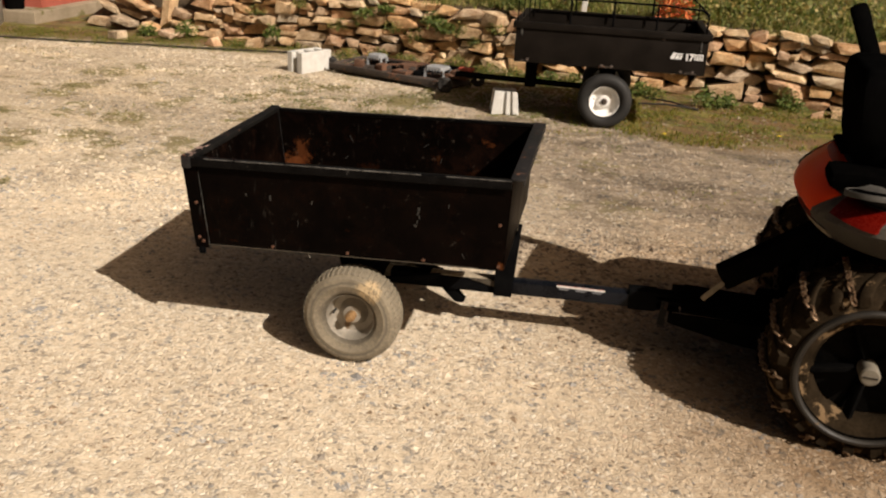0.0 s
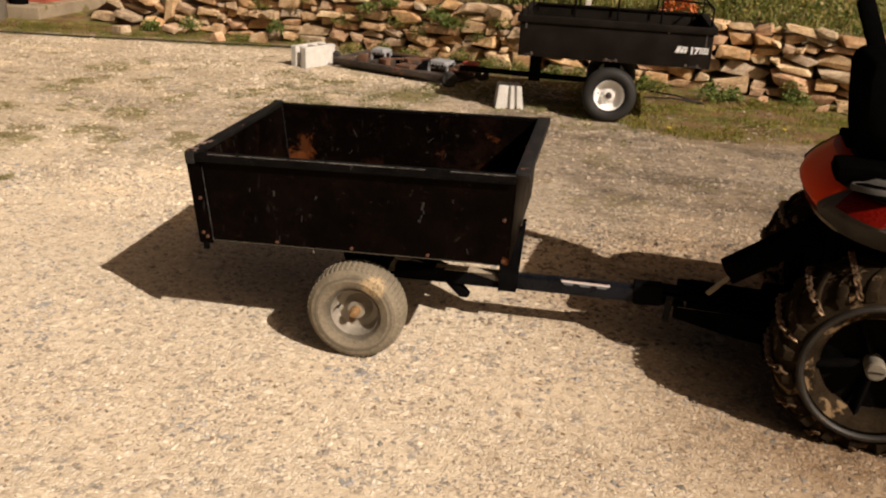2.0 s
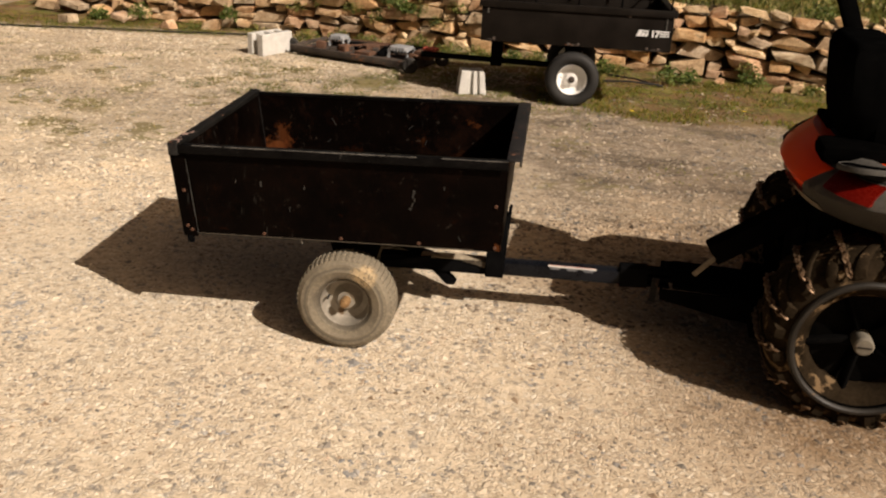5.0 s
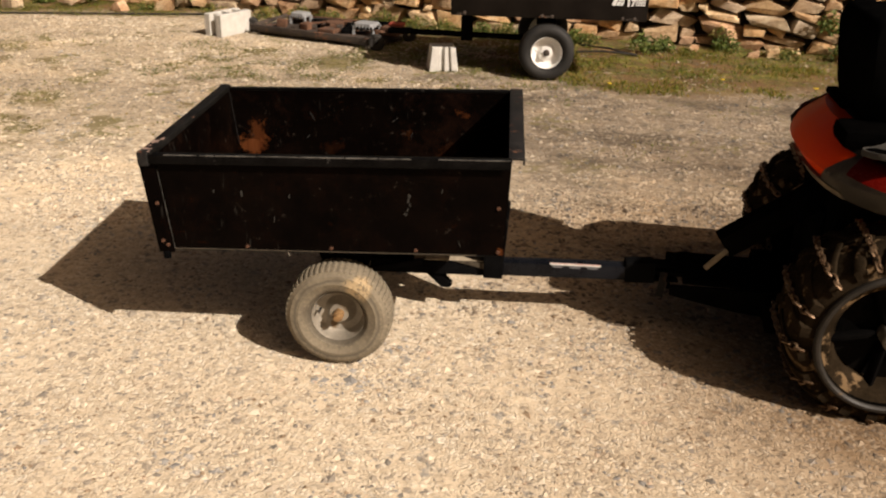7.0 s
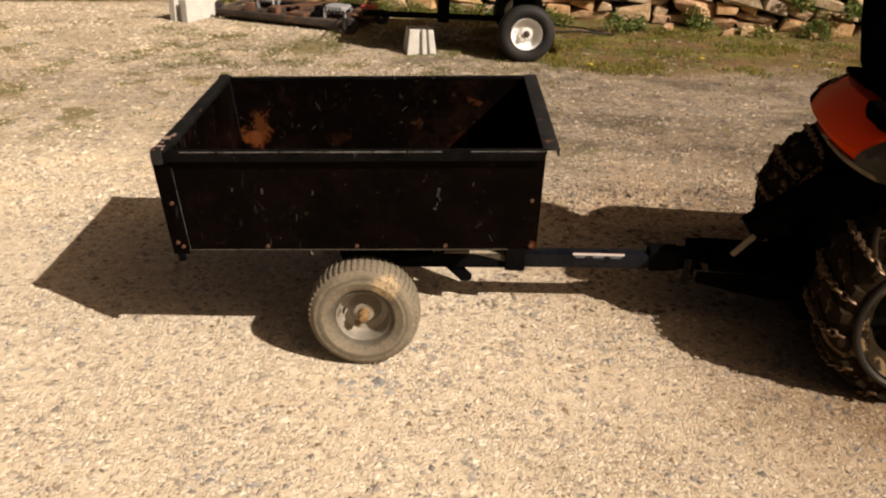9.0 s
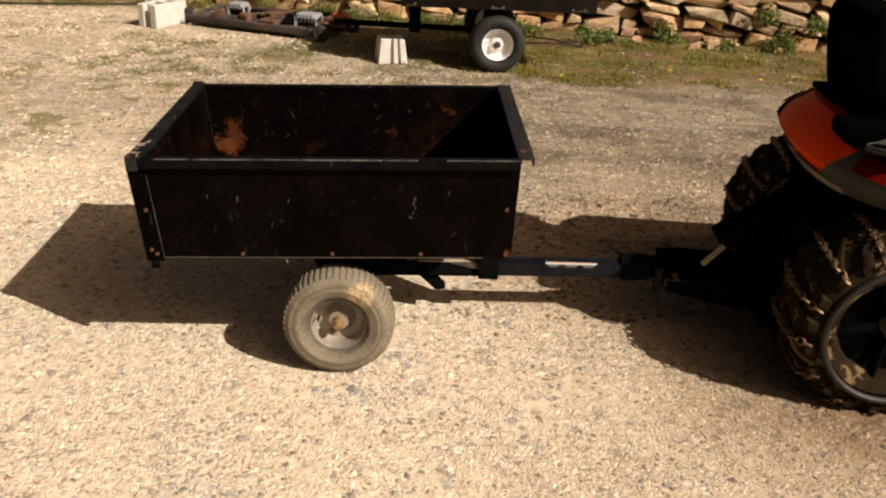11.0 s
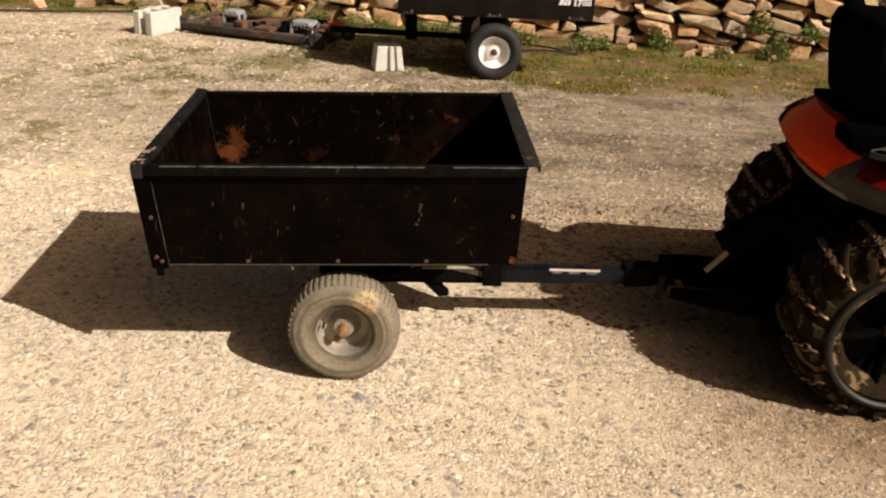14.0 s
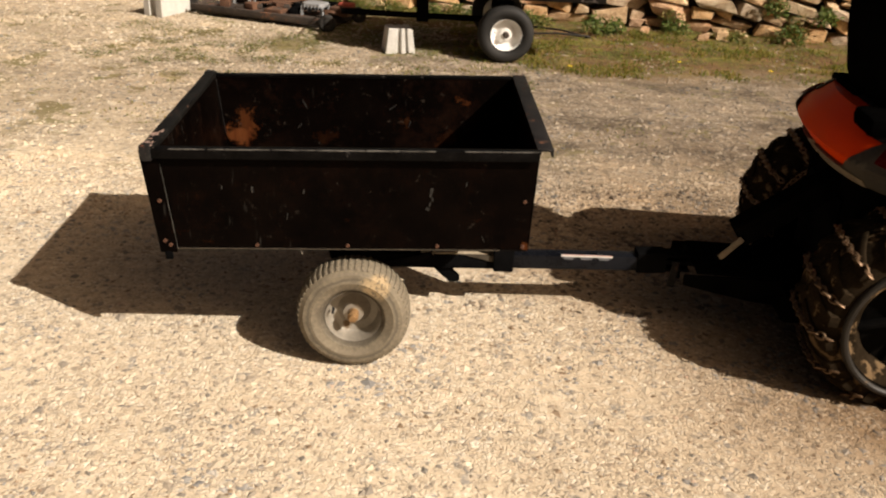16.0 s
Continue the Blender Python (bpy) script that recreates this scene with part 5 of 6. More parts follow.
    # flat black disc instead of a hollow; the recess's darkness is its colour
    part("holder_shade", lathe([(0.001, -0.010), (0.0735, -0.010), (0.0735, 0.0045), (0.050, 0.003), (0.001, 0.002)], 24, False, m=holder_m), M_MATTE, holder)
    part("deck_panel", loft([[rear_curve(u, 0.779, k) for u in us0] for k in (-0.05,)] + [[(x * 0.9 + 0.03, y * 0.92, 0.7905) for x, y, z in (rear_curve(u, 0.779, -0.05) for u in us0)]]), M_DECK_TOP, body)
    part("deck_cap", boxed(-0.120, 0.02, 0.04, 0.28, 0.772, 0.796, 0.010), M_PLASTIC, body)
    # added block, not a real housing: the seat's shadow on the orange body
    part("seat_shade", boxed(-0.185, 0.02, -0.310, -0.145, 0.745, 0.803, 0.026), M_MATTE, body, "black block added for the seat's shade on the fender")
    seat = new("seat")
    seat.parent = t
    seat.matrix_basis = Matrix.Translation((-0.035, 0, 0))
    part("seat_cushion", boxed(0.0, 0.44, -0.22, 0.22, 0.775, 0.92, 0.035), M_SEAT, seat)
    part("backrest", loft([[(x + o, y * w, z) for x, y in ((-0.105, -0.20), (-0.095, -0.235), (-0.05, -0.25), (0.02, -0.235), (0.03, 0.0), (0.02, 0.235), (-0.05, 0.25), (-0.095, 0.235), (-0.105, 0.20))] for z, w, o in ((0.79, 0.74, 0.04), (0.84, 0.86, 0.025), (0.95, 0.98, 0.010), (1.04, 0.97, 0.0), (1.075, 0.90, 0.008), (1.088, 0.80, 0.02))]), M_SEAT, seat, "black padded backrest")
    part("armrest", bar(bmesh.new(), (0.03, 0.23, 0.95), (-0.100, 0.225, 1.235), 0.070, 0.054, 0.018), M_SEAT, seat, "black armrest folded up")
    # drawbar, lift arm and strap behind the transaxle
    part("drawbar", boxed(-0.63, 0.0, -0.05, 0.04, 0.188, 0.202, 0.003), M_FRAME, t)
    part("drop_plate", loft([[(x, y, z) for x, z in ((-0.58, 0.165), (-0.36, 0.125), (-0.10, 0.105), (-0.10, 0.230), (-0.30, 0.205), (-0.58, 0.200))] for y in (-0.150, -0.138)]), M_PLASTIC, t, "black steel side plate of the hitch frame", smooth=False)
    part("drop_plate", loft([[(x, y, z) for x, z in ((-0.58, 0.165), (-0.36, 0.125), (-0.10, 0.105), (-0.10, 0.230), (-0.30, 0.205), (-0.58, 0.200))] for y in (0.118, 0.130)]), M_PLASTIC, t, "black steel side plate of the hitch frame", smooth=False)
    # black plate added over the gap so that the hitch looks solidly dark
    part("gap_plate", boxed(-0.54, -0.10, -0.138, 0.118, 0.203, 0.211, 0.003), M_PLASTIC, t)
    # unseen pan, added to keep sky light off the ground below
    part("shade_pan", boxed(-0.28, 0.40, -0.24, 0.24, 0.10, 0.20, 0.02), M_PLASTIC, t)
    part("hitch_plate", boxed(-0.16, -0.15, -0.16, 0.16, 0.16, 0.50, 0.004), M_FRAME, t)
    arm = part("lift_arm", bar(bmesh.new(), (-0.428, -0.090, 0.338), (-0.10, -0.05, 0.565), 0.08, 0.075, 0.008), M_PLASTIC, t)
    part("arm_strap", bar(bmesh.new(), (-0.478, -0.134, 0.266), (-0.418, -0.134, 0.338), 0.010, 0.018, 0.003), M_TRIM, arm, "dusty grey metal strap")
    part("rear_guard", boxed(-0.145, -0.06, -0.24, 0.24, 0.36, 0.60, 0.02), M_PLASTIC, t)
    # front half
    part("footrest", boxed(0.40, 0.85, -0.32, 0.32, 0.34, 0.37, 0.01), M_PLASTIC, t)
    hood = part("hood", loft([[(x, y, z) for y, z in ((-0.24 * s, 0.46), (-0.25 * s, 0.66), (-0.16 * s, 0.66 + 0.16 * hgt), (0.16 * s, 0.66 + 0.16 * hgt), (0.25 * s, 0.66), (0.24 * s, 0.46))] for x, s, hgt in ((0.78, 1.0, 1.2), (1.1, 1.0, 1.1), (1.38, 0.95, 0.8), (1.46, 0.82, 0.4))]), M_ORANGE, t, "orange hood")
    part("grille", boxed(1.455, 1.475, -0.17, 0.17, 0.47, 0.66, 0.008), M_PLASTIC, hood)
    part("dashboard", boxed(0.68, 0.80, -0.19, 0.19, 0.56, 0.88, 0.03), M_PLASTIC, t)
    wheel_m = Matrix.Translation((0.60, 0, 0.98)) @ Matrix.Rotation(radians(60), 4, "Y") @ Matrix.Rotation(math.pi / 2, 4, "X")
    part("steering_wheel", lathe([(0.165 + 0.013 * math.cos(i * math.tau / 8), 0.013 * math.sin(i * math.tau / 8)) for i in range(8)], 36, m=wheel_m), M_PLASTIC, t)
    part("steering_column", rod(bmesh.new(), [(0.60, 0, 0.98), (0.74, 0, 0.84)], 0.02), M_PLASTIC, t)
    for s in (-1, 1):
        w = new("front_wheel")
        w.parent = t
        w.matrix_world = TR @ Matrix.Translation((1.22, s * 0.36, 0.19)) @ (Matrix() if s < 0 else Matrix.Rotation(math.pi, 4, "Z"))
        part("tyre", tyre_bm(0.19, 0.085, 0.15), M_TYRE_BLACK, w)
        dished_rim(0.085, 0.15, M_PLASTIC, w, M_RIM, -0.055)
    part("front_axle", bar(bmesh.new(), (1.22, -0.32, 0.22), (1.22, 0.32, 0.22), 0.05, 0.05), M_PLASTIC, t)


# ---- the far cart ----
FAR = Matrix.Translation((0.045, 6.965, 0)) @ Matrix.Rotation(0.0, 4, "Z")


def build_far_cart():
    c = thing("utility_cart", "black steel utility cart with a white wheel, parked by the wall", "cart", FAR)
    x0, x1, y0, y1, z0, z1 = -0.675, 0.665, -0.465, 0.465, 0.432, 0.716
    side = part("side_panel", boxed(x0, x1, y0, y0 + 0.008, z0, z1 - 0.01, 0.002), M_BOX2, c, "matte black side with silver lettering")
    part("side_panel", boxed(x0, x1, y1 - 0.008, y1, z0, z1 - 0.01, 0.002), M_BOX2, c)
    part("end_panel", boxed(x0, x0 + 0.008, y0 + 0.008, y1 - 0.008, z0, z1 - 0.01, 0.002), M_BOX2, c)
    part("end_panel", boxed(x1 - 0.008, x1, y0 + 0.008, y1 - 0.008, z0, z1 - 0.01, 0.002), M_BOX2, c)
    part("bed_floor", boxed(x0 + 0.008, x1 - 0.008, y0 + 0.008, y1 - 0.008, z0, z0 + 0.006), M_BOX2, c)
    bm = bmesh.new()
    for a, b in (((x0 - 0.02, y0 - 0.012), (x1 + 0.02, y0 + 0.024)), ((x0 - 0.02, y1 - 0.024), (x1 + 0.02, y1 + 0.012)), ((x0 - 0.02, y0 + 0.024), (x0 + 0.03, y1 - 0.024)), ((x1 - 0.03, y0 + 0.024), (x1 + 0.02, y1 - 0.024))):
        box(bm, a[0], b[0], a[1], b[1], z1 - 0.014, z1, 0.004)
    box(bm, x0 - 0.02, x1 + 0.02, y0 - 0.014, y0 - 0.008, z1 - 0.045, z1 - 0.004, 0.002)
    part("top_rim", bm, M_BOX2, c)
    bolt = bolt_mesh("rivet", 0.012, 0.006, M_RIVET)
    for x, z in ((-0.58, z0 + 0.02), (-0.05, z0 + 0.015), (0.02, z0 + 0.015), (0.50, z0 + 0.016), (0.58, z0 + 0.016), (0.36, z1 - 0.05)):
        ob = new("rivet", bolt)
        ob.parent = side
        ob.matrix_basis = Matrix.Translation((x, y0, z))
    part("corner_strap", boxed(x1 - 0.05, x1 - 0.042, y0 - 0.006, y0, z1 - 0.13, z1 - 0.05), M_EDGE, side)
    part("corner_strap", boxed(x0 + 0.04, x0 + 0.05, y0 - 0.006, y0, z1 - 0.09, z1 - 0.05), M_EDGE, side)
    for x, w in ((x0 + 0.07, 0.05), (-0.02, 0.07), (x1 - 0.10, 0.06)):
        bm = bmesh.new()
        for k in range(5):
            a = x + (k - 2) * w * 0.28
            box(bm, a - w * 0.10, a + w * 0.14, y0 - 0.0025, y0 - 0.0005, z0 + 0.004 + 0.005 * (k % 2), z0 + 0.013 + 0.006 * ((k * 3) % 4) / 3)
        tagged(part("rust_scuff", bm, M_DECK, side, "rusty chips along the lower edge", smooth=False), kind="stuff")
    # lettering: a plain mark, the number, and bars
    face = Matrix.Translation((0.515, y0 - 0.002, 0.534)) @ Matrix.Rotation(math.pi / 2, 4, "X")
    lettering("17", 0.062, face, M_SILVER, side)
    bm = bmesh.new()
    box(bm, 0.425, 0.452, y0 - 0.003, y0 - 0.001, 0.535, 0.580)
    box(bm, 0.456, 0.478, y0 - 0.003, y0 - 0.001, 0.535, 0.562)
    box(bm, 0.456, 0.496, y0 - 0.003, y0 - 0.001, 0.566, 0.577)
    box(bm, 0.482, 0.500, y0 - 0.003, y0 - 0.001, 0.535, 0.562)
    for v in bm.verts:
        v.co.x += (v.co.z - 0.535) * 0.35 - 0.008
    part("badge", bm, M_SILVER, side, "slanted silver mark", smooth=False)
    bm = bmesh.new()
    for k in range(4):
        for zz in (0.537, 0.552, 0.567):
            box(bm, 0.580 + k * 0.016, 0.593 + k * 0.016, y0 - 0.003, y0 - 0.001, zz, zz + 0.011)
    part("print_bars", bm, M_SILVER, side, "small silver bars of print", smooth=False)
    # rail of thin rods on top
    rail = part("rail", rod(bmesh.new(), [(x0 + 0.02, y0 + 0.05, 0.885), (0.35, y0 + 0.05, 0.885), (0.60, y0 + 0.05, 0.868), (x1 - 0.02, y0 + 0.06, 0.835), (x1 - 0.02, y0 + 0.06, z1)], 0.007), M_FRAME, c, "thin black steel rod")
    part("rail", rod(bmesh.new(), [(x0 + 0.02, y1 - 0.05, 0.885), (0.35, y1 - 0.05, 0.885), (0.60, y1 - 0.05, 0.868), (x1 - 0.02, y1 - 0.06, 0.835), (x1 - 0.02, y1 - 0.06, z1)], 0.007), M_FRAME, c, "thin black steel rod")
    for yy in (y0 + 0.05, y1 - 0.05):
        for x in (-0.30, 0.0, 0.30):
            part("upright", rod(bmesh.new(), [(x, yy, z1 - 0.02), (x, yy, 0.885)], 0.007), M_FRAME, c)
    part("rail", rod(bmesh.new(), [(x1 - 0.02, y0 + 0.06, 0.835), (x1 - 0.02, y1 - 0.06, 0.835)], 0.007), M_FRAME, c)
    rack = new("wire_rack")
    rack.parent = c
    for k in range(5):
        x, y = x0 + 0.005 + 0.02 * k, y0 + 0.04 + k * (y1 - y0 - 0.08) / 4
        part("rod", rod(bmesh.new(), [(x, y, z1 - 0.02), (x, y, 0.885)], 0.0042, 6), M_FRAME, rack)
    part("rod", rod(bmesh.new(), [(x0 + 0.005, y0 + 0.04, 0.885), (x0 + 0.085, y1 - 0.04, 0.885)], 0.006), M_FRAME, rack)
    # undercarriage
    part("post", boxed(-0.622, -0.535, -0.06, 0.03, 0.18, 0.44, 0.005), M_FRAME, c)
    part("tongue", bar(bmesh.new(), (0.10, 0, 0.205), (-1.17, 0, 0.225), 0.045, 0.038, 0.006), M_FRAME, c)
    part("axle", rod(bmesh.new(), [(0, -0.40, 0.195), (0, 0.40, 0.195)], 0.014), M_FRAME, c)
    for yy in (-0.22, 0.22):
        part("axle_bracket", boxed(-0.06, 0.06, yy - 0.02, yy + 0.02, 0.18, z0, 0.004), M_FRAME, c)
    for yy in (-0.415, 0.415):
        w = new("wheel")
        w.parent = c
        w.matrix_world = FAR @ Matrix.Translation((0, yy, 0.195)) @ (Matrix() if yy < 0 else Matrix.Rotation(math.pi, 4, "Z"))
        part("tyre", tyre_bm(0.195, 0.108, 0.155, 48), M_TYRE_BLACK, w, "black pneumatic tyre")
        dished_rim(0.108, 0.155, M_WHITE, w, M_RIVET, -0.062)


# ---- concrete blocks ----
def block_bm(L, W, H, taper=1.0, grooves=False):
    """A hollow concrete block of one piece, from a plan of solid and open cells; taper narrows its top."""
    if grooves:
        xs = [-L / 2, -L * 0.12, L * 0.02, L * 0.18, L * 0.27, L / 2]
        ys = [-W / 2, -W * 0.36, W * 0.36, W / 2]
        solid = lambda i, j: not (j in (0, 2) and i in (1, 3))
    else:
        xs = [-L / 2, -L / 2 + 0.045, -L / 2 + 0.075, -0.016, 0.016, L / 2 - 0.075, L / 2 - 0.045, L / 2]
        ys = [-W / 2, -W / 2 + 0.034, -W / 2 + 0.060, W / 2 - 0.060, W / 2 - 0.034, W / 2]
        solid = lambda i, j: j in (0, 4) or i in (1, 3, 5) or (i in (0, 6) and j in (1, 3))
    bm = bmesh.new()
    cache = {}

    def vert(i, j, k):
        if (i, j, k) not in cache:
            s = taper if k else 1.0
            cache[i, j, k] = bm.verts.new((xs[i] * s, ys[j] * s, H * k))
        return cache[i, j, k]

    nx, ny = len(xs) - 1, len(ys) - 1
    inside = lambda i, j: 0 <= i < nx and 0 <= j < ny and solid(i, j)
    for i in range(nx):
        for j in range(ny):
            if not solid(i, j):
                continue
            for k in (0, 1):
                bm.faces.new([vert(a, b, k) for a, b in ((i, j), (i + 1, j), (i + 1, j + 1), (i, j + 1))])
            for di, dj, a, b in ((-1, 0, (i, j), (i, j + 1)), (1, 0, (i + 1, j), (i + 1, j + 1)), (0, -1, (i, j), (i + 1, j)), (0, 1, (i, j + 1), (i + 1, j + 1))):
                if not inside(i + di, j + dj):
                    bm.faces.new((vert(*a, 0), vert(*b, 0), vert(*b, 1), vert(*a, 1)))
    bmesh.ops.recalc_face_normals(bm, faces=bm.faces)
    es = [e for e in bm.edges if len(e.link_faces) == 2 and e.calc_face_angle(0) > 0.5]
    bmesh.ops.bevel(bm, geom=es, offset=0.004, segments=1, affect="EDGES")
    return bm


def build_blocks():
    a = new("concrete_block", mesh_of("concrete_block", block_bm(0.372, 0.182, 0.182), M_CONCRETE))
    tagged(a, "pale grey hollow concrete block lying on the gravel", "block", "concrete blocks")
    a.matrix_world = Matrix.Translation((-2.585, 7.745, 0)) @ Matrix.Rotation(radians(64), 4, "Z")
    b = new("concrete_block", mesh_of("concrete_block", block_bm(0.212, 0.20, 0.174, 0.80, True), M_CONCRETE))
    tagged(b, "pale grooved concrete pier block under the parked cart's tongue", "block", "concrete blocks")
    b.matrix_world = Matrix.Translation((-0.70, 6.74, 0)) @ Matrix.Rotation(radians(12), 4, "Z")


# ---- mower deck ----
def build_deck():
    d = thing("mower_deck", "rusty old mower deck with grey pulley covers lying on the ground", "mower deck", Matrix.Translation((-1.72, 7.76, 0)) @ Matrix.Rotation(radians(-20), 4, "Z"))
    outline = [(-0.60, -0.18), (-0.52, -0.25), (-0.20, -0.26), (0.14, -0.26), (0.46, -0.26), (0.58, -0.18), (0.60, 0.14), (0.48, 0.26), (0.15, 0.24), (-0.05, 0.28), (-0.40, 0.27), (-0.58, 0.14)]
    dent = random.Random(6)
    outline = [(x * dent.uniform(0.97, 1.02), y * dent.uniform(0.95, 1.04)) for x, y in outline]
    part("shell", loft([[(x * s, y * 0.9 * s, z * dent.uniform(0.9, 1.1)) for x, y in outline] for s, z in ((1.02, 0.02), (1.03, 0.035), (1.0, 0.045), (0.98, 0.062), (0.92, 0.070), (0.5, 0.072))]), M_DECK, d, "flat rusty stamped steel shell")
    part("front_rail", bar(bmesh.new(), (-0.64, -0.235, 0.062), (0.60, -0.285, 0.062), 0.030, 0.052, 0.008), M_DECK, d, "grey-brown steel rail along the front")
    part("rear_rail", bar(bmesh.new(), (-0.56, 0.225, 0.085), (0.60, 0.235, 0.085), 0.028, 0.036, 0.006), M_RUSTY_BROWN, d)
    part("side_rail", bar(bmesh.new(), (-0.60, -0.22, 0.080), (-0.57, 0.22, 0.095), 0.030, 0.030, 0.006), M_DECK, d)
    for x, y, w, h in ((-0.31, 0.04, 0.150, 0.105), (0.385, -0.06, 0.190, 0.100)):
        bm = bmesh.new()
        q = w * 0.40
        rings = [[(x + sx * w / 2 * g, y + sy * q * g, 0.07 + h * t) for sx, sy in ((-1, -0.7), (-0.75, -1), (0.75, -1), (1, -0.7), (1, 0.7), (0.75, 1), (-0.75, 1), (-1, 0.7))] for g, t in ((1.0, 0.68), (1.0, 0.86), (0.93, 0.97), (0.80, 1.0))]
        cover = part("pulley_cover", loft(rings), M_COVER, d, "grey ribbed plastic cover")
        for sx in (-1, 1):
            for sy in (-1, 1):
                part("cover_leg", bar(bmesh.new(), (x + sx * w * 0.47, y + sy * q * 0.85, 0.066), (x + sx * w * 0.44, y + sy * q * 0.82, 0.07 + h * 0.74), 0.020, 0.024, 0.003), M_COVER, cover)
        for k in range(5):
            kx = x + (k - 2) * w * 0.16
            part("cover_rib", bar(bmesh.new(), (kx, y - q * 1.02, 0.07 + h * 0.60), (kx, y - q * 0.96, 0.07 + h * 0.97), 0.008, 0.010, 0.001), M_COVER, cover)
    rng = random.Random(44)
    for k in range(18):
        x, y = rng.uniform(-0.50, 0.52), rng.uniform(-0.16, 0.17)
        if min(math.hypot(x + 0.31, y - 0.04), math.hypot(x - 0.385, y + 0.06)) < 0.13:
            continue
        m = Matrix.Translation((x, y, 0.074)) @ Matrix.Rotation(rng.uniform(0, 3), 4, "Z") @ Matrix.Rotation(rng.uniform(-0.12, 0.12), 4, "Y")
        a, b = rng.uniform(0.03, 0.11), rng.uniform(0.015, 0.05)
        part("bracket", boxed(-a, a, -b, b, -0.004, rng.uniform(0.016, 0.060), 0.006, m=m), rng.choice((M_RUSTY_BROWN, M_DECK, M_FRAME, M_DECK)), d)
    part("centre_pulley", lathe([(0.001, 0.0), (0.07, 0.0), (0.075, 0.008), (0.06, 0.018), (0.075, 0.028), (0.07, 0.036), (0.001, 0.036)], 24, False, Matrix.Translation((0.03, 0.02, 0.13)) @ Matrix.Rotation(-math.pi / 2, 4, "X")), M_RUSTY_BROWN, d, "rusty pulley")
    part("link_bar", bar(bmesh.new(), (-0.46, 0.16, 0.115), (0.24, 0.18, 0.125), 0.03, 0.012), M_RUSTY_BROWN, d)
    part("link_bar", bar(bmesh.new(), (-0.20, -0.14, 0.115), (0.16, 0.10, 0.13), 0.03, 0.012), M_RUSTY_BROWN, d)
    part("belt", rod(bmesh.new(), [(-0.31, 0.12, 0.11), (0.0, 0.10, 0.125), (0.38, 0.04, 0.11)], 0.008), M_HOSE, d)
    part("rust_plate", boxed(0.0, 0.15, -0.20, -0.06, 0.070, 0.100, 0.004), M_RUSTY_BROWN, d)
    for x, y, z, r in ((-0.70, -0.13, 0.06, 0.06), (0.60, -0.30, 0.065, 0.065), (0.66, 0.16, 0.06, 0.06)):
        w = part("gauge_wheel", lathe([(0.012, -0.03), (r * 0.8, -0.032), (r, -0.02), (r, 0.02), (r * 0.8, 0.032), (0.012, 0.03)], 28, m=Matrix.Translation((x, y, z)) @ Matrix.Rotation(0.5, 4, "Z")), M_HOSE, d, "black gauge wheel")
    part("wheel_bracket", bar(bmesh.new(), (0.60, -0.27, 0.15), (0.58, -0.10, 0.10), 0.05, 0.02), M_RUSTY_BROWN, d)
    part("lift_bracket", boxed(0.52, 0.68, -0.10, 0.04, 0.085, 0.15, 0.01), M_RUSTY_BROWN, d)
    part("red_knob", boxed(0.56, 0.68, -0.02, 0.06, 0.145, 0.175, 0.01), M_FADED_RED, d, "faded red part")


def build_edging():
    bm = rod(bmesh.new(), [(-9.5, 7.6, 0.012), (-7.5, 7.85, 0.012), (-5.9, 8.06, 0.016), (-5.2, 8.16, 0.012), (-4.5, 8.27, 0.016), (-3.8, 8.40, 0.012), (-3.1, 8.52, 0.014), (-2.7, 8.60, 0.010)], 0.008, 8)
    ob = new("garden_hose", mesh_of("garden_hose", bm, M_HOSE, True))
    tagged(ob, "black rubber edging line along the gravel", "hose")


def build_left_side():
    pad = new("concrete_pad", mesh_of("concrete_pad", boxed(-12.0, -6.15, 9.05, 13.0, -0.05, 0.13, 0.015, m=Matrix()), M_PAD))
    tagged(pad, "tan concrete foundation beside the yard", "foundation", kind="structure")
    w = thing("red_building", "low red-painted board building on a concrete foundation", "building", kind="structure")
    part("wall", boxed(-12.0, -6.30, 9.42, 9.6, 0.13, 2.6, 0.0), M_RED_WALL, w, smooth=False)
    part("roof", boxed(-12.3, -5.9, 9.1, 13.2, 2.6, 2.75, 0.02), M_PLASTIC, w, smooth=False)
    part("wall", boxed(-6.48, -6.30, 9.6, 12.9, 0.13, 2.6, 0.0), M_RED_WALL, w, smooth=False)
    pot = new("planter_pot", mesh_of("planter_pot", lathe([(0.001, 0), (0.10, 0), (0.125, 0.30), (0.14, 0.30), (0.14, 0.33), (0.12, 0.33), (0.11, 0.29), (0.001, 0.28)], 28, False, Matrix.Translation((-6.50, 9.22, 0.13)) @ Matrix.Rotation(math.pi / 2, 4, "X") ), M_PLASTIC, True))
    tagged(pot, "black plastic pot on the concrete foundation", "pot")
    bank_pot = new("planter_pot", mesh_of("planter_pot", lathe([(0.001, 0), (0.065, 0), (0.085, 0.20), (0.095, 0.20), (0.095, 0.225), (0.08, 0.225), (0.075, 0.19), (0.001, 0.18)], 24, False, Matrix.Translation((-0.47, 8.95, 0.62)) @ Matrix.Rotation(math.pi / 2, 4, "X")), M_TYRE_BLACK, True))
    tagged(bank_pot, "dark plastic pot on the grass bank", "pot")
    stake = new("marker_post", mesh_of("marker_post", boxed(-0.335, -0.285, 8.93, 8.96, 0.60, 0.90, 0.006), M_COVER))
    tagged(stake, "short pale grey post standing on the bank", "post")


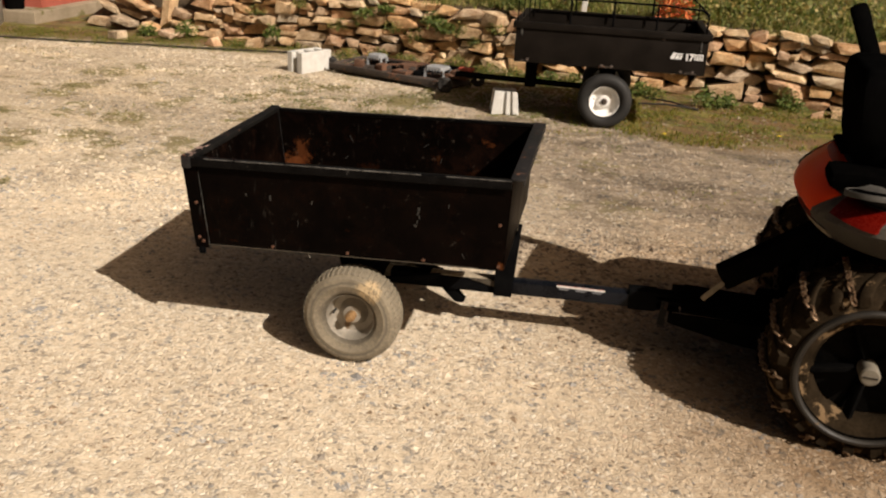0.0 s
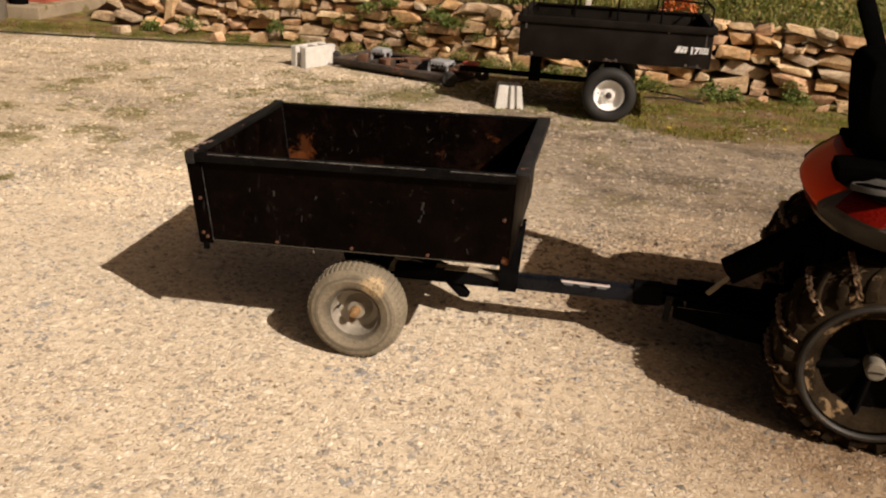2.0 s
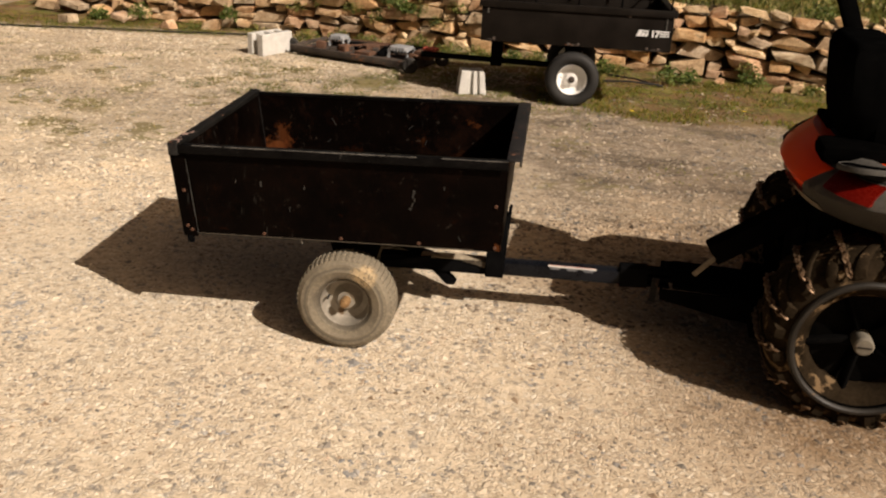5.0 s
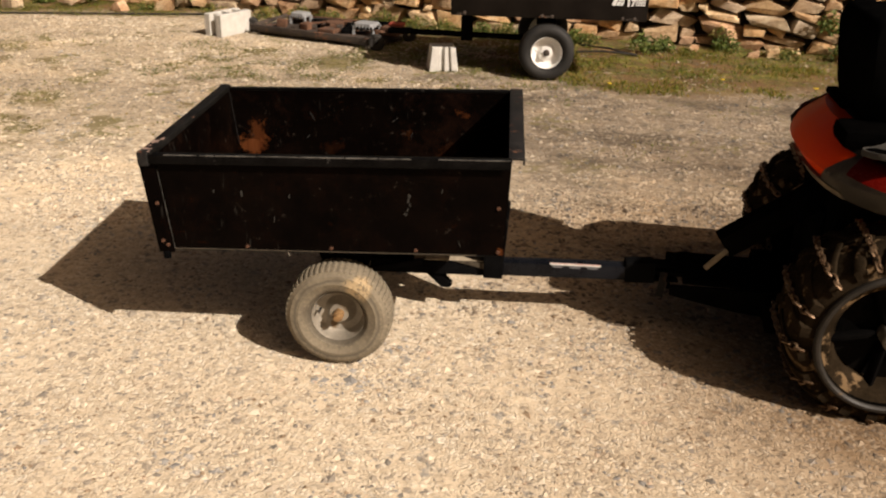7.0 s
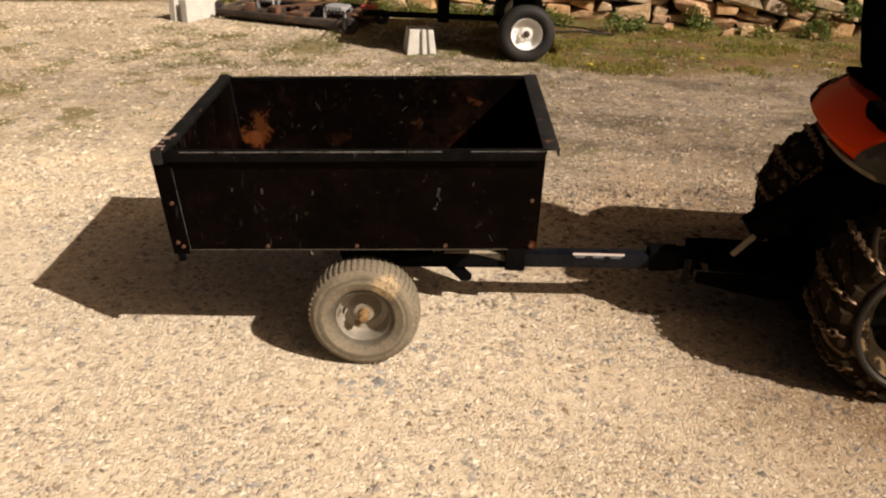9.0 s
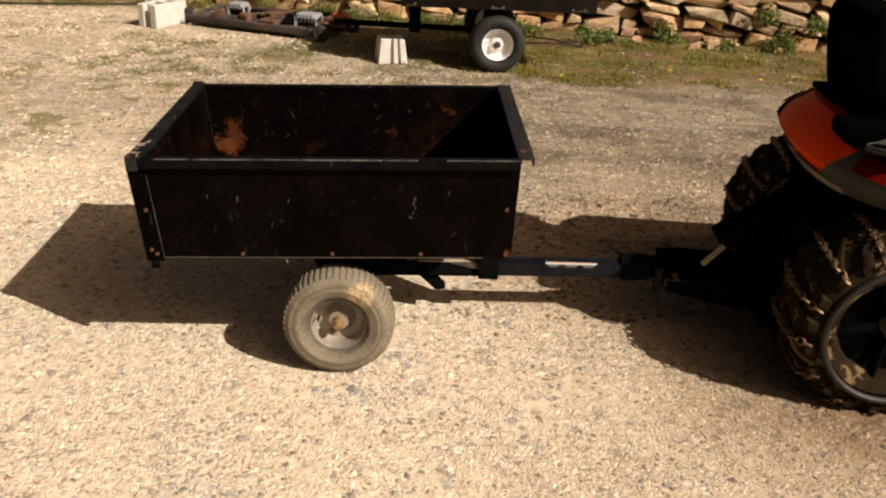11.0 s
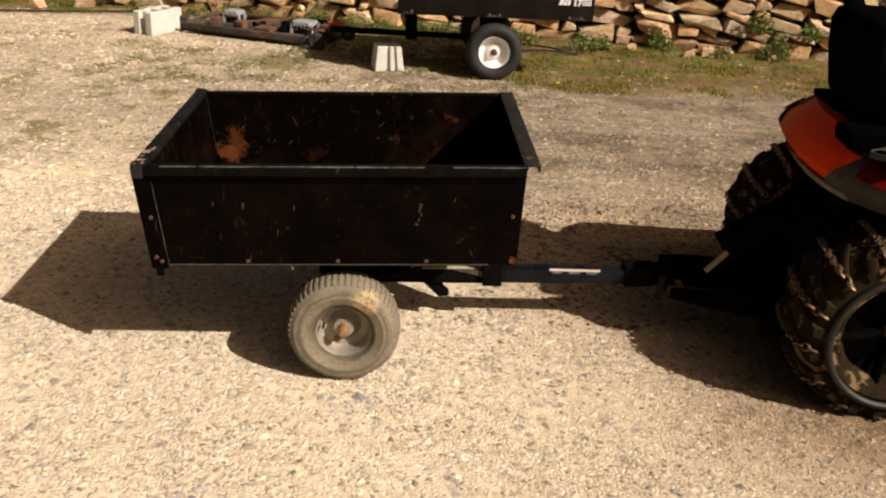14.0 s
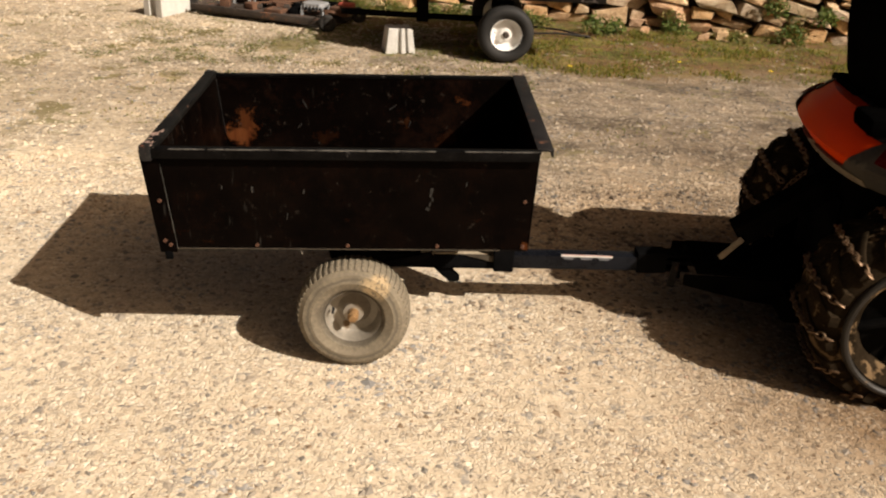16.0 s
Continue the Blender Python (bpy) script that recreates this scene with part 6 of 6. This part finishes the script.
def build_car():
    m = Matrix.Translation((-5.03, 5.40, 0))
    c = thing("parked_car", "silver-beige parked car, only its bumper corner in sight", "car", m)
    L, W = 4.2, 1.7
    body = loft([[(-x, y, z) for x, y in ((0.10, 0.02), (0.0, 0.25), (0.0, W - 0.25), (0.10, W - 0.02), (L - 0.2, W), (L, W - 0.3), (L, 0.3), (L - 0.2, 0.0))] for z in (0.42, 0.62, 0.80)])
    part("body", body, M_CAR, c)
    cab = loft([[(-x, y, z) for x, y in ((0.5 + k, 0.08 + k * 0.3), (0.5 + k, W - 0.08 - k * 0.3), (L - 1.2 - k, W - 0.08 - k * 0.3), (L - 1.2 - k, 0.08 + k * 0.3))] for k, z in ((0.0, 0.80), (0.35, 1.38))])
    part("cabin", cab, M_GLASS, c, "dark glazed cabin")
    part("bumper", loft([[(-x + g, y, z) for x, y in ((0.40, -0.02), (0.12, 0.0), (0.02, 0.10), (-0.04, 0.30), (-0.04, W - 0.3), (0.02, W - 0.1), (0.12, W), (0.40, W + 0.02))] for z, g in ((0.30, -0.04), (0.34, 0.0), (0.52, 0.0), (0.55, -0.03))]), M_CAR, c, "rounded bumper")
    for x in (-0.75, -3.35):
        for y in (0.10, W - 0.10):
            w = new("wheel")
            w.parent = c
            w.matrix_world = m @ Matrix.Translation((x, y, 0.31)) @ (Matrix() if y < 1 else Matrix.Rotation(math.pi, 4, "Z"))
            part("tyre", tyre_bm(0.31, 0.19, 0.19, 36), M_TYRE_BLACK, w)
            dished_rim(0.19, 0.19, M_RIM, w, M_PLASTIC, -0.07)


def leaf_scatter(name, label, x, y, z, size, material, seed, flat=False):
    """Small folded leaves at all angles."""
    rng = np.random.default_rng(seed)
    m = len(x)
    L = rng.uniform(size[0], size[1], m)
    d = rng.normal(0, 1, (m, 3)) * (1, 1, 0.5)
    d /= np.linalg.norm(d, axis=1)[:, None]
    e = np.cross(d, rng.normal(0, 1, (m, 3)))
    if flat:
        d[:, 2] = np.abs(d[:, 2]) * 0.4
        e = np.cross(np.array([0, 0, 1.0]) + 0.25 * rng.normal(0, 1, (m, 3)), d)
    e /= np.linalg.norm(e, axis=1)[:, None]
    p = np.stack([x, y, z], 1)
    d, e = d * L[:, None], e * (L * 0.42)[:, None]
    v = np.stack([p, p + d * 0.5 + e, p + d, p + d * 0.5 - e], 1).reshape(-1, 3)
    f = (np.array([(0, 1, 2), (0, 2, 3)])[None] + 4 * np.arange(m)[:, None, None]).reshape(-1, 3)
    tagged(new(name, raw_mesh(name, v, f, material)), label, "weeds", kind="stuff")


def build_plants():
    rng = np.random.default_rng(21)
    # turf above the wall
    n = 30000
    x = rng.uniform(-4.3, 5.2, n)
    y = wall_line(x) + 0.30 + 2.4 * rng.uniform(0, 1, n) ** 1.5
    z = bank_height(x, y) - 0.03
    blades("bank_grass", "tall dry and green grass on the bank", "grass", np.stack([x, y, z], 1), 0.15, 0.0045, M_DRY, 1.1, 2)
    n = 34000
    x = rng.uniform(-4.4, 5.0, n)
    y = wall_line(x) + 0.22 + 2.2 * rng.uniform(0, 1, n) ** 1.3
    clump = np.array([noise.noise((a * 1.7, b * 1.7, 5)) + 0.5 * noise.noise((a * 6, b * 6, 9)) for a, b in zip(x, y)])
    keep = clump > rng.uniform(-0.35, 0.45, n)
    x, y, clump = x[keep], y[keep], clump[keep]
    z = bank_height(x, y) + rng.uniform(0.0, 0.19, len(x)) * (0.6 + clump.clip(0, 1))
    leaf_scatter("bank_weeds", "low leafy weeds among the bank grass", x, y, z, (0.018, 0.055), M_WEED, 11)
    # mossy strip at the wall's foot
    n = 16000
    x = rng.uniform(-7.5, 4.6, n)
    y = np.where(x > -0.2, rng.uniform(6.25, 8.2, n), np.minimum(8.96 + 0.155 * x, wall_line(x) - 0.35) + rng.uniform(-0.04, 0.9, n))
    clump = np.array([noise.noise((a * 1.6, b * 1.6, 0)) + 0.6 * noise.noise((a * 5, b * 5, 3)) for a, b in zip(x, y)])
    keep = (clump > rng.uniform(-0.5, 0.6, n)) & (y < wall_line(x) + 0.05)
    x, y = x[keep], y[keep]
    blades("short_grass", "thin short grass and moss by the wall", "grass", np.stack([x, y, 0 * x], 1), 0.030, 0.0036, M_GRASS, 1.4, 3)
    n = 110000
    x = rng.uniform(-7.5, 4.4, n)
    foot = np.minimum(8.94 + 0.155 * x, wall_line(x) - 0.42)
    y = np.where(x > -0.2, 6.2 + 2.0 * rng.uniform(0, 1, n) ** 0.8, foot + rng.uniform(-0.04, 0.9, n))
    clump = np.array([noise.noise((a * 2.3, b * 2.3, 2)) + 0.8 * noise.noise((a * 7, b * 7, 4)) for a, b in zip(x, y)])
    keep = (clump > rng.uniform(-0.25, 0.75, n)) & (y < wall_line(x) + 0.05)
    x, y, clump = x[keep], y[keep], clump[keep]
    leaf_scatter("ground_cover", "low mixed weeds and moss by the wall", x, y, 0.002 + rng.uniform(0, 0.03, len(x)) * (0.3 + clump.clip(0, 1)), (0.008, 0.020), M_COVERLET, 17, True)
    n = 42000
    x, y = rng.uniform(-2.8, 0.2, n), rng.uniform(5.8, 8.3, n)
    clump = np.array([noise.noise((a * 1.3, b * 1.5, 12)) + 0.6 * noise.noise((a * 5, b * 5, 14)) for a, b in zip(x, y)])
    near_deck = 0.16 * np.exp(-((x + 1.3) ** 2 / 1.6 + (y - 6.9) ** 2 / 0.8))
    keep = clump + 2 * near_deck > 0.27 + rng.uniform(-0.08, 0.25, n)
    x, y = x[keep], y[keep]
    leaf_scatter("yard_weeds", "low green weeds and moss in the gravel", x, y, 0.002 + rng.uniform(0, 0.012, len(x)), (0.008, 0.018), M_COVERLET, 19, True)
    # sparse tufts in the gravel
    n = 9000
    x, y = rng.uniform(-5.8, 1.2, n), rng.uniform(4.6, 8.4, n)
    clump = np.array([noise.noise((a * 1.1, b * 1.9, 7)) for a, b in zip(x, y)])
    keep = clump > 0.22
    x, y = x[keep], y[keep]
    blades("yard_grass", "sparse low grass growing through gravel", "grass", np.stack([x, y, 0 * x], 1), 0.018, 0.0035, M_GRASS, 1.3, 4)
    # grass hanging over the wall's top
    n = 5000
    x = rng.uniform(-4.3, 4.6, n)
    hang = np.array([noise.noise((a * 2.2, 3.0, 8)) for a in x])
    keep = hang > rng.uniform(-0.4, 0.5, n)
    x = x[keep]
    y = wall_line(x) + rng.uniform(0.05, 0.34, len(x))
    blades("wall_top_grass", "dry and green grass hanging over the wall's top", "grass", np.stack([x, y, 0 * x + 0.57], 1), 0.11, 0.0045, M_DRY, 1.5, 8)
    # thicker turf on the verge
    n = 44000
    x, y = rng.uniform(-0.3, 4.4, n), 6.2 + 2.0 * rng.uniform(0, 1, n)
    clump = np.array([noise.noise((a * 1.9, b * 2.6, 21)) + 0.7 * noise.noise((a * 6, b * 8, 23)) for a, b in zip(x, y)])
    keep = (clump > rng.uniform(0.02, 0.50, n)) & (y < wall_line(x) + 0.05)
    x, y = x[keep], y[keep]
    blades("verge_turf", "tufts of short green and straw grass on the verge", "grass", np.stack([x, y, 0 * x], 1), 0.036, 0.0036, M_GRASS, 1.35, 33)
    # moss and low weed in separate spots over the gravel
    px, py = [], []
    for cx, cy, rad in MOSS:
        m = int(3600 * rad)
        a, b = cx + rng.normal(0, rad * 0.62, m), cy + rng.normal(0, rad * 0.42, m)
        c = np.array([noise.noise((u * 9, w * 9, 31)) + 0.6 * noise.noise((u * 26, w * 26, 32)) for u, w in zip(a, b)])
        ok = c > rng.uniform(-0.35, 0.55, m)
        px.append(a[ok])
        py.append(b[ok])
    x, y = np.concatenate(px), np.concatenate(py)
    leaf_scatter("moss_spots", "low green moss and weed spots in the gravel", x, y, 0.003 + rng.uniform(0, 0.008, len(x)), (0.007, 0.016), M_MOSS, 37, True)
    r = random.Random(9)
    lab = "leafy green weed growing at the wall"
    for i, (wx, dy, wz, rad, h) in enumerate(((0.88, -0.42, 0, 0.13, 0.17), (1.05, -0.30, 0, 0.10, 0.12), (2.45, -0.2, 0, 0.11, 0.17), (2.7, -0.15, 0.15, 0.10, 0.16), (-0.1, -0.3, 0, 0.12, 0.11), (-0.45, -0.28, 0, 0.10, 0.12), (-1.62, -0.05, 0.38, 0.13, 0.13), (-1.5, -0.05, 0.33, 0.10, 0.10), (-2.3, -0.06, 0.40, 0.09, 0.1), (-2.1, -0.05, 0.46, 0.08, 0.08), (-3.3, -0.15, 0.12, 0.09, 0.12), (-4.3, -0.2, 0.05, 0.12, 0.15), (-4.75, -0.28, 0.0, 0.10, 0.12), (-0.72, 0.2, 0.58, 0.16, 0.18), (-0.9, 0.25, 0.58, 0.12, 0.15), (2.1, 0.2, 0.55, 0.14, 0.12), (0.35, -0.25, 0, 0.1, 0.12), (1.58, -0.10, 0, 0.12, 0.13), (2.35, -0.06, 0.18, 0.10, 0.20))):
        leaf_clump("weed_plant", lab, "weed", wx, wall_line(wx) + dy, wz, rad, h, r.randint(110, 170), 0.042, M_LEAF, 100 + i, "weeds along the wall")
    mixed = "straggling yellow-green weed at the wall's foot"
    for i, (wx, dy, rad, h) in enumerate(((-2.45, -0.18, 0.13, 0.10), (-2.15, -0.14, 0.12, 0.13), (-1.85, -0.16, 0.14, 0.12), (-1.35, -0.13, 0.14, 0.15), (-1.05, -0.16, 0.13, 0.12), (-0.8, -0.2, 0.12, 0.12), (-0.25, -0.22, 0.13, 0.13), (0.1, -0.24, 0.13, 0.12), (0.45, -0.3, 0.13, 0.10), (2.0, -0.25, 0.13, 0.08), (-3.0, -0.2, 0.13, 0.09), (-3.7, -0.25, 0.13, 0.08))):
        leaf_clump("weed_plant", mixed, "weed", wx, wall_line(wx) + dy, 0, rad, h, r.randint(130, 190), 0.034, M_WEED, 400 + i, "weeds along the wall")
    trail = "thin straggling weed rooted between the wall stones"
    for i, (wx, wz, rad, h) in enumerate(((-3.55, 0.30, 0.10, 0.12), (-3.05, 0.42, 0.09, 0.10), (-2.62, 0.24, 0.10, 0.12), (-2.42, 0.30, 0.13, 0.14), (-2.02, 0.27, 0.12, 0.13), (-1.78, 0.20, 0.10, 0.16), (-1.38, 0.30, 0.13, 0.16), (-1.18, 0.22, 0.10, 0.12), (-1.0, 0.36, 0.10, 0.12), (-0.62, 0.44, 0.13, 0.14), (1.55, 0.10, 0.10, 0.10), (2.55, 0.06, 0.10, 0.18))):
        leaf_clump("weed_plant", trail, "weed", wx, wall_line(wx) - 0.03, wz, rad, h, r.randint(80, 130), 0.030, M_WEED, 700 + i, "weeds along the wall")
    rod_thing = thing("bent_rod", "thin dark iron rod bent double, lying in the grass", "rod", Matrix.Translation((0.75, 7.43, 0)))
    part("bar", rod(bmesh.new(), [(-0.42, 0.05, 0.014), (-0.2, 0.02, 0.03), (0.02, -0.004, 0.022), (0.05, 0.0, 0.015), (0.02, 0.015, 0.012), (-0.15, 0.17, 0.026), (-0.36, 0.34, 0.012)], 0.008, 6), M_HOSE, rod_thing)
    stake = thing("marker_stake", "weathered pale grey wooden stake on the bank", "stake", Matrix.Translation((-0.23, 8.42, 0.50)) @ Matrix.Rotation(0.06, 4, "Y"))
    part("post", boxed(-0.024, 0.024, -0.022, 0.022, 0.0, 0.42, 0.005), M_CONCRETE, stake)
    leaf_clump("orange_shrub", "shrub with orange-red autumn leaves behind the wall", "shrub", 0.56, 8.27, 0.57, 0.15, 0.34, 380, 0.048, M_FALL, 300)
    for i, (fx, fy) in enumerate(((0.48, 6.36), (1.30, 6.62), (1.9, 6.45))):
        f = thing("dandelion", "yellow dandelion flower in the short grass", "flower", Matrix.Translation((fx, fy, 0)), "dandelions")
        part("stem", rod(bmesh.new(), [(0, 0, 0), (0.004, 0, 0.03)], 0.002, 5), M_LEAF, f)
        bm = bmesh.new()
        for k in range(18):
            a = k * math.tau / 18
            L = 0.016 if k % 2 else 0.022
            vs = [bm.verts.new(p) for p in ((0.004, 0, 0.03), (L * math.cos(a - 0.16), L * math.sin(a - 0.16), 0.034), (L * math.cos(a + 0.16), L * math.sin(a + 0.16), 0.036))]
            bm.faces.new(vs)
        part("flower_head", bm, M_YELLOW, f, smooth=False)


build_ground()
build_bank()
build_cart()
build_tractor()
build_far_cart()
build_blocks()
build_deck()
build_edging()
build_left_side()
build_car()
build_plants()
build_wall()
build_gravel("gravel", "loose tan and grey stone chips", M_CHIP, 3, 66000, 36000, 0.0064, 0.0092, lie=(1.4, -0.55, 0.30))
build_gravel("fine_gravel", "small warm tan and cream chips", M_SAND_CHIP, 77, 52000, 8000, 0.0050, 0.0070, lie=(1.3, -0.30, 0.35))
build_gravel("slate_chips", "drifts of blue-grey stone chips", M_SLATE, 41, 46000, 16000, 0.0058, 0.0075, (-4.8, 2.6, 3.8, 6.9), (2.4, 0.02, 0.65))
build_gravel("pale_gravel", "scattered pale and white pebbles", M_PEBBLE, 31, 3000, 3200, 0.0055, 0.0090)
build_gravel("edge_gravel", "pale pebbles gathered along the black edging", M_PEBBLE, 63, 0, 4200, 0.0055, 0.0115, (-5.6, -2.3, 7.15, 8.35), (1.9, -0.2, 0.5))
build_gravel("deck_gravel", "pale loose pebbles beside the mower deck", M_PEBBLE, 57, 0, 3600, 0.0055, 0.0105, (-2.9, -0.3, 6.0, 7.7))
build_gravel("verge_gravel", "stray stones among the grass by the wall", M_CHIP, 91, 0, 1500, 0.0055, 0.0115, (-0.2, 3.4, 6.15, 7.9), (2.1, -0.3, 0.7), True)
build_gravel("brown_chips", "brown and dark stone chips by the hitch", M_BROWN_CHIP, 73, 0, 3200, 0.0060, 0.0105, (-0.35, 1.2, 2.95, 4.15), (2.2, -0.25, 0.45))
